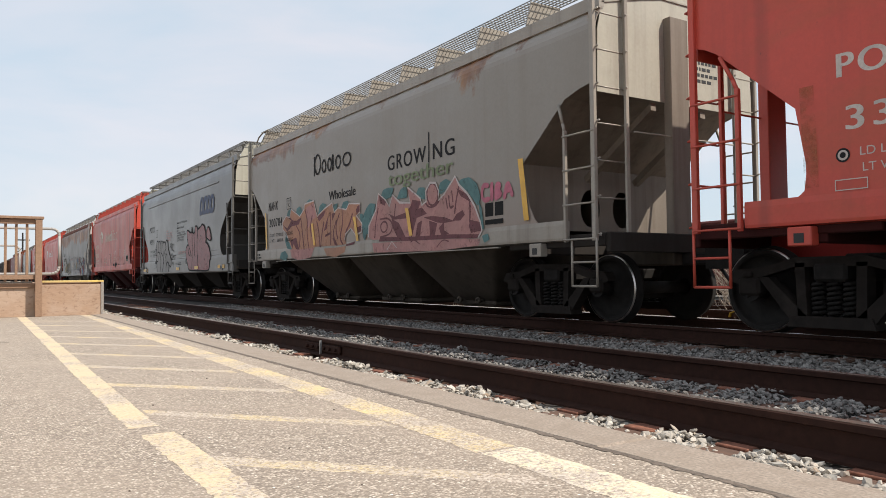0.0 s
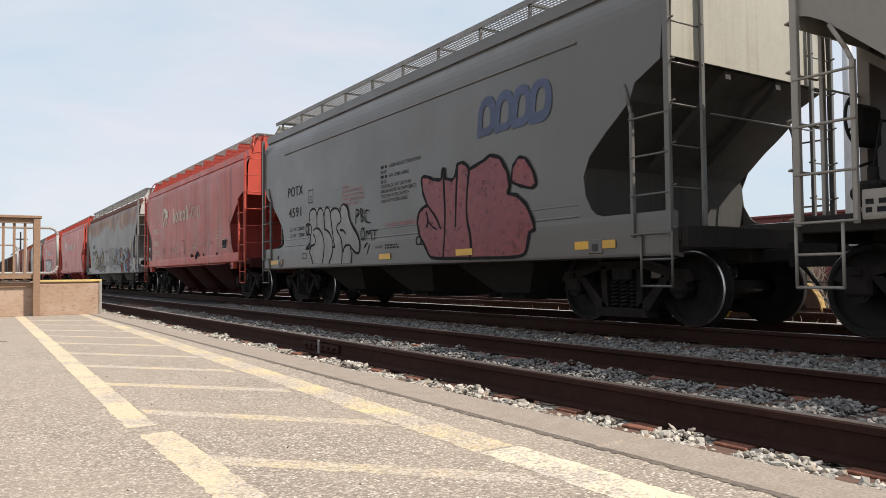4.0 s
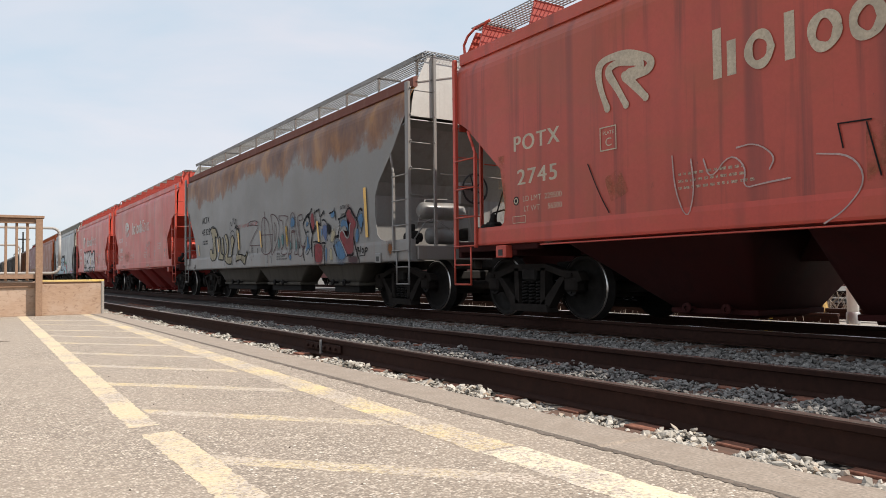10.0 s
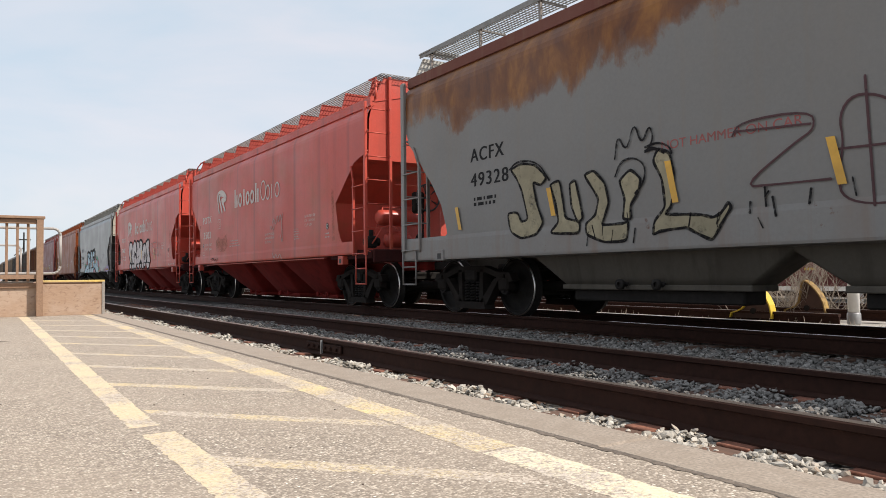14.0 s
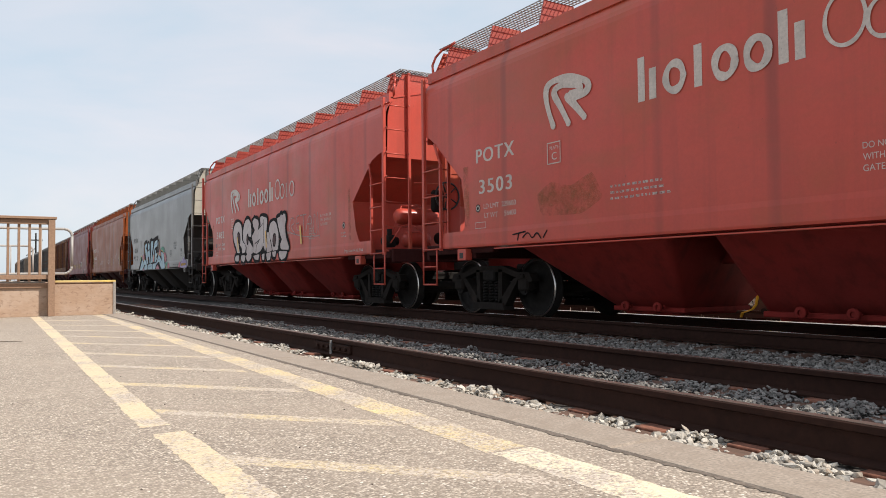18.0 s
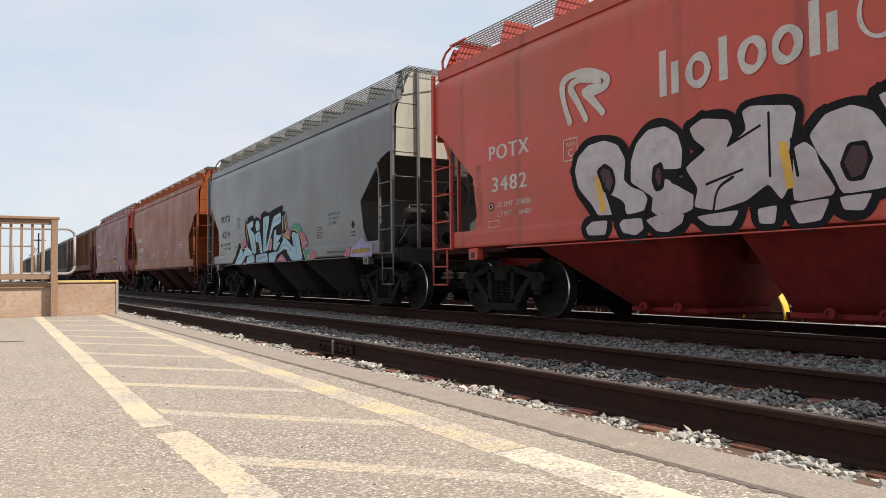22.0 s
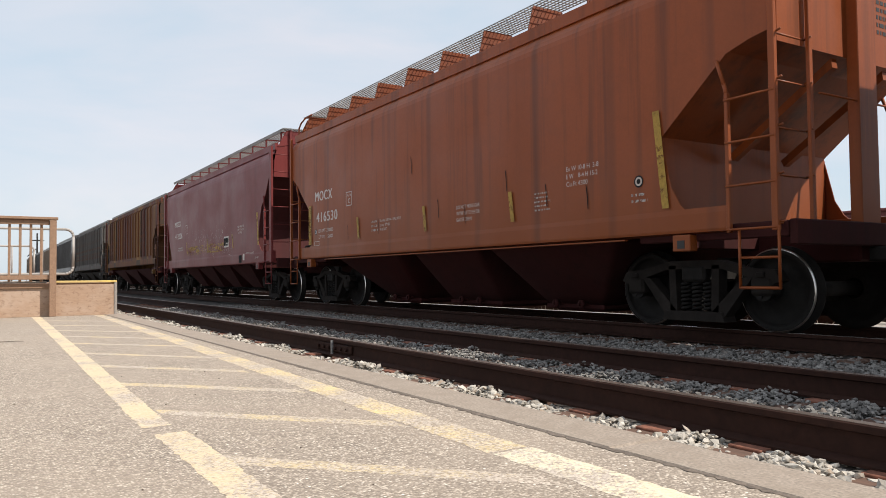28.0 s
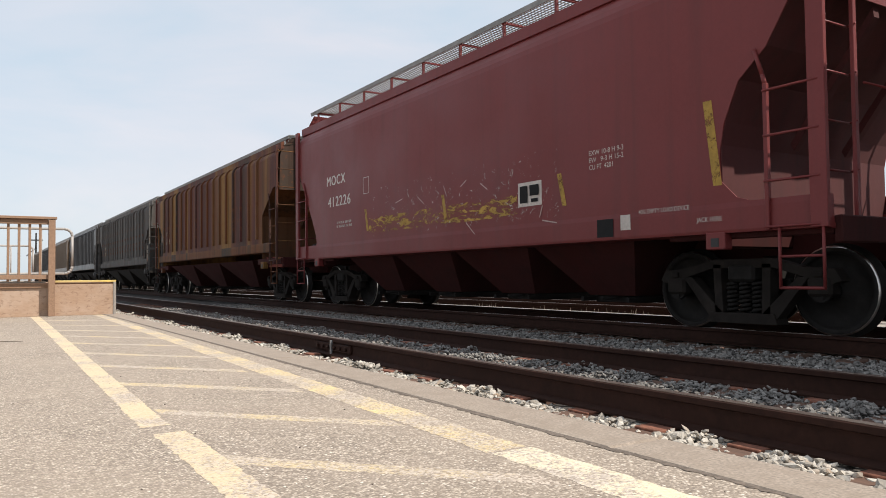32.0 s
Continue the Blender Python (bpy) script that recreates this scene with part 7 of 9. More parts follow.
stroke(CAR[2], [(1.95, 2.32), (1.98, 1.89), (2.00, 1.51), (1.92, 0.91)], 0.05, SPRAY_BLACK)
stroke(CAR[2], [(2.36, 2.34), (2.31, 1.83), (2.29, 1.42)], 0.05, SPRAY_BLACK)
stroke(CAR[2], [(2.68, 2.26), (2.61, 1.89), (2.59, 1.54), (2.72, 1.18), (2.67, 0.89)], 0.055, SPRAY_BLACK)
stroke(CAR[2], [(1.46, 1.81), (1.73, 1.59), (1.85, 1.41)], 0.045, SPRAY_BLACK)
stroke(CAR[2], [(1.43, 1.69), (1.48, 1.55), (1.43, 1.46)], 0.05, SPRAY_BLACK)
stroke(CAR[2], [(1.48, 1.55), (1.61, 1.44), (1.73, 1.40)], 0.03, SPRAY_BLACK)
words(CAR[2], "CENTER", 1.06, 1.81, 1.16, 0.16, LETTER_DARK)
stroke(CAR[3], [(-2.27, 1.93), (-2.24, 1.54), (-2.08, 1.19), (-1.98, 1.52), (-2.02, 1.86)], 0.016, CHALK)
stroke(CAR[3], [(-1.86, 1.84), (-1.78, 1.6), (-1.54, 1.86), (-1.35, 1.7), (-1.4, 1.48), (-1.18, 1.51), (-0.89, 1.53)], 0.016, CHALK)
stroke(CAR[3], [(-1.46, 1.9), (-1.24, 1.92), (-1.03, 1.76), (-1.1, 1.64)], 0.016, CHALK)
stroke(CAR[3], [(-0.62, 1.72), (-0.3, 1.67), (-0.18, 1.43), (-0.37, 1.19), (-0.57, 1.08)], 0.016, CHALK)
stroke(CAR[3], [(0.18, 1.44), (0.24, 1.76), (0.42, 2.02)], 0.016, CHALK)
stroke(CAR[3], [(0.92, 1.27), (0.86, 1.69), (0.84, 1.96), (0.99, 2.07), (1.18, 2.03), (1.25, 1.8), (1.22, 1.58)], 0.016, CHALK)
stroke(CAR[3], [(1.25, 1.8), (1.37, 2.04), (1.55, 2.08), (1.72, 1.95), (1.74, 1.7), (1.63, 1.54)], 0.016, CHALK)
stroke(CAR[3], [(1.92, 1.61), (2.05, 1.73), (2.28, 1.75), (2.5, 1.68), (2.6, 1.54)], 0.016, CHALK)
stroke(CAR[3], [(2.28, 1.77), (2.23, 1.94), (2.25, 2.07)], 0.016, CHALK)
stroke(CAR[3], [(2.5, 1.68), (2.56, 1.86), (2.76, 1.96), (2.55, 2.02), (2.58, 2.08), (2.79, 2.12), (2.96, 1.98), (3.05, 1.77)], 0.016, CHALK)
stroke(CAR[3], [(2.85, 1.72), (3.11, 1.78), (3.29, 1.69), (3.4, 1.53)], 0.016, CHALK)
stroke(CAR[3], [(2.82, 1.73), (2.85, 1.63)], 0.016, CHALK)
stroke(CAR[3], [(0.34, 1.27), (0.45, 1.15)], 0.016, CHALK)
stroke(CAR[3], [(1.87, 1.07), (1.95, 1.2), (2.11, 1.23), (2.19, 1.19)], 0.016, CHALK)
stroke(CAR[3], [(2.8, 1.05), (2.87, 1.26)], 0.016, CHALK)
stroke(CAR[3], [(3.27, 1.08), (3.35, 1.28)], 0.016, CHALK)
stroke(CAR[3], [(1.01, 1.04), (1.07, 1.21)], 0.016, CHALK)
stroke(CAR[3], [(1.79, 1.28), (1.96, 1.3)], 0.016, CHALK)
stroke(CAR[3], [(-3.58, 2.01), (-3.39, 1.62), (-3.23, 1.38)], 0.016, SPRAY_BLACK)
stroke(CAR[3], [(-0.42, 1.96), (-0.13, 1.95)], 0.016, SPRAY_BLACK)
stroke(CAR[3], [(-0.42, 1.96), (-0.38, 1.74)], 0.016, SPRAY_BLACK)
stroke(CAR[3], [(-0.17, 1.93), (-0.06, 1.46)], 0.016, SPRAY_BLACK)
blob(CAR[3], [(0.78, 1.41), (0.82, 1.44), (0.84, 1.44), (0.89, 1.46), (0.96, 1.43), (1.03, 1.42), (1.07, 1.4), (1.1, 1.39), (1.09, 1.34), (1.06, 1.34), (1.03, 1.32), (0.98, 1.34), (0.92, 1.33), (0.87, 1.31), (0.82, 1.34), (0.77, 1.33), (0.79, 1.36), (0.75, 1.37)], SPRAY_BLACK)
blob(CAR[3], [(1.31, 1.35), (1.35, 1.4), (1.41, 1.41), (1.43, 1.46), (1.49, 1.49), (1.52, 1.49), (1.6, 1.53), (1.64, 1.53), (1.69, 1.49), (1.73, 1.48), (1.76, 1.46), (1.84, 1.42), (1.88, 1.38), (1.88, 1.38), (1.84, 1.35), (1.82, 1.35), (1.78, 1.33), (1.68, 1.35), (1.63, 1.33), (1.57, 1.3), (1.51, 1.26), (1.49, 1.23), (1.42, 1.24), (1.39, 1.26), (1.34, 1.26), (1.34, 1.29), (1.3, 1.34)], SPRAY_BLACK)
blob(CAR[3], [(2.26, 1.4), (2.3, 1.42), (2.33, 1.42), (2.35, 1.43), (2.39, 1.41), (2.38, 1.41), (2.43, 1.39), (2.41, 1.36), (2.37, 1.34), (2.33, 1.33), (2.31, 1.35), (2.31, 1.36)], SPRAY_BLACK)
blob(CAR[3], [(3.75, 1.38), (3.76, 1.4), (3.81, 1.4), (3.84, 1.43), (3.86, 1.4), (3.86, 1.37), (3.86, 1.34), (3.84, 1.35), (3.82, 1.32), (3.79, 1.33), (3.77, 1.34), (3.74, 1.36)], SPRAY_BLACK)
mist(CAR[4], [(6.91, 1.29), (7.15, 1.29), (7.16, 1.11), (7.02, 0.95), (6.93, 1.03)], RUST_STAIN, 0.1, "rust_stain")
stroke(CAR[4], [(0.04, 1.48), (0.08, 1.29), (0.38, 1.21), (0.8, 1.27), (0.78, 1.53), (0.65, 1.9), (0.48, 2.13), (0.19, 2.21), (0.06, 2.04), (0.1, 1.79), (0.04, 1.48)], 0.022, SPRAY_MAROON)
stroke(CAR[4], [(0.3, 2.34), (0.35, 1.21)], 0.022, SPRAY_MAROON)
stroke(CAR[4], [(0.02, 1.74), (0.91, 1.71)], 0.022, SPRAY_MAROON)
stroke(CAR[4], [(0.76, 2.2), (0.83, 2.24), (1.15, 2.16), (1.38, 1.95), (1.32, 1.58), (1.0, 1.28), (0.8, 1.15), (0.88, 1.58), (0.89, 1.98), (0.76, 2.2)], 0.022, SPRAY_MAROON)
stroke(CAR[4], [(1.02, 2.01), (1.17, 1.88), (1.13, 1.6), (1.02, 1.5), (1.02, 2.01)], 0.022, SPRAY_MAROON)
stroke(CAR[4], [(1.33, 2.15), (1.96, 2.11), (1.93, 2.01), (1.8, 2.01), (1.76, 1.37), (1.91, 1.31), (1.88, 1.18), (1.48, 1.19), (1.51, 1.34), (1.65, 1.38), (1.64, 2.01), (1.36, 2.04), (1.33, 2.15)], 0.022, SPRAY_MAROON)
mist(CAR[4], [(4.65, 1.56), (4.81, 1.72), (4.96, 1.64), (4.84, 1.45), (4.72, 1.43)], SPRAY_PALE, 0.4)
mist(CAR[4], [(3.33, 2.01), (3.46, 2.08), (3.53, 1.95), (3.58, 1.77), (3.48, 1.66), (3.37, 1.80)], SPRAY_CRIMSON, 0.7)
mist(CAR[4], [(3.56, 1.38), (3.95, 1.37), (4.00, 1.18), (3.97, 0.95), (3.60, 0.94), (3.52, 1.18)], SPRAY_CRIMSON, 0.7)
mist(CAR[4], [(4.20, 1.77), (4.43, 1.75), (4.45, 1.58), (4.33, 1.52), (4.25, 1.60)], SPRAY_BLACK, 0.7)
mist(CAR[4], [(4.37, 1.45), (4.47, 1.61), (4.62, 1.66), (4.71, 1.52), (4.65, 1.41), (4.50, 1.33), (4.39, 1.39)], SPRAY_STRAW, 0.4)
mist(CAR[4], [(4.39, 1.96), (4.48, 2.03), (4.63, 2.02), (4.65, 1.91), (4.48, 1.85)], SPRAY_AZURE, 0.4)
mist(CAR[4], [(4.85, 1.70), (4.90, 1.82), (5.13, 1.83), (5.27, 1.75), (5.33, 1.60), (5.29, 1.51), (5.23, 1.63), (5.07, 1.69), (4.96, 1.64)], SPRAY_AZURE, 0.4)
mist(CAR[4], [(5.15, 1.85), (5.24, 2.00), (5.36, 2.02), (5.46, 1.89), (5.60, 1.76), (5.65, 1.67), (5.54, 1.58), (5.51, 1.36), (5.54, 1.20), (5.49, 1.08), (5.21, 1.07), (5.05, 1.25), (4.85, 1.45), (4.90, 1.57), (5.03, 1.60), (5.16, 1.45), (5.28, 1.40), (5.36, 1.54), (5.33, 1.68), (5.40, 1.70)], SPRAY_CRIMSON, 0.7)
mist(CAR[4], [(4.57, 1.33), (4.75, 1.43), (4.94, 1.39), (5.07, 1.20), (5.19, 1.08), (5.12, 0.93), (4.74, 0.92), (4.67, 1.14)], SPRAY_AZURE, 0.4)
mist(CAR[4], [(4.35, 1.25), (4.47, 1.28), (4.54, 1.03), (4.50, 0.95), (4.36, 0.96)], SPRAY_STRAW, 0.4)
mist(CAR[4], [(5.58, 1.46), (5.65, 1.62), (5.74, 1.64), (5.78, 1.41), (5.70, 1.28), (5.61, 1.29)], SPRAY_AZURE, 0.4)
mist(CAR[4], [(5.70, 1.79), (5.77, 1.90), (5.91, 1.90), (5.97, 1.76), (5.93, 1.63), (5.84, 1.53), (5.76, 1.65)], SPRAY_AZURE, 0.4)
mist(CAR[4], [(5.24, 1.01), (5.48, 1.05), (5.73, 1.05), (5.77, 0.91), (5.25, 0.90)], SPRAY_MAROON, 0.4)
mist(CAR[4], [(2.12, 2.01), (2.20, 2.07), (2.34, 2.07), (2.41, 1.96), (2.39, 1.83), (2.26, 1.78), (2.10, 1.82)], SPRAY_AZURE, 0.4)
mist(CAR[4], [(2.07, 1.50), (2.16, 1.52), (2.20, 1.37), (2.15, 1.25), (2.06, 1.25)], SPRAY_TEAL, 0.2)
mist(CAR[4], [(2.42, 1.53), (2.52, 1.52), (2.57, 1.33), (2.48, 1.21), (2.42, 1.32)], SPRAY_TEAL, 0.2)
mist(CAR[4], [(2.03, 1.19), (2.17, 1.19), (2.19, 1.08), (2.09, 1.01), (2.03, 1.09)], SPRAY_AZURE, 0.2)
mist(CAR[4], [(1.51, 1.73), (1.67, 1.69), (1.71, 1.50), (1.67, 1.37), (1.54, 1.44), (1.49, 1.59)], SPRAY_TEAL, 0.3)
mist(CAR[4], [(1.27, 1.64), (1.40, 1.60), (1.43, 1.40), (1.38, 1.30), (1.26, 1.36)], SPRAY_TEAL, 0.3)
stroke(CAR[4], [(1.97, 1.12), (1.99, 1.18), (2.01, 1.21), (2.07, 1.28), (2.07, 1.41), (2.05, 1.66), (2.07, 1.87), (2.11, 2.05), (2.16, 2.14), (2.27, 2.17), (2.37, 2.10), (2.42, 1.96), (2.48, 1.73), (2.55, 1.51), (2.61, 1.36), (2.59, 1.30), (2.57, 1.18), (2.53, 1.16)], 0.022, SPRAY_MAROON)
stroke(CAR[4], [(1.99, 1.18), (2.18, 1.20), (2.22, 1.30), (2.20, 1.49), (2.18, 1.64), (2.17, 1.72), (2.26, 1.74), (2.39, 1.74), (2.40, 1.56), (2.43, 1.36), (2.41, 1.26), (2.38, 1.23), (2.38, 1.15), (2.53, 1.17)], 0.022, SPRAY_MAROON)
stroke(CAR[4], [(2.19, 1.69), (2.41, 1.71)], 0.03, SPRAY_MAROON)
stroke(CAR[4], [(3.01, 1.34), (2.93, 1.29), (2.88, 1.20), (2.84, 1.13), (2.73, 1.11), (2.62, 1.13), (2.60, 1.30), (2.65, 1.41), (2.66, 1.53), (2.62, 1.74), (2.56, 1.89), (2.55, 2.00), (2.59, 2.05), (2.69, 2.07), (2.81, 2.08), (2.84, 2.06), (2.85, 2.01), (2.87, 1.98), (2.82, 1.95), (2.72, 1.95), (2.64, 1.94), (2.65, 1.79), (2.70, 1.61), (2.75, 1.43), (2.77, 1.36), (2.89, 1.34), (3.01, 1.34)], 0.022, SPRAY_MAROON)
mist(CAR[4], [(2.82, 1.36), (3.01, 1.35), (2.93, 1.27), (2.85, 1.29)], SPRAY_MAROON, 0.6)
mist(CAR[4], [(3.05, 1.87), (3.15, 1.92), (3.24, 1.86), (3.17, 1.78), (3.09, 1.74)], SPRAY_AZURE, 0.2)
mist(CAR[4], [(3.11, 1.62), (3.18, 1.62), (3.24, 1.53), (3.22, 1.42), (3.31, 1.34), (3.29, 1.27), (3.18, 1.25), (3.10, 1.18), (3.01, 1.17), (3.07, 1.29), (3.14, 1.40)], SPRAY_AZURE, 0.3)
mist(CAR[4], [(3.92, 1.70), (3.99, 1.68), (3.99, 1.49), (3.92, 1.49)], SPRAY_AZURE, 0.3)
mist(CAR[4], [(4.02, 1.77), (4.15, 1.78), (4.25, 1.74), (4.24, 1.41), (4.14, 1.40), (4.06, 1.53), (3.98, 1.54)], SPRAY_NAVY, 0.5)
mist(CAR[4], [(4.13, 1.23), (4.23, 1.32), (4.24, 0.93), (4.15, 0.94)], SPRAY_AZURE, 0.3)
stroke(CAR[4], [(2.91, 1.84), (2.95, 1.90), (3.08, 2.00), (3.22, 2.04), (3.34, 2.09), (3.39, 2.15)], 0.058, SPRAY_SCUFF)
stroke(CAR[4], [(2.90, 1.85), (2.95, 1.75), (3.05, 1.66), (3.09, 1.57), (3.07, 1.46), (2.97, 1.39)], 0.035, SPRAY_SCUFF)
stroke(CAR[4], [(3.23, 1.99), (3.32, 1.83), (3.38, 1.71), (3.44, 1.62)], 0.066, SPRAY_SCUFF)
stroke(CAR[4], [(3.44, 1.62), (3.53, 1.66), (3.62, 1.73), (3.70, 1.77)], 0.074, SPRAY_SCUFF)
stroke(CAR[4], [(3.46, 1.60), (3.41, 1.51), (3.38, 1.37), (3.41, 1.21), (3.43, 1.10)], 0.047, SPRAY_SCUFF)
stroke(CAR[4], [(3.40, 1.29), (3.29, 1.26), (3.20, 1.17), (3.11, 1.14)], 0.022, SPRAY_SCUFF)
stroke(CAR[4], [(3.55, 2.12), (3.58, 2.03), (3.65, 1.84), (3.68, 1.77)], 0.03, SPRAY_SCUFF)
stroke(CAR[4], [(3.54, 2.06), (3.68, 2.09), (3.79, 2.11), (3.83, 2.14), (3.81, 2.08), (3.85, 1.98), (3.88, 1.91), (3.89, 1.80)], 0.035, SPRAY_SCUFF)
stroke(CAR[4], [(3.88, 1.93), (3.96, 1.99), (4.03, 2.03), (4.05, 2.08), (4.08, 1.99)], 0.035, SPRAY_SCUFF)
stroke(CAR[4], [(3.69, 1.83), (3.80, 1.79), (3.90, 1.76)], 0.039, SPRAY_SCUFF)
stroke(CAR[4], [(3.11, 1.65), (3.21, 1.69), (3.23, 1.65), (3.17, 1.65)], 0.022, SPRAY_SCUFF)
stroke(CAR[4], [(3.50, 1.41), (3.66, 1.42), (3.82, 1.38), (3.92, 1.36), (4.06, 1.38), (4.15, 1.35)], 0.035, SPRAY_SCUFF)
stroke(CAR[4], [(3.55, 1.36), (3.56, 1.20), (3.58, 1.07), (3.59, 0.94)], 0.031, SPRAY_SCUFF)
stroke(CAR[4], [(4.09, 1.31), (4.07, 1.18), (4.10, 1.04), (4.11, 0.91)], 0.051, SPRAY_SCUFF)
stroke(CAR[4], [(2.89, 1.27), (2.92, 1.14), (2.97, 1.02)], 0.039, SPRAY_SCUFF)
stroke(CAR[4], [(3.99, 1.86), (4.06, 1.88), (4.15, 1.83), (4.25, 1.77)], 0.035, SPRAY_SCUFF)
stroke(CAR[4], [(4.35, 1.98), (4.59, 2.01), (4.61, 2.11), (4.63, 2.00), (4.70, 1.82)], 0.033, SPRAY_SCUFF)
stroke(CAR[4], [(4.81, 1.83), (4.97, 1.85), (5.14, 1.86), (5.20, 1.98), (5.36, 2.04), (5.48, 1.91), (5.66, 1.76), (5.74, 1.91), (5.84, 1.98), (5.91, 1.92)], 0.041, SPRAY_SCUFF)
stroke(CAR[4], [(4.83, 1.83), (4.91, 1.71), (4.83, 1.57), (4.76, 1.45)], 0.033, SPRAY_SCUFF)
stroke(CAR[4], [(4.63, 1.46), (4.84, 1.48)], 0.055, SPRAY_SCUFF)
stroke(CAR[4], [(4.56, 1.29), (4.64, 1.17), (4.73, 1.07)], 0.041, SPRAY_SCUFF)
stroke(CAR[4], [(5.22, 1.62), (5.25, 1.47), (5.32, 1.43)], 0.049, SPRAY_SCUFF)
stroke(CAR[4], [(5.52, 1.42), (5.58, 1.27), (5.66, 1.11), (5.77, 0.97), (5.77, 0.91)], 0.035, SPRAY_SCUFF)
stroke(CAR[4], [(5.66, 1.77), (5.74, 1.68), (5.70, 1.60)], 0.044, SPRAY_SCUFF)
stroke(CAR[4], [(5.94, 1.71), (5.87, 1.53), (5.84, 1.48)], 0.025, SPRAY_SCUFF)
stroke(CAR[4], [(5.20, 1.07), (5.45, 1.06), (5.51, 1.10)], 0.049, SPRAY_SCUFF)
stroke(CAR[4], [(5.75, 1.21), (5.70, 1.08)], 0.025, SPRAY_SCUFF)
stroke(CAR[4], [(5.84, 1.22), (5.80, 1.08)], 0.025, SPRAY_SCUFF)
stroke(CAR[4], [(5.72, 1.14), (5.82, 1.14)], 0.025, SPRAY_SCUFF)
stroke(CAR[4], [(5.89, 1.15), (5.93, 1.19), (5.97, 1.15), (5.94, 1.08), (5.89, 1.13)], 0.025, SPRAY_SCUFF)
stroke(CAR[4], [(6.01, 1.05), (6.04, 1.20), (6.14, 1.18), (6.11, 1.13), (6.03, 1.12)], 0.030, SPRAY_SCUFF)
stroke(CAR[4], [(5.64, 1.15), (5.72, 1.23), (5.73, 1.16), (5.67, 1.07)], 0.025, SPRAY_SCUFF)
stroke(CAR[4], [(5.78, 1.04), (6.02, 1.05)], 0.020, SPRAY_SCUFF)
stroke(CAR[4], [(4.85, 1.45), (4.90, 1.57), (5.03, 1.60), (5.16, 1.45), (5.28, 1.40), (5.36, 1.54), (5.33, 1.68), (5.40, 1.70)], 0.03, SPRAY_PALE)
stroke(CAR[4], [(4.85, 1.45), (5.05, 1.25), (5.21, 1.07)], 0.03, SPRAY_PALE)
blob(CAR[4], [(-4.67, 2.14), (-4.43, 2.20), (-4.12, 2.14), (-3.89, 1.94), (-4.02, 1.85), (-4.19, 1.92), (-4.09, 1.57), (-3.97, 1.35), (-4.12, 1.19), (-4.45, 1.15), (-4.69, 1.26), (-4.75, 1.53), (-4.52, 1.52), (-4.44, 1.38), (-4.29, 1.41), (-4.42, 1.82), (-4.54, 2.01)], SPRAY_STRAW, SPRAY_SCUFF, 0.035, soft=0.27)
blob(CAR[4], [(-3.83, 1.84), (-3.64, 1.88), (-3.58, 1.62), (-3.54, 1.37), (-3.27, 1.31), (-3.28, 1.16), (-3.86, 1.19), (-3.66, 1.33), (-3.73, 1.63)], SPRAY_STRAW, SPRAY_SCUFF, 0.035, soft=0.27)
blob(CAR[4], [(-3.45, 1.81), (-3.34, 1.85), (-3.27, 1.59), (-3.21, 1.35), (-3.31, 1.30), (-3.42, 1.52)], SPRAY_STRAW, SPRAY_SCUFF, 0.035, soft=0.27)
blob(CAR[4], [(-3.18, 1.89), (-3.01, 1.93), (-2.82, 1.75), (-2.76, 1.51), (-2.83, 1.36), (-2.89, 1.24), (-2.54, 1.24), (-2.45, 1.26), (-2.48, 1.03), (-2.85, 1.03), (-3.16, 1.14), (-3.16, 1.28), (-2.99, 1.37), (-2.93, 1.57), (-3.07, 1.75)], SPRAY_STRAW, SPRAY_SCUFF, 0.035, soft=0.27)
blob(CAR[4], [(-2.59, 1.75), (-2.41, 1.87), (-2.25, 1.74), (-2.29, 1.59), (-2.42, 1.45), (-2.41, 1.28), (-2.54, 1.29), (-2.50, 1.53)], SPRAY_STRAW, SPRAY_SCUFF, 0.035, soft=0.27)
blob(CAR[4], [(-1.99, 2.05), (-1.83, 1.98), (-1.78, 1.76), (-1.78, 1.55), (-1.83, 1.37), (-1.92, 1.30), (-1.62, 1.28), (-1.42, 1.26), (-1.28, 1.22), (-1.18, 1.26), (-1.09, 1.37), (-1.06, 1.31), (-1.18, 1.15), (-1.29, 0.98), (-1.47, 1.06), (-1.62, 1.14), (-1.98, 1.12), (-2.09, 1.08), (-2.06, 1.24), (-1.90, 1.38), (-1.94, 1.70), (-2.07, 1.92)], SPRAY_STRAW, SPRAY_SCUFF, 0.035, soft=0.27)
stroke(CAR[4], [(-2.65, 2.02), (-2.60, 2.31), (-2.46, 2.06), (-2.34, 2.43), (-2.23, 2.11), (-2.11, 2.35), (-2.05, 2.17), (-2.15, 2.05)], 0.025, SPRAY_SCUFF)
stroke(CAR[4], [(-2.65, 1.81), (-2.56, 1.98), (-2.35, 2.00), (-2.18, 1.89), (-2.20, 1.69), (-2.34, 1.58)], 0.025, SPRAY_SCUFF)
stroke(CAR[4], [(-2.18, 2.09), (-2.01, 2.12), (-1.84, 2.06), (-1.80, 1.97)], 0.025, SPRAY_SCUFF)
stroke(CAR[4], [(-4.70, 2.14), (-4.51, 2.25), (-4.07, 2.18), (-3.84, 1.90)], 0.025, SPRAY_SCUFF)
stroke(CAR[4], [(-2.18, 2.04), (-2.06, 2.07), (-1.91, 1.99)], 0.035, SPRAY_SCUFF)
stroke(CAR[4], [(-1.03, 2.03), (-0.94, 2.16), (-0.20, 2.14), (-0.15, 1.96), (-0.36, 1.86), (-0.93, 1.50), (-0.61, 1.49), (-0.02, 1.48)], 0.022, SPRAY_MAROON)
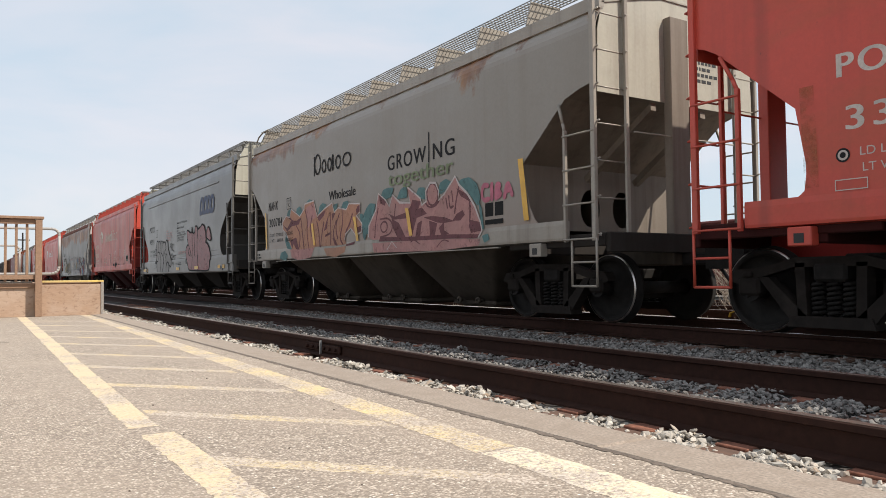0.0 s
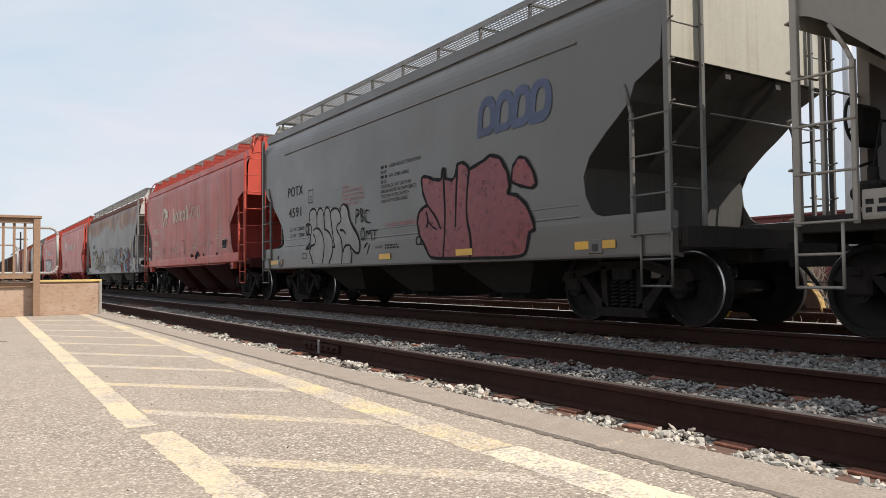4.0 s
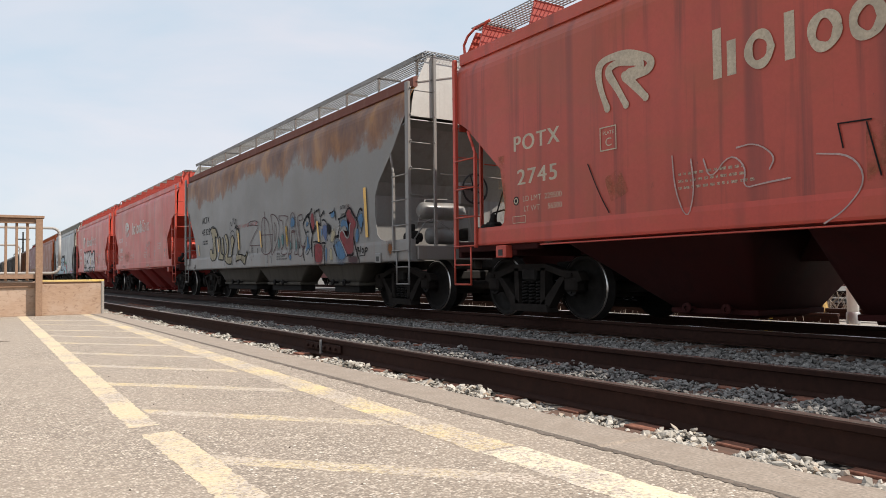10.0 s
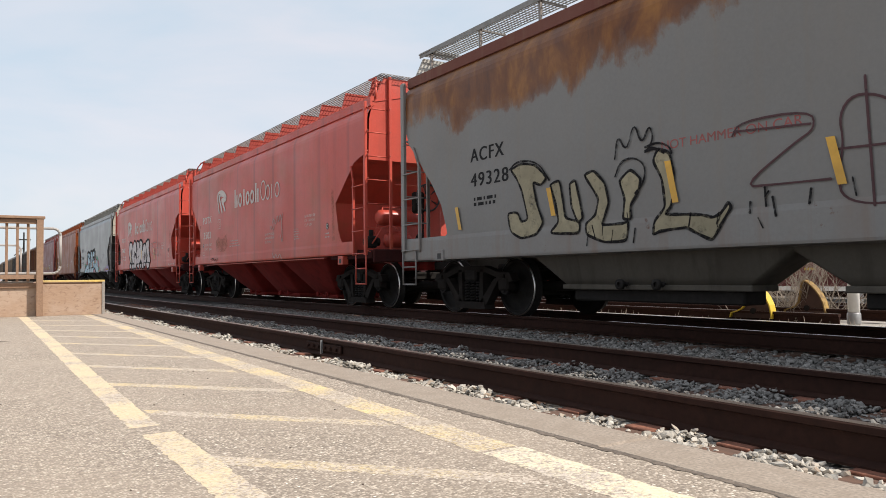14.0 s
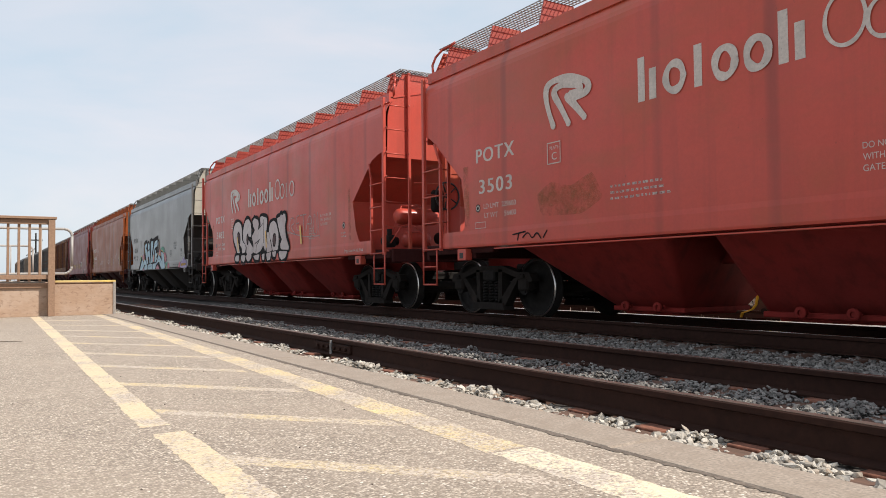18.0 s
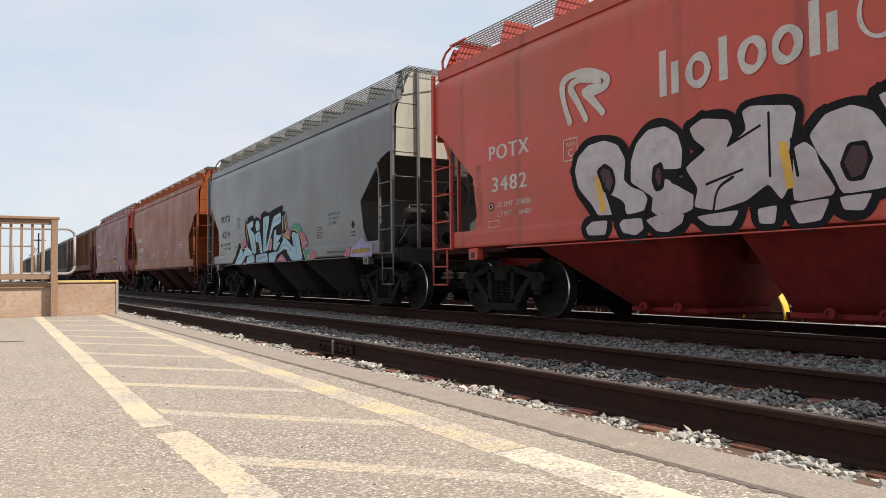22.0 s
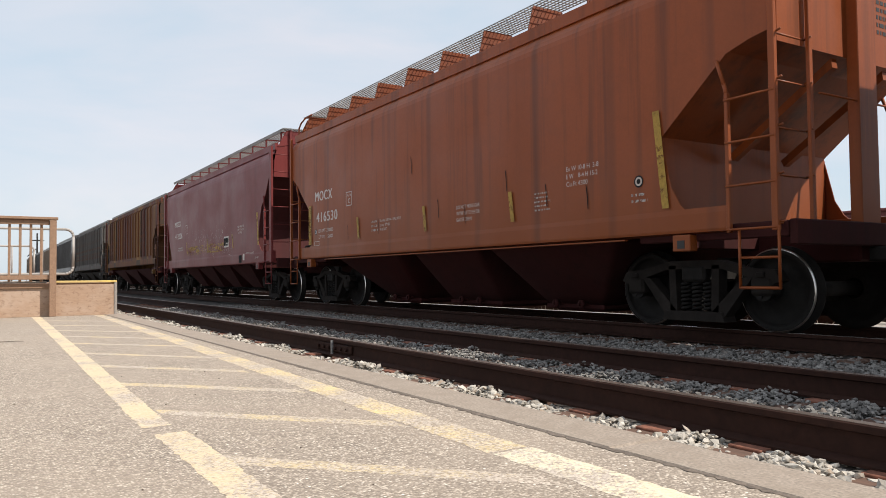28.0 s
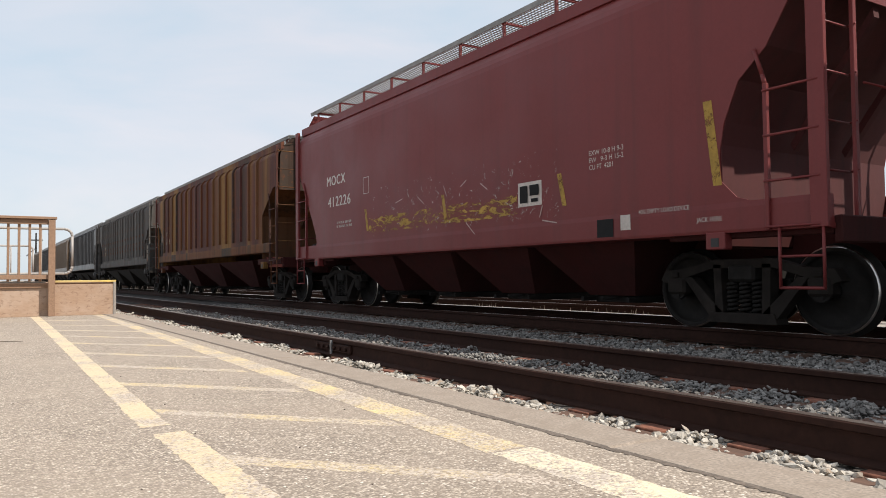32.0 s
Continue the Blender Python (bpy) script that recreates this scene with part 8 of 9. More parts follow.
stroke(CAR[4], [(-1.01, 2.07), (-0.20, 2.01)], 0.022, SPRAY_MAROON)
stroke(CAR[4], [(-1.22, 1.19), (-1.23, 1.12)], 0.013, SPRAY_SCUFF)
stroke(CAR[4], [(0.17, 1.47), (0.20, 1.31)], 0.016, SPRAY_SCUFF)
stroke(CAR[4], [(1.31, 1.25), (1.28, 1.19)], 0.016, SPRAY_SCUFF)
stroke(CAR[4], [(4.59, 1.44), (4.62, 1.27)], 0.015, SPRAY_SCUFF)
stroke(CAR[4], [(-0.60, 1.37), (-0.57, 1.19)], 0.028, SPRAY_SCUFF)
stroke(CAR[4], [(-2.47, 1.36), (-2.45, 1.24)], 0.015, SPRAY_SCUFF)
stroke(CAR[4], [(0.78, 1.18), (0.82, 1.00)], 0.022, SPRAY_SCUFF)
stroke(CAR[4], [(-0.68, 1.47), (-0.67, 1.29)], 0.027, SPRAY_SCUFF)
stroke(CAR[4], [(1.07, 1.29), (1.08, 1.19)], 0.015, SPRAY_SCUFF)
stroke(CAR[4], [(-0.64, 1.43), (-0.68, 1.39)], 0.023, SPRAY_SCUFF)
stroke(CAR[4], [(-0.84, 1.34), (-0.85, 1.24)], 0.030, SPRAY_SCUFF)
stroke(CAR[4], [(-1.56, 1.29), (-1.59, 1.15)], 0.017, SPRAY_SCUFF)
stroke(CAR[4], [(-0.21, 1.41), (-0.23, 1.28)], 0.028, SPRAY_SCUFF)
stroke(CAR[4], [(-2.35, 1.17), (-2.38, 1.01)], 0.023, SPRAY_SCUFF)
stroke(CAR[4], [(-1.21, 1.27), (-1.24, 1.15)], 0.013, SPRAY_SCUFF)
stroke(CAR[4], [(2.66, 1.46), (2.70, 1.31)], 0.029, SPRAY_SCUFF)
stroke(CAR[4], [(-3.05, 1.25), (-3.00, 1.09)], 0.019, SPRAY_SCUFF)
stroke(CAR[4], [(4.72, 1.37), (4.76, 1.28)], 0.015, SPRAY_SCUFF)
stroke(CAR[4], [(0.53, 1.20), (0.52, 1.00)], 0.018, SPRAY_SCUFF)
stroke(CAR[4], [(-3.12, 1.17), (-3.15, 1.00)], 0.019, SPRAY_SCUFF)
stroke(CAR[4], [(-0.76, 1.18), (-0.71, 1.08)], 0.016, SPRAY_SCUFF)
stroke(CAR[4], [(-2.70, 1.17), (-2.73, 1.02)], 0.015, SPRAY_SCUFF)
stroke(CAR[4], [(-2.86, 1.32), (-2.88, 1.12)], 0.014, SPRAY_SCUFF)
stroke(CAR[4], [(1.25, 1.42), (1.24, 1.22)], 0.021, SPRAY_SCUFF)
stroke(CAR[4], [(-1.17, 1.29), (-1.21, 1.19)], 0.016, SPRAY_SCUFF)
stroke(CAR[4], [(4.27, 1.44), (4.27, 1.40)], 0.017, SPRAY_SCUFF)
blob(CAR[1], [(-2.63, 2.22), (-2.60, 2.35), (-2.43, 2.40), (-2.24, 2.34), (-2.34, 2.17)], SPRAY_TEAL)
blob(CAR[1], [(-1.96, 2.00), (-1.88, 2.19), (-1.71, 2.25), (-1.51, 2.20), (-1.59, 2.09), (-1.80, 1.96)], SPRAY_TEAL)
blob(CAR[1], [(-1.20, 2.08), (-1.12, 2.17), (-0.94, 2.18), (-0.97, 2.01), (-1.13, 1.99)], SPRAY_TEAL)
blob(CAR[1], [(-0.79, 2.06), (-0.66, 2.18), (-0.46, 2.19), (-0.37, 2.09), (-0.54, 2.00)], SPRAY_TEAL)
blob(CAR[1], [(0.07, 1.87), (0.18, 1.88), (0.32, 1.78), (0.36, 1.61), (0.25, 1.51), (0.15, 1.65)], SPRAY_TEAL)
blob(CAR[1], [(0.20, 1.44), (0.24, 1.74), (0.35, 1.96), (0.51, 2.05), (0.68, 2.03), (0.60, 1.90), (0.45, 1.76), (0.36, 1.42), (0.28, 1.35)], SPRAY_TEAL)
blob(CAR[1], [(-3.85, 2.09), (-3.75, 2.24), (-3.54, 2.28), (-3.35, 2.16), (-3.43, 2.03)], SPRAY_TEAL)
blob(CAR[1], [(-3.28, 2.09), (-3.20, 2.24), (-3.01, 2.29), (-2.85, 2.16), (-2.99, 2.04)], SPRAY_TEAL)
blob(CAR[1], [(-3.96, 1.55), (-3.79, 1.71), (-3.50, 1.72), (-3.37, 1.44), (-3.51, 1.30), (-3.80, 1.33)], SPRAY_TEAL)
blob(CAR[1], [(-4.31, 1.11), (-4.22, 1.25), (-3.93, 1.29), (-3.75, 1.16), (-3.87, 1.04)], SPRAY_TEAL)
blob(CAR[1], [(-4.12, 1.98), (-3.87, 2.12), (-3.63, 2.07), (-3.54, 2.26), (-3.01, 2.05), (-2.75, 2.19), (-2.71, 2.31), (-2.19, 2.34), (-2.00, 1.98), (-1.63, 2.11), (-1.21, 2.21), (-1.11, 2.00), (-0.91, 2.08), (-0.53, 2.01), (-0.40, 2.12), (0.10, 2.08), (0.10, 1.91), (-0.07, 1.86), (0.18, 1.68), (0.16, 1.52), (-0.11, 1.47), (-0.32, 1.62), (-0.56, 1.52), (-0.60, 1.41), (-0.54, 1.31), (-1.04, 1.30), (-2.08, 1.32), (-2.65, 1.25), (-3.48, 1.30), (-3.68, 1.50), (-3.85, 1.70), (-4.08, 1.80)], SPRAY_PEACH, soft=0.06)
blob(CAR[1], [(-2.63, 2.22), (-2.19, 2.30), (-2.05, 1.97), (-2.34, 1.91), (-2.52, 1.73), (-2.58, 1.94)], SPRAY_ROSE, soft=0.06)
blob(CAR[1], [(-3.62, 1.31), (-3.06, 1.29), (-2.17, 1.30), (-2.36, 1.09), (-3.07, 1.04), (-3.51, 1.11)], SPRAY_ROSE, soft=0.06)
blob(CAR[1], [(-1.66, 1.26), (-0.97, 1.26), (-0.56, 1.27), (-0.62, 1.15), (-1.04, 1.06), (-1.50, 1.10)], SPRAY_PEACH, soft=0.06)
blob(CAR[1], [(-4.10, 1.93), (-3.79, 1.74), (-3.52, 1.85), (-3.05, 1.87), (-2.99, 1.95), (-3.55, 1.99), (-3.79, 1.82)], SPRAY_MAUVE, soft=0.06)
blob(CAR[1], [(-0.26, 1.81), (-0.18, 1.64), (-0.09, 1.49), (0.15, 1.54), (0.15, 1.65), (-0.02, 1.62)], SPRAY_MAUVE, soft=0.06)
blob(CAR[1], [(-1.24, 1.98), (-1.20, 1.83), (-1.05, 1.98), (-1.14, 1.99)], SPRAY_MAUVE, soft=0.06)
blob(CAR[1], [(-0.09, 1.96), (-0.01, 2.04), (0.08, 2.06), (0.08, 1.94), (-0.04, 1.88)], SPRAY_MAUVE, soft=0.06)
blob(CAR[1], [(-2.00, 1.96), (-1.89, 1.86), (-1.62, 1.98), (-1.55, 2.09), (-1.65, 2.07)], SPRAY_MAUVE, soft=0.06)
blob(CAR[1], [(-1.65, 1.63), (-1.54, 1.81), (-1.41, 1.95), (-1.48, 1.68)], SPRAY_MAUVE, soft=0.06)
blob(CAR[1], [(-3.62, 1.52), (-3.22, 1.58), (-3.06, 1.29), (-3.23, 1.30), (-3.39, 1.43), (-3.48, 1.33)], SPRAY_MAUVE, soft=0.06)
blob(CAR[1], [(-1.12, 1.49), (-0.99, 1.31), (-1.09, 1.31), (-1.19, 1.46)], SPRAY_MAUVE, soft=0.06)
blob(CAR[1], [(-0.52, 1.31), (-0.12, 1.35), (-0.18, 1.29), (-0.56, 1.27)], SPRAY_MAUVE, soft=0.06)
stroke(CAR[1], [(-2.68, 2.17), (-2.54, 1.92), (-2.59, 1.66), (-2.46, 1.26)], 0.045, SPRAY_MAUVE)
stroke(CAR[1], [(-2.28, 2.01), (-2.39, 1.78), (-2.33, 1.57)], 0.045, SPRAY_MAUVE)
stroke(CAR[1], [(-1.64, 1.83), (-1.77, 1.52), (-1.82, 1.31)], 0.045, SPRAY_MAUVE)
stroke(CAR[1], [(-1.32, 2.00), (-1.28, 1.72), (-1.29, 1.34)], 0.045, SPRAY_MAUVE)
stroke(CAR[1], [(-1.01, 1.82), (-1.17, 1.59), (-1.13, 1.46), (-0.98, 1.31)], 0.045, SPRAY_MAUVE)
stroke(CAR[1], [(-0.86, 1.95), (-1.05, 1.70), (-0.95, 1.45)], 0.045, SPRAY_MAUVE)
stroke(CAR[1], [(-0.68, 2.00), (-0.70, 1.71), (-0.85, 1.45), (-0.70, 1.32)], 0.045, SPRAY_MAUVE)
stroke(CAR[1], [(-0.25, 1.90), (-0.35, 1.72), (-0.55, 1.57), (-0.60, 1.41)], 0.045, SPRAY_MAUVE)
stroke(CAR[1], [(-2.94, 1.99), (-2.84, 1.65), (-2.75, 1.28)], 0.045, SPRAY_MAUVE)
stroke(CAR[1], [(-3.21, 1.84), (-2.95, 1.63), (-3.06, 1.30)], 0.045, SPRAY_MAUVE)
stroke(CAR[1], [(-2.02, 1.87), (-1.90, 1.63), (-1.86, 1.32)], 0.045, SPRAY_MAUVE)
stroke(CAR[1], [(-3.72, 2.09), (-3.32, 1.92), (-2.94, 1.99)], 0.045, SPRAY_MAUVE)
stroke(CAR[1], [(-1.57, 1.53), (-1.33, 1.57)], 0.045, SPRAY_MAUVE)
stroke(CAR[1], [(-4.12, 1.98), (-3.87, 2.12), (-3.63, 2.07), (-3.54, 2.26), (-3.01, 2.05), (-2.75, 2.19), (-2.71, 2.31), (-2.19, 2.34), (-2.00, 1.98), (-1.63, 2.11), (-1.21, 2.21), (-1.11, 2.00), (-0.91, 2.08), (-0.53, 2.01), (-0.40, 2.12), (0.10, 2.08), (0.10, 1.91), (-0.07, 1.86), (0.18, 1.68), (0.16, 1.52), (-0.11, 1.47)], 0.03, SPRAY_HALO, rounds=0)
stroke(CAR[1], [(-0.11, 1.47), (-0.32, 1.62), (-0.56, 1.52), (-0.60, 1.41)], 0.03, SPRAY_HALO, rounds=0)
stroke(CAR[1], [(-3.68, 1.50), (-3.85, 1.70), (-4.08, 1.80), (-4.12, 1.98)], 0.03, SPRAY_HALO, rounds=0)
blob(CAR[1], [(0.19, 1.63), (0.24, 1.85), (0.46, 2.03), (0.76, 2.02), (0.65, 1.77), (0.42, 1.44)], SPRAY_TEAL)
blob(CAR[1], [(0.96, 2.13), (1.05, 2.25), (1.25, 2.27), (1.46, 2.25), (1.37, 2.09), (1.15, 2.06)], SPRAY_TEAL)
blob(CAR[1], [(1.57, 2.03), (1.70, 2.19), (1.92, 2.25), (1.94, 2.02)], SPRAY_TEAL)
blob(CAR[1], [(2.23, 2.04), (2.34, 2.16), (2.54, 2.14), (2.55, 1.93), (2.39, 1.97)], SPRAY_TEAL)
blob(CAR[1], [(2.95, 2.03), (3.02, 2.17), (3.19, 2.21), (3.36, 2.14), (3.19, 2.02), (3.04, 1.97)], SPRAY_TEAL)
blob(CAR[1], [(3.50, 2.11), (3.65, 2.16), (3.85, 2.16), (4.05, 2.04), (4.14, 1.83), (4.07, 1.69), (3.88, 1.87), (3.65, 1.99)], SPRAY_TEAL)
blob(CAR[1], [(4.08, 1.78), (4.17, 1.65), (4.22, 1.32), (4.15, 1.37)], SPRAY_TEAL)
blob(CAR[1], [(4.16, 1.24), (4.31, 1.27), (4.36, 1.18), (4.22, 1.13)], SPRAY_TEAL)
blob(CAR[1], [(0.45, 1.41), (0.48, 1.62), (0.76, 1.89), (0.87, 2.20), (1.17, 2.04), (1.29, 1.92), (1.42, 2.12), (1.68, 1.96), (2.05, 1.92), (1.95, 2.21), (2.39, 1.97), (2.44, 1.85), (2.58, 1.90), (2.57, 2.08), (2.71, 2.20), (2.88, 2.18), (2.97, 2.04), (2.96, 1.88), (3.14, 1.97), (3.46, 2.22), (3.57, 2.07), (3.80, 1.91), (3.99, 1.70), (4.13, 1.45), (4.17, 1.32), (4.08, 1.23), (3.71, 1.22), (3.21, 1.27), (2.57, 1.30), (2.06, 1.29), (1.25, 1.33), (0.61, 1.34)], SPRAY_ROSE, soft=0.06)
blob(CAR[1], [(0.61, 1.28), (2.06, 1.26), (3.47, 1.23), (4.12, 1.20), (4.08, 1.10), (3.03, 1.06), (1.61, 1.08), (0.67, 1.10)], SPRAY_ROSE, soft=0.06)
blob(CAR[1], [(1.27, 1.79), (1.50, 1.72), (1.91, 1.77), (2.07, 1.87), (2.12, 1.97), (2.41, 1.92), (2.30, 1.76), (1.90, 1.66), (1.41, 1.67)], SPRAY_MAUVE, soft=0.06)
blob(CAR[1], [(3.37, 1.52), (3.49, 1.62), (3.66, 1.67), (3.72, 1.59), (3.59, 1.51)], SPRAY_MAUVE, soft=0.06)
blob(CAR[1], [(3.49, 2.03), (3.77, 1.91), (3.91, 1.76), (3.61, 1.89)], SPRAY_MAUVE, soft=0.06)
blob(CAR[1], [(3.87, 1.50), (4.13, 1.45), (4.17, 1.32), (3.88, 1.30), (3.82, 1.41)], SPRAY_MAUVE, soft=0.06)
blob(CAR[1], [(1.96, 1.75), (2.44, 1.81), (2.60, 1.69), (2.26, 1.64), (2.17, 1.47), (2.08, 1.30), (2.00, 1.49)], SPRAY_MAUVE, soft=0.06)
blob(CAR[1], [(2.48, 1.64), (2.79, 1.64), (3.15, 1.59), (3.44, 1.51), (3.13, 1.50), (2.92, 1.52)], SPRAY_MAUVE, soft=0.06)
blob(CAR[1], [(2.29, 1.55), (2.44, 1.59), (2.37, 1.31), (2.21, 1.31)], SPRAY_MAUVE, soft=0.06)
blob(CAR[1], [(3.13, 1.53), (2.97, 1.43), (3.04, 1.30), (3.28, 1.32), (3.13, 1.38)], SPRAY_MAUVE, soft=0.06)
blob(CAR[1], [(0.94, 1.38), (2.06, 1.33), (3.26, 1.31), (4.09, 1.27), (4.04, 1.21), (3.30, 1.24), (2.06, 1.26), (0.87, 1.30)], SPRAY_MAUVE, soft=0.06)
blob(CAR[1], [(1.38, 1.69), (1.64, 1.60), (1.89, 1.32), (1.61, 1.32), (1.44, 1.50)], SPRAY_MAUVE, soft=0.06)
blob(CAR[1], [(0.89, 2.19), (1.17, 2.02), (1.12, 1.95), (0.93, 2.01)], SPRAY_MAUVE, soft=0.06)
blob(CAR[1], [(2.67, 1.57), (2.92, 1.51), (2.84, 1.31), (2.69, 1.31)], SPRAY_MAUVE, soft=0.06)
blob(CAR[1], [(2.96, 1.98), (2.93, 1.89), (2.86, 1.83), (2.77, 1.81), (2.68, 1.85), (2.62, 1.93), (2.60, 2.02), (2.62, 2.11), (2.69, 2.17), (2.78, 2.19), (2.87, 2.15), (2.93, 2.07)], SPRAY_ROSE, SPRAY_MAUVE, 0.04, soft=0.06)
stroke(CAR[1], [(0.86, 1.92), (0.75, 1.64), (0.72, 1.38)], 0.035, SPRAY_MAUVE)
stroke(CAR[1], [(0.96, 1.60), (1.06, 1.67), (1.21, 1.63), (1.21, 1.50), (1.06, 1.45), (0.96, 1.52), (0.96, 1.60)], 0.035, SPRAY_MAUVE)
stroke(CAR[1], [(0.95, 1.71), (1.26, 1.72), (1.43, 1.58), (1.33, 1.41), (0.94, 1.38)], 0.035, SPRAY_MAUVE)
stroke(CAR[1], [(3.27, 1.92), (3.30, 1.72), (3.40, 1.75)], 0.035, SPRAY_MAUVE)
stroke(CAR[1], [(3.36, 1.99), (3.39, 1.83)], 0.035, SPRAY_MAUVE)
stroke(CAR[1], [(3.19, 1.89), (3.23, 1.74)], 0.035, SPRAY_MAUVE)
stroke(CAR[1], [(3.84, 1.88), (3.87, 1.66), (3.85, 1.47)], 0.035, SPRAY_MAUVE)
stroke(CAR[1], [(1.53, 1.94), (1.48, 1.73)], 0.035, SPRAY_MAUVE)
stroke(CAR[1], [(2.54, 1.89), (2.66, 1.79), (2.85, 1.79), (2.98, 1.87)], 0.035, SPRAY_MAUVE)
stroke(CAR[1], [(3.57, 2.06), (3.48, 1.83), (3.44, 1.64)], 0.035, SPRAY_MAUVE)
stroke(CAR[1], [(0.45, 1.41), (0.48, 1.62), (0.76, 1.89), (0.87, 2.20), (1.17, 2.04), (1.29, 1.92), (1.42, 2.12), (1.68, 1.96), (2.05, 1.92), (1.95, 2.21), (2.39, 1.97), (2.44, 1.85), (2.58, 1.90), (2.57, 2.08), (2.71, 2.20), (2.88, 2.18), (2.97, 2.04), (2.96, 1.88), (3.14, 1.97), (3.46, 2.22), (3.57, 2.07), (3.80, 1.91), (3.99, 1.70), (4.13, 1.45), (4.17, 1.32), (4.08, 1.23)], 0.035, SPRAY_HALO, rounds=0)
stroke(CAR[1], [(1.19, 1.13), (1.38, 1.28), (1.55, 1.16)], 0.02, SPRAY_HALO, rounds=0)
stroke(CAR[1], [(2.06, 1.24), (2.16, 1.28), (2.37, 1.19)], 0.02, SPRAY_MAUVE)
stroke(CAR[1], [(2.90, 1.12), (3.08, 1.24), (3.25, 1.20)], 0.02, SPRAY_MAUVE)
stroke(CAR[6], [(-3.15, 1.99), (-3.08, 2.16), (-2.89, 2.28), (-2.61, 2.3), (-2.38, 2.21), (-2.26, 2.02), (-2.29, 1.77), (-2.18, 1.68), (-1.98, 1.6), (-1.92, 1.51), (-1.98, 1.38), (-2.25, 1.35), (-2.31, 1.5), (-2.53, 1.58), (-2.47, 1.37), (-2.74, 1.38), (-2.84, 1.52), (-3.09, 1.76), (-3.15, 1.99), (-3.08, 2.16)], 0.19, SPRAY_BLACK)
stroke(CAR[6], [(-2.18, 1.73), (-2.17, 1.98), (-2.08, 2.18), (-1.9, 2.31), (-1.65, 2.31), (-1.47, 2.19), (-1.41, 2.0), (-1.43, 1.8), (-1.67, 1.82), (-1.57, 1.65), (-1.27, 1.53), (-1.28, 1.34), (-1.42, 1.3), (-1.79, 1.31), (-1.87, 1.37), (-1.84, 1.52), (-2.01, 1.63), (-2.18, 1.73), (-2.17, 1.98)], 0.19, SPRAY_BLACK)
stroke(CAR[6], [(-2.96, 1.24), (-2.85, 1.31), (-2.57, 1.31), (-2.61, 1.13), (-2.92, 1.14), (-2.96, 1.24), (-2.85, 1.31)], 0.19, SPRAY_BLACK)
stroke(CAR[6], [(-2.38, 1.25), (-2.32, 1.3), (-2.02, 1.3), (-1.99, 1.17), (-2.11, 1.1), (-2.32, 1.14), (-2.38, 1.25), (-2.32, 1.3)], 0.19, SPRAY_BLACK)
stroke(CAR[6], [(-1.96, 1.27), (-1.74, 1.32), (-1.4, 1.3), (-1.43, 1.2), (-1.63, 1.11), (-1.8, 1.13), (-1.96, 1.27), (-1.74, 1.32)], 0.19, SPRAY_BLACK)
stroke(CAR[6], [(-1.31, 2.22), (-1.14, 2.3), (-0.81, 2.23), (-0.76, 2.1), (-0.85, 1.93), (-0.6, 2.08), (-0.65, 2.28), (-0.55, 2.32), (-0.11, 2.24), (-0.06, 2.16), (-0.15, 1.78), (-0.13, 1.5), (-0.23, 1.34), (-0.37, 1.52), (-0.62, 1.37), (-0.99, 1.3), (-1.27, 1.36), (-1.21, 1.56), (-1.38, 1.8), (-1.09, 1.96), (-1.25, 2.09), (-1.31, 2.22), (-1.14, 2.3)], 0.19, SPRAY_BLACK)
stroke(CAR[6], [(-0.1, 1.83), (0.02, 1.87), (0.12, 1.78), (0.16, 1.64), (0.3, 1.4), (0.27, 1.34), (-0.12, 1.31), (-0.1, 1.83), (0.02, 1.87)], 0.19, SPRAY_BLACK)
stroke(CAR[6], [(0.06, 1.92), (0.22, 2.09), (0.46, 2.13), (0.65, 2.04), (0.8, 1.79), (0.82, 1.54), (0.75, 1.36), (0.36, 1.34), (0.26, 1.57), (0.14, 1.74), (0.06, 1.92), (0.22, 2.09)], 0.19, SPRAY_BLACK)
stroke(CAR[6], [(0.69, 2.17), (0.91, 2.19), (0.98, 2.25), (1.13, 2.21), (1.2, 2.26), (1.31, 2.22), (1.35, 2.08), (1.27, 1.94), (1.35, 1.66), (1.55, 1.41), (1.53, 1.33), (0.96, 1.36), (0.94, 1.5), (1.06, 1.61), (0.96, 1.71), (0.84, 1.88), (0.69, 2.17), (0.91, 2.19)], 0.19, SPRAY_BLACK)
stroke(CAR[6], [(-1.25, 1.26), (-0.7, 1.29), (-0.8, 1.13), (-1.09, 1.15), (-1.25, 1.26), (-0.7, 1.29)], 0.19, SPRAY_BLACK)
stroke(CAR[6], [(-0.5, 1.28), (-0.28, 1.3), (-0.31, 1.12), (-0.48, 1.13), (-0.5, 1.28), (-0.28, 1.3)], 0.19, SPRAY_BLACK)
stroke(CAR[6], [(-0.16, 1.29), (0.25, 1.32), (0.16, 1.12), (-0.07, 1.1), (-0.16, 1.29), (0.25, 1.32)], 0.19, SPRAY_BLACK)
stroke(CAR[6], [(0.33, 1.32), (0.63, 1.33), (0.55, 1.18), (0.37, 1.2), (0.33, 1.32), (0.63, 1.33)], 0.19, SPRAY_BLACK)
stroke(CAR[6], [(0.82, 1.32), (1.44, 1.3), (1.3, 1.14), (1.03, 1.09), (0.87, 1.17), (0.82, 1.32), (1.44, 1.3)], 0.19, SPRAY_BLACK)
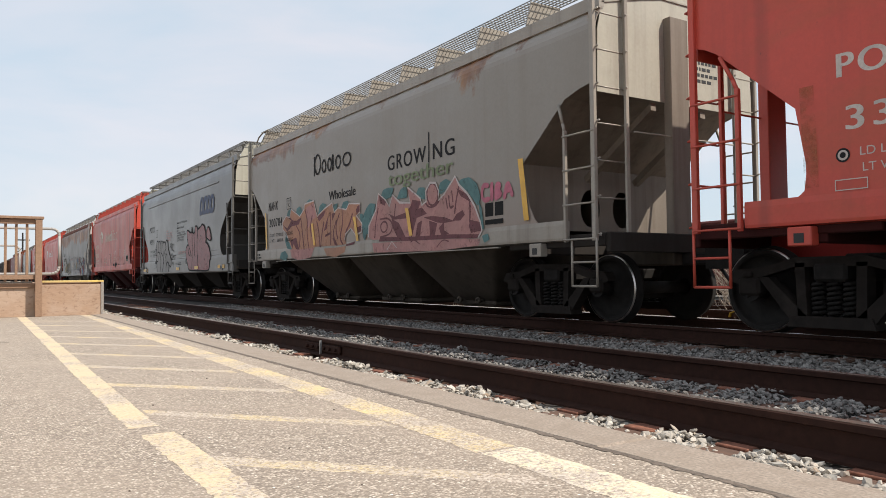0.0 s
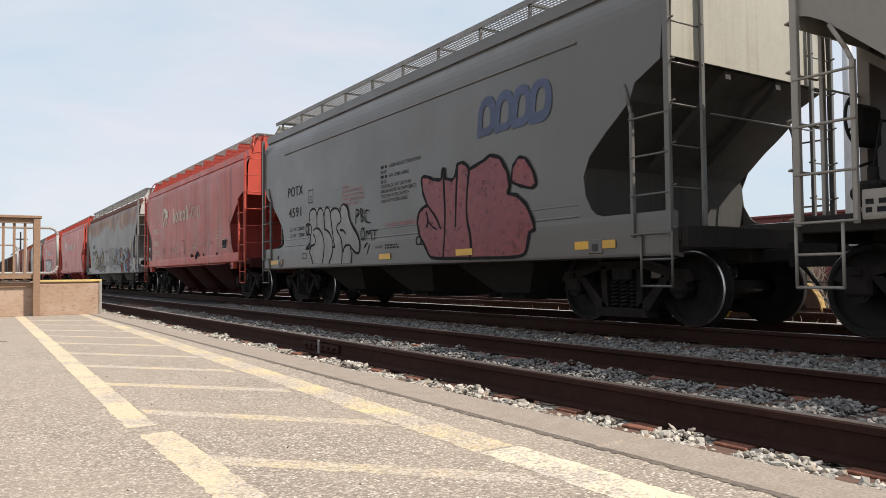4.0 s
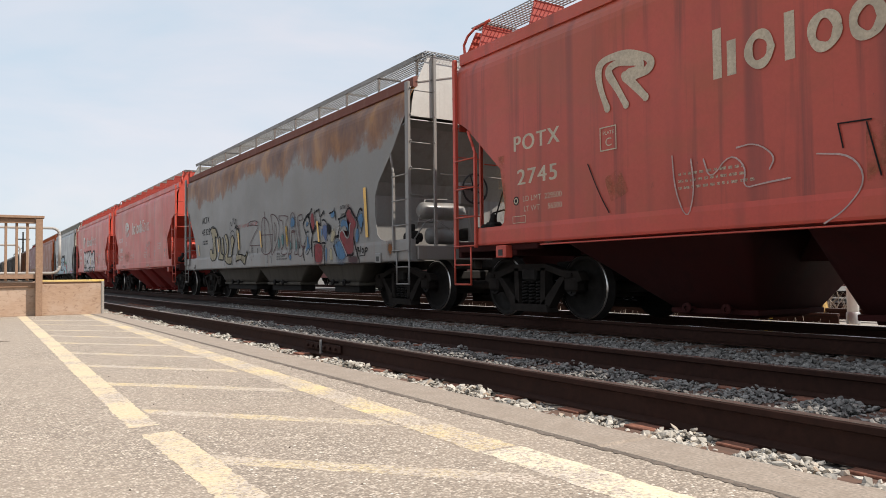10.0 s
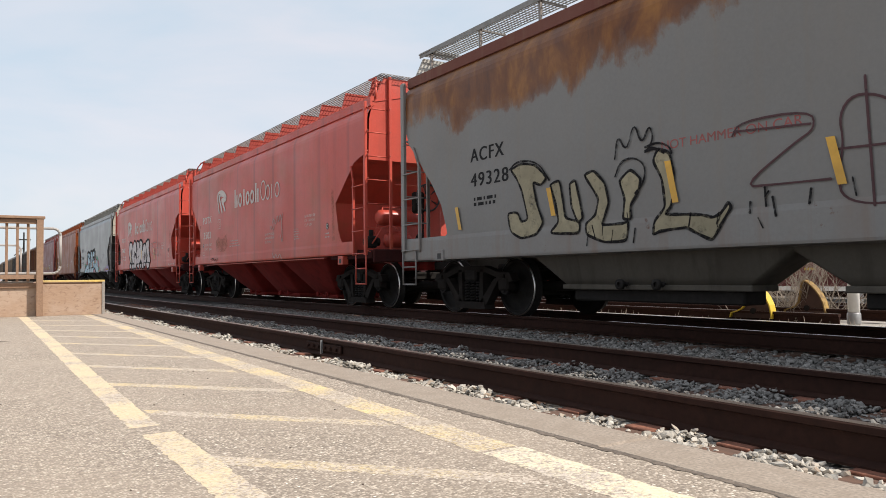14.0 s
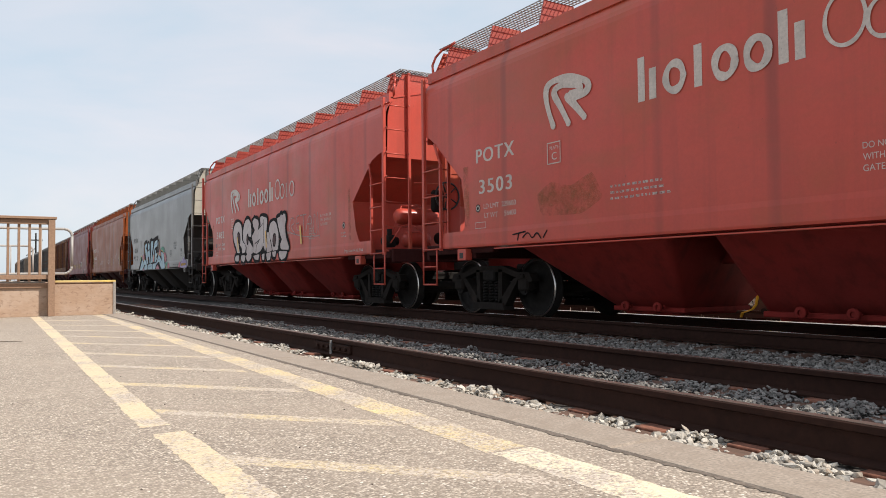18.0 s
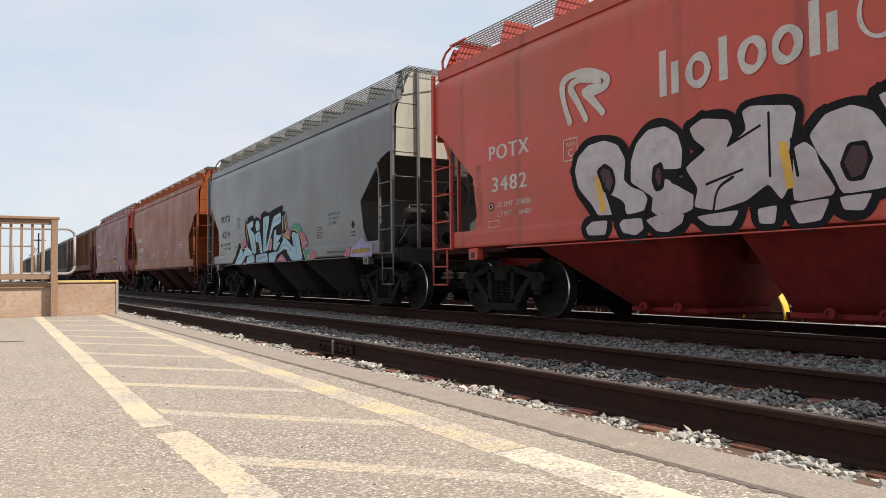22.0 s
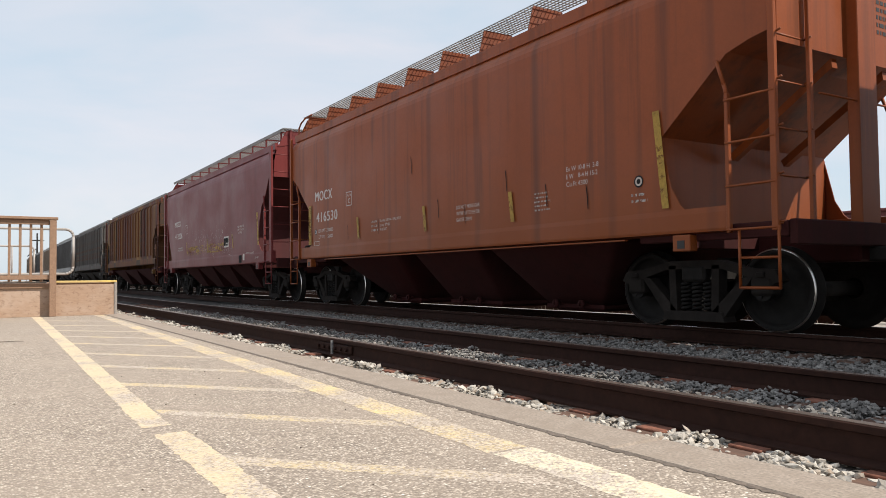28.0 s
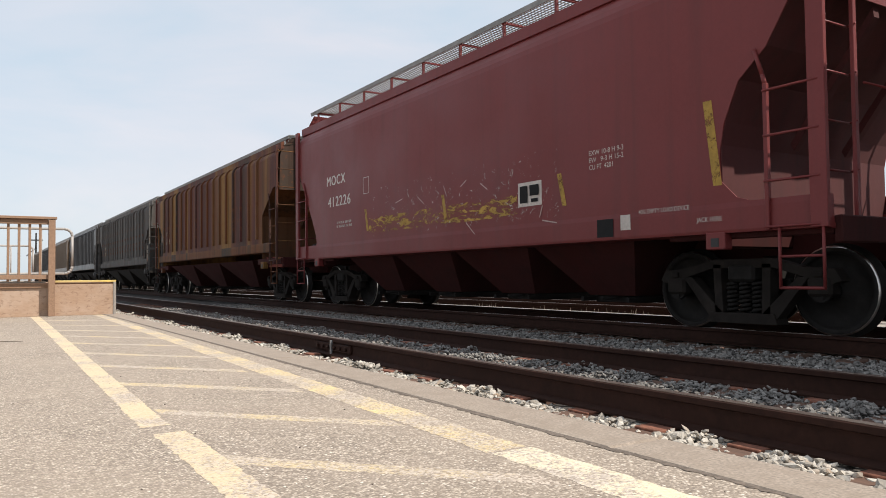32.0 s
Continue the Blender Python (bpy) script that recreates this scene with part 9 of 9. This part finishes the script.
blob(CAR[6], [(-3.15, 1.99), (-3.08, 2.16), (-2.89, 2.28), (-2.61, 2.3), (-2.38, 2.21), (-2.26, 2.02), (-2.29, 1.77), (-2.18, 1.68), (-1.98, 1.6), (-1.92, 1.51), (-1.98, 1.38), (-2.25, 1.35), (-2.31, 1.5), (-2.53, 1.58), (-2.47, 1.37), (-2.74, 1.38), (-2.84, 1.52), (-3.09, 1.76)], SPRAY_WHITE)
blob(CAR[6], [(-2.18, 1.73), (-2.17, 1.98), (-2.08, 2.18), (-1.9, 2.31), (-1.65, 2.31), (-1.47, 2.19), (-1.41, 2.0), (-1.43, 1.8), (-1.67, 1.82), (-1.57, 1.65), (-1.27, 1.53), (-1.28, 1.34), (-1.42, 1.3), (-1.79, 1.31), (-1.87, 1.37), (-1.84, 1.52), (-2.01, 1.63)], SPRAY_WHITE)
blob(CAR[6], [(-2.96, 1.24), (-2.85, 1.31), (-2.57, 1.31), (-2.61, 1.13), (-2.92, 1.14)], SPRAY_WHITE)
blob(CAR[6], [(-2.38, 1.25), (-2.32, 1.3), (-2.02, 1.3), (-1.99, 1.17), (-2.11, 1.1), (-2.32, 1.14)], SPRAY_WHITE)
blob(CAR[6], [(-1.96, 1.27), (-1.74, 1.32), (-1.4, 1.3), (-1.43, 1.2), (-1.63, 1.11), (-1.8, 1.13)], SPRAY_WHITE)
blob(CAR[6], [(-1.31, 2.22), (-1.14, 2.3), (-0.81, 2.23), (-0.76, 2.1), (-0.85, 1.93), (-0.6, 2.08), (-0.65, 2.28), (-0.55, 2.32), (-0.11, 2.24), (-0.06, 2.16), (-0.15, 1.78), (-0.13, 1.5), (-0.23, 1.34), (-0.37, 1.52), (-0.62, 1.37), (-0.99, 1.3), (-1.27, 1.36), (-1.21, 1.56), (-1.38, 1.8), (-1.09, 1.96), (-1.25, 2.09)], SPRAY_WHITE)
blob(CAR[6], [(-0.1, 1.83), (0.02, 1.87), (0.12, 1.78), (0.16, 1.64), (0.3, 1.4), (0.27, 1.34), (-0.12, 1.31)], SPRAY_WHITE)
blob(CAR[6], [(0.06, 1.92), (0.22, 2.09), (0.46, 2.13), (0.65, 2.04), (0.8, 1.79), (0.82, 1.54), (0.75, 1.36), (0.36, 1.34), (0.26, 1.57), (0.14, 1.74)], SPRAY_WHITE)
blob(CAR[6], [(0.69, 2.17), (0.91, 2.19), (0.98, 2.25), (1.13, 2.21), (1.2, 2.26), (1.31, 2.22), (1.35, 2.08), (1.27, 1.94), (1.35, 1.66), (1.55, 1.41), (1.53, 1.33), (0.96, 1.36), (0.94, 1.5), (1.06, 1.61), (0.96, 1.71), (0.84, 1.88)], SPRAY_WHITE)
blob(CAR[6], [(-1.25, 1.26), (-0.7, 1.29), (-0.8, 1.13), (-1.09, 1.15)], SPRAY_WHITE)
blob(CAR[6], [(-0.5, 1.28), (-0.28, 1.3), (-0.31, 1.12), (-0.48, 1.13)], SPRAY_WHITE)
blob(CAR[6], [(-0.16, 1.29), (0.25, 1.32), (0.16, 1.12), (-0.07, 1.1)], SPRAY_WHITE)
blob(CAR[6], [(0.33, 1.32), (0.63, 1.33), (0.55, 1.18), (0.37, 1.2)], SPRAY_WHITE)
blob(CAR[6], [(0.82, 1.32), (1.44, 1.3), (1.3, 1.14), (1.03, 1.09), (0.87, 1.17)], SPRAY_WHITE)
blob(CAR[6], [(0.36, 1.62), (0.44, 1.78), (0.58, 1.77), (0.62, 1.63), (0.55, 1.47), (0.43, 1.46)], SPRAY_MAROON, SPRAY_BLACK, 0.04)
stroke(CAR[6], [(-1.1, 1.59), (-0.66, 1.69)], 0.03, SPRAY_BLACK)
stroke(CAR[6], [(-0.82, 1.96), (-0.45, 2.1)], 0.03, SPRAY_BLACK)
stroke(CAR[6], [(-0.35, 2.21), (-0.35, 1.59)], 0.03, SPRAY_BLACK)
stroke(CAR[6], [(-0.12, 1.91), (-0.06, 1.56)], 0.03, SPRAY_BLACK)
stroke(CAR[6], [(-1.02, 1.3), (-0.97, 1.54), (-0.77, 1.63)], 0.03, SPRAY_BLACK)
blob(CAR[6], [(-2.79, 1.86), (-2.69, 1.86), (-2.59, 1.42), (-2.69, 1.41)], MARK)
blob(CAR[6], [(-0.26, 1.91), (-0.16, 1.9), (-0.09, 1.45), (-0.18, 1.44)], MARK)
stroke(CAR[6], [(-2.69, 1.89), (-2.56, 1.64), (-2.47, 1.4), (-2.46, 1.3)], 0.06, SPRAY_BLACK)
stroke(CAR[6], [(-2.56, 1.61), (-2.31, 1.49), (-2.3, 1.41), (-2.44, 1.37)], 0.06, SPRAY_BLACK)
stroke(CAR[6], [(-1.27, 1.53), (-1.46, 1.63), (-1.62, 1.74), (-1.78, 1.76)], 0.06, SPRAY_BLACK)
stroke(CAR[6], [(-1.67, 1.79), (-1.43, 1.76)], 0.06, SPRAY_BLACK)
blob(CAR[6], [(-2.72, 1.93), (-2.62, 1.99), (-2.5, 1.93), (-2.44, 1.77), (-2.51, 1.63), (-2.62, 1.69)], SPRAY_MAROON, SPRAY_BLACK, 0.05)
blob(CAR[6], [(-1.83, 1.74), (-1.8, 1.86), (-1.72, 1.88), (-1.68, 1.77), (-1.7, 1.64), (-1.78, 1.6)], SPRAY_MAROON, SPRAY_BLACK, 0.06)
blob(CAR[7], [(-2.82, 1.71), (-2.31, 1.85), (-2.15, 1.61), (-2.65, 1.46)], SPRAY_PINK)
blob(CAR[7], [(0.9, 1.87), (1.05, 1.88), (1.14, 1.7), (1.09, 1.58), (0.8, 1.7)], SPRAY_PINK)
blob(CAR[7], [(1.71, 1.74), (2.07, 1.7), (2.22, 1.56), (2.27, 1.46), (2.21, 1.37), (1.94, 1.33)], SPRAY_PINK)
blob(CAR[7], [(2.36, 1.29), (2.7, 1.26), (2.83, 1.09), (2.38, 1.04)], SPRAY_PINK)
blob(CAR[7], [(1.14, 1.86), (1.22, 1.92), (1.33, 1.97), (1.5, 1.98), (1.72, 1.93), (1.9, 1.81), (1.83, 1.7), (1.58, 1.72)], SPRAY_GREEN)
blob(CAR[7], [(1.9, 1.23), (2.28, 1.32), (2.48, 1.31), (2.44, 1.06), (2.2, 1.03), (1.97, 1.04)], SPRAY_GREEN)
blob(CAR[7], [(-3.56, 1.52), (-3.4, 1.66), (-3.22, 1.67), (-3.26, 1.4)], SPRAY_GREEN)
blob(CAR[7], [(-3.86, 1.08), (-3.47, 1.37), (-3.22, 1.55), (-3.09, 1.73), (-2.91, 1.48), (-2.4, 1.58), (-2.6, 2.03), (-2.53, 2.28), (-2.3, 2.37), (-1.85, 2.42), (-1.79, 2.28), (-1.52, 2.35), (-1.31, 2.3), (-1.21, 2.21), (-1.2, 2.12), (-1.1, 2.4), (-0.76, 2.46), (-0.64, 2.39), (-0.35, 2.39), (-0.03, 2.44), (0.57, 2.5), (0.59, 2.41), (0.53, 2.31), (0.79, 2.33), (0.9, 1.87), (0.87, 1.8), (0.53, 1.77), (0.55, 1.66), (0.99, 1.61), (1.12, 1.57), (1.19, 1.87), (1.79, 1.73), (1.98, 1.33), (1.98, 1.24), (2.2, 1.05), (2.09, 1.04), (0.22, 1.07), (-3.76, 1.07)], SPRAY_BLACK)
blob(CAR[7], [(-3.61, 1.06), (-3.22, 1.31), (-2.91, 1.57), (-2.74, 1.36), (-2.4, 1.56), (-1.92, 1.39), (-1.85, 1.28), (-2.48, 1.29), (-2.66, 1.17), (-2.97, 1.04)], SPRAY_SKY)
blob(CAR[7], [(-2.38, 2.17), (-1.82, 2.27), (-1.8, 2.12), (-2.06, 2.03), (-1.68, 1.88), (-1.52, 1.32), (-1.84, 1.33), (-2.07, 1.68), (-2.27, 1.98)], SPRAY_SKY)
blob(CAR[7], [(-1.6, 2.1), (-1.5, 2.24), (-1.31, 2.22), (-1.2, 2.1), (-1.27, 1.96), (-1.5, 1.94)], SPRAY_SKY)
blob(CAR[7], [(-1.61, 1.87), (-1.21, 1.94), (-0.99, 1.36), (-0.96, 1.32), (-1.19, 1.32), (-1.32, 1.62), (-1.57, 1.65)], SPRAY_SKY)
blob(CAR[7], [(-0.94, 2.29), (-0.43, 2.3), (-0.46, 2.11), (-0.65, 1.78), (-0.7, 1.42), (-0.4, 1.79), (-0.16, 2.15), (-0.04, 2.25), (0.46, 2.32), (0.48, 2.05), (-0.1, 1.97), (-0.34, 1.71), (-0.54, 1.37), (-0.92, 1.34), (-0.91, 1.68)], SPRAY_SKY)
blob(CAR[7], [(-0.05, 1.87), (0.12, 1.9), (0.12, 1.74), (0.5, 1.74), (0.39, 1.64), (0.17, 1.55), (0.44, 1.56), (0.11, 1.35), (-0.12, 1.37)], SPRAY_SKY)
blob(CAR[7], [(-2.46, 1.05), (-2.35, 1.25), (-1.72, 1.29), (-1.67, 1.08)], SPRAY_SKY)
blob(CAR[7], [(-1.58, 1.07), (-1.52, 1.28), (-1.12, 1.3), (-0.6, 1.31), (-0.54, 1.07)], SPRAY_SKY)
blob(CAR[7], [(-0.46, 1.07), (-0.48, 1.29), (-0.06, 1.32), (0.24, 1.32), (-0.01, 1.06)], SPRAY_SKY)
blob(CAR[7], [(0.11, 1.22), (0.38, 1.42), (0.73, 1.66), (0.99, 1.57), (1.4, 1.36), (1.25, 1.69), (1.32, 1.78), (1.71, 1.69), (1.86, 1.36), (1.94, 1.14), (1.57, 1.12), (1.13, 1.26), (0.74, 1.38), (0.38, 1.29)], SPRAY_SKY)
blob(CAR[7], [(0.89, 1.3), (1.22, 1.37), (1.9, 1.3), (1.97, 1.07), (1.26, 1.06)], SPRAY_SKY)
blob(CAR[7], [(0.56, 2.21), (0.64, 2.22), (0.66, 1.81), (0.58, 1.82)], SPRAY_PALE)
blob(CAR[7], [(0.7, 2.23), (0.77, 2.24), (0.86, 1.84), (0.78, 1.84)], SPRAY_PALE)
stroke(CAR[7], [(-2.17, 2.17), (-1.99, 1.91), (-1.66, 1.4)], 0.05, SPRAY_BLUE)
stroke(CAR[7], [(-0.68, 2.26), (-0.78, 1.91), (-0.79, 1.43)], 0.05, SPRAY_BLUE)
stroke(CAR[7], [(-0.22, 2.08), (0.4, 2.18)], 0.05, SPRAY_BLUE)
stroke(CAR[7], [(0.16, 1.27), (0.75, 1.53), (1.22, 1.32)], 0.05, SPRAY_BLUE)
stroke(CAR[7], [(1.41, 1.67), (1.61, 1.23)], 0.05, SPRAY_BLUE)
stroke(CAR[7], [(-3.28, 1.16), (-2.65, 1.37)], 0.05, SPRAY_BLUE)
stroke(CAR[7], [(-1.41, 1.18), (-0.73, 1.22)], 0.05, SPRAY_BLUE)
stroke(CAR[7], [(-1.39, 1.85), (-1.22, 1.46)], 0.05, SPRAY_BLUE)
blob(CAR[7], [(-2.83, 1.04), (-2.62, 1.14), (-2.41, 1.02)], SPRAY_PINK)
blob(CAR[7], [(0.1, 1.07), (0.54, 1.26), (0.91, 1.05)], SPRAY_PINK)
blob(CAR[7], [(-0.45, 1.4), (-0.32, 1.69), (-0.23, 1.63), (-0.26, 1.39)], SPRAY_PINK)
stroke(CAR[7], [(-3.53, 1.27), (-3.37, 1.56), (-3.0, 1.77), (-2.74, 1.45), (-2.18, 1.57), (-2.47, 2.09), (-2.38, 2.26), (-2.26, 2.34)], 0.022, MARK)
stroke(CAR[7], [(0.8, 2.32), (0.95, 1.78), (0.77, 1.73), (1.12, 1.56), (1.19, 1.88), (1.82, 1.71), (1.98, 1.3), (2.19, 1.05)], 0.022, MARK)
stroke(CAR[7], [(0.5, 1.77), (0.65, 1.6), (0.77, 1.73)], 0.022, MARK)
stroke(CAR[7], [(-1.69, 1.58), (-1.57, 1.46), (-1.51, 1.53)], 0.022, MARK)
stroke(CAR[7], [(-0.47, 1.39), (-0.32, 1.7), (-0.2, 1.65), (-0.26, 1.38), (-0.47, 1.39)], 0.022, MARK)
stroke(CAR[7], [(0.3, 1.1), (0.35, 1.19), (0.43, 1.1), (0.47, 1.18), (0.56, 1.09), (0.64, 1.17)], 0.02, SPRAY_WHITE)
stroke(CAR[7], [(2.26, 1.16), (2.3, 1.17), (2.26, 1.08), (2.31, 1.09)], 0.02, SPRAY_WHITE)
stroke(CAR[7], [(2.34, 1.16), (2.38, 1.15), (2.34, 1.12), (2.38, 1.1), (2.33, 1.09)], 0.02, SPRAY_WHITE)
stroke(CAR[7], [(1.88, 1.83), (1.9, 1.8)], 0.02, SPRAY_WHITE)
stroke(CAR[7], [(1.46, 1.92), (1.48, 1.89)], 0.02, SPRAY_WHITE)
stroke(CAR[7], [(1.91, 1.52), (1.93, 1.5)], 0.02, SPRAY_WHITE)
stroke(CAR[7], [(2.02, 1.45), (2.29, 1.46)], 0.02, SPRAY_WHITE)
stroke(CAR[7], [(1.05, 1.78), (1.07, 1.75)], 0.02, SPRAY_WHITE)
blob(CAR[7], [(4.64, 1.06), (4.71, 1.23), (5.0, 1.33), (5.25, 1.46), (5.42, 1.34), (5.7, 1.3), (5.69, 1.03)], SPRAY_LILAC)
blob(CAR[7], [(4.74, 1.21), (5.59, 1.23), (5.6, 1.14), (4.75, 1.12)], MARK_DULL)
blob(CAR[7], [(4.33, 1.09), (4.5, 1.27), (4.68, 1.27), (4.63, 1.06)], SPRAY_PINK)
stroke(CAR[6], [(1.56, 1.72), (1.66, 2.1), (1.91, 2.1), (1.94, 1.95), (1.65, 1.91), (1.98, 1.7)], 0.028, HAZE)
stroke(CAR[6], [(2.24, 2.13), (2.04, 2.1), (2.07, 1.78), (2.31, 1.77)], 0.028, HAZE)
stroke(CAR[6], [(2.07, 1.94), (2.23, 1.95)], 0.028, HAZE)
stroke(CAR[6], [(2.32, 2.12), (2.7, 2.12)], 0.028, HAZE)
stroke(CAR[6], [(2.52, 2.11), (2.54, 1.68)], 0.028, HAZE)
stroke(CAR[6], [(2.68, 1.72), (2.81, 2.05), (3.01, 2.08), (3.08, 1.72), (3.0, 1.58)], 0.028, HAZE)
stroke(CAR[6], [(2.76, 1.89), (3.0, 1.88)], 0.028, HAZE)
stroke(CAR[6], [(3.19, 2.15), (3.13, 1.62), (3.37, 1.64), (3.35, 1.98), (3.18, 2.1)], 0.028, HAZE)
stroke(CAR[6], [(3.38, 2.12), (3.49, 1.54)], 0.028, HAZE)
stroke(CAR[6], [(1.47, 1.78), (2.07, 1.67), (2.83, 1.58), (3.5, 1.58)], 0.028, HAZE)
stroke(CAR[5], [(1.43, 2.02), (1.53, 2.14), (1.67, 1.92), (1.77, 2.24), (1.86, 1.96), (1.98, 2.24), (2.06, 2.0), (2.13, 2.19)], 0.03, CHALK)
stroke(CAR[5], [(1.28, 1.86), (1.33, 1.96), (1.45, 1.82), (1.55, 1.93)], 0.03, CHALK)
stroke(CAR[5], [(2.04, 2.13), (2.15, 1.43), (1.98, 1.68)], 0.03, CHALK)
stroke(CAR[5], [(1.41, 1.25), (1.56, 1.1), (1.65, 1.25), (1.79, 1.09), (1.93, 1.25), (2.06, 1.09)], 0.03, CHALK)
stroke(CAR[5], [(-4.15, 1.23), (-3.86, 1.26)], 0.02, SPRAY_BLACK)
stroke(CAR[5], [(-4.01, 1.25), (-4.04, 1.15)], 0.02, SPRAY_BLACK)
stroke(CAR[5], [(-3.92, 1.18), (-3.8, 1.26), (-3.71, 1.14), (-3.61, 1.25), (-3.52, 1.15)], 0.02, SPRAY_BLACK)
stroke(CAR[5], [(-3.47, 1.16), (-3.39, 1.25)], 0.02, SPRAY_BLACK)
stroke(CAR[9], [(0.04, 2.13), (0.12, 1.98)], 0.015, CHALK)
stroke(CAR[9], [(0.55, 2.07), (0.71, 2.15)], 0.015, CHALK)
stroke(CAR[9], [(1.1, 2.06), (1.28, 1.95)], 0.015, CHALK)
stroke(CAR[9], [(0.7, 1.48), (0.93, 1.29)], 0.015, CHALK)
stroke(CAR[9], [(2.51, 1.44), (2.57, 1.59)], 0.015, CHALK)
stroke(CAR[9], [(2.57, 1.39), (2.86, 1.34)], 0.015, CHALK)
stroke(CAR[9], [(-0.8, 2.02), (-0.61, 1.9)], 0.015, CHALK)
stroke(CAR[9], [(-1.63, 2.0), (-1.37, 2.05)], 0.015, CHALK)
for x in (-2.33, -0.2, 1.88):
    plate(CAR[1], x, x + 0.11, 1.35, 1.84, MARK, lean=0.14)
words(CAR[1], "103100 KG", -3.92, -3.45, 1.66, 0.085, LETTER_DARK, lift=0.012)
words(CAR[1], "26600 KG", -3.87, -3.43, 1.51, 0.085, LETTER_DARK, lift=0.012)


def motions():
    """The train rolls past at an almost steady walking pace and a half; its wheels turn with it."""
    for car, home in TRAIN:
        walk(car, [(t, pose(home + travel(t), TRACKS[1], 0)) for t in ROLL_TIMES])
    for axle, place in AXLES:
        walk(axle, [(t, place @ pose(0, 0, 0, 0, math.degrees(travel(t) / WHEEL_R) % 360, 0)) for t in SPIN_TIMES])


motions()
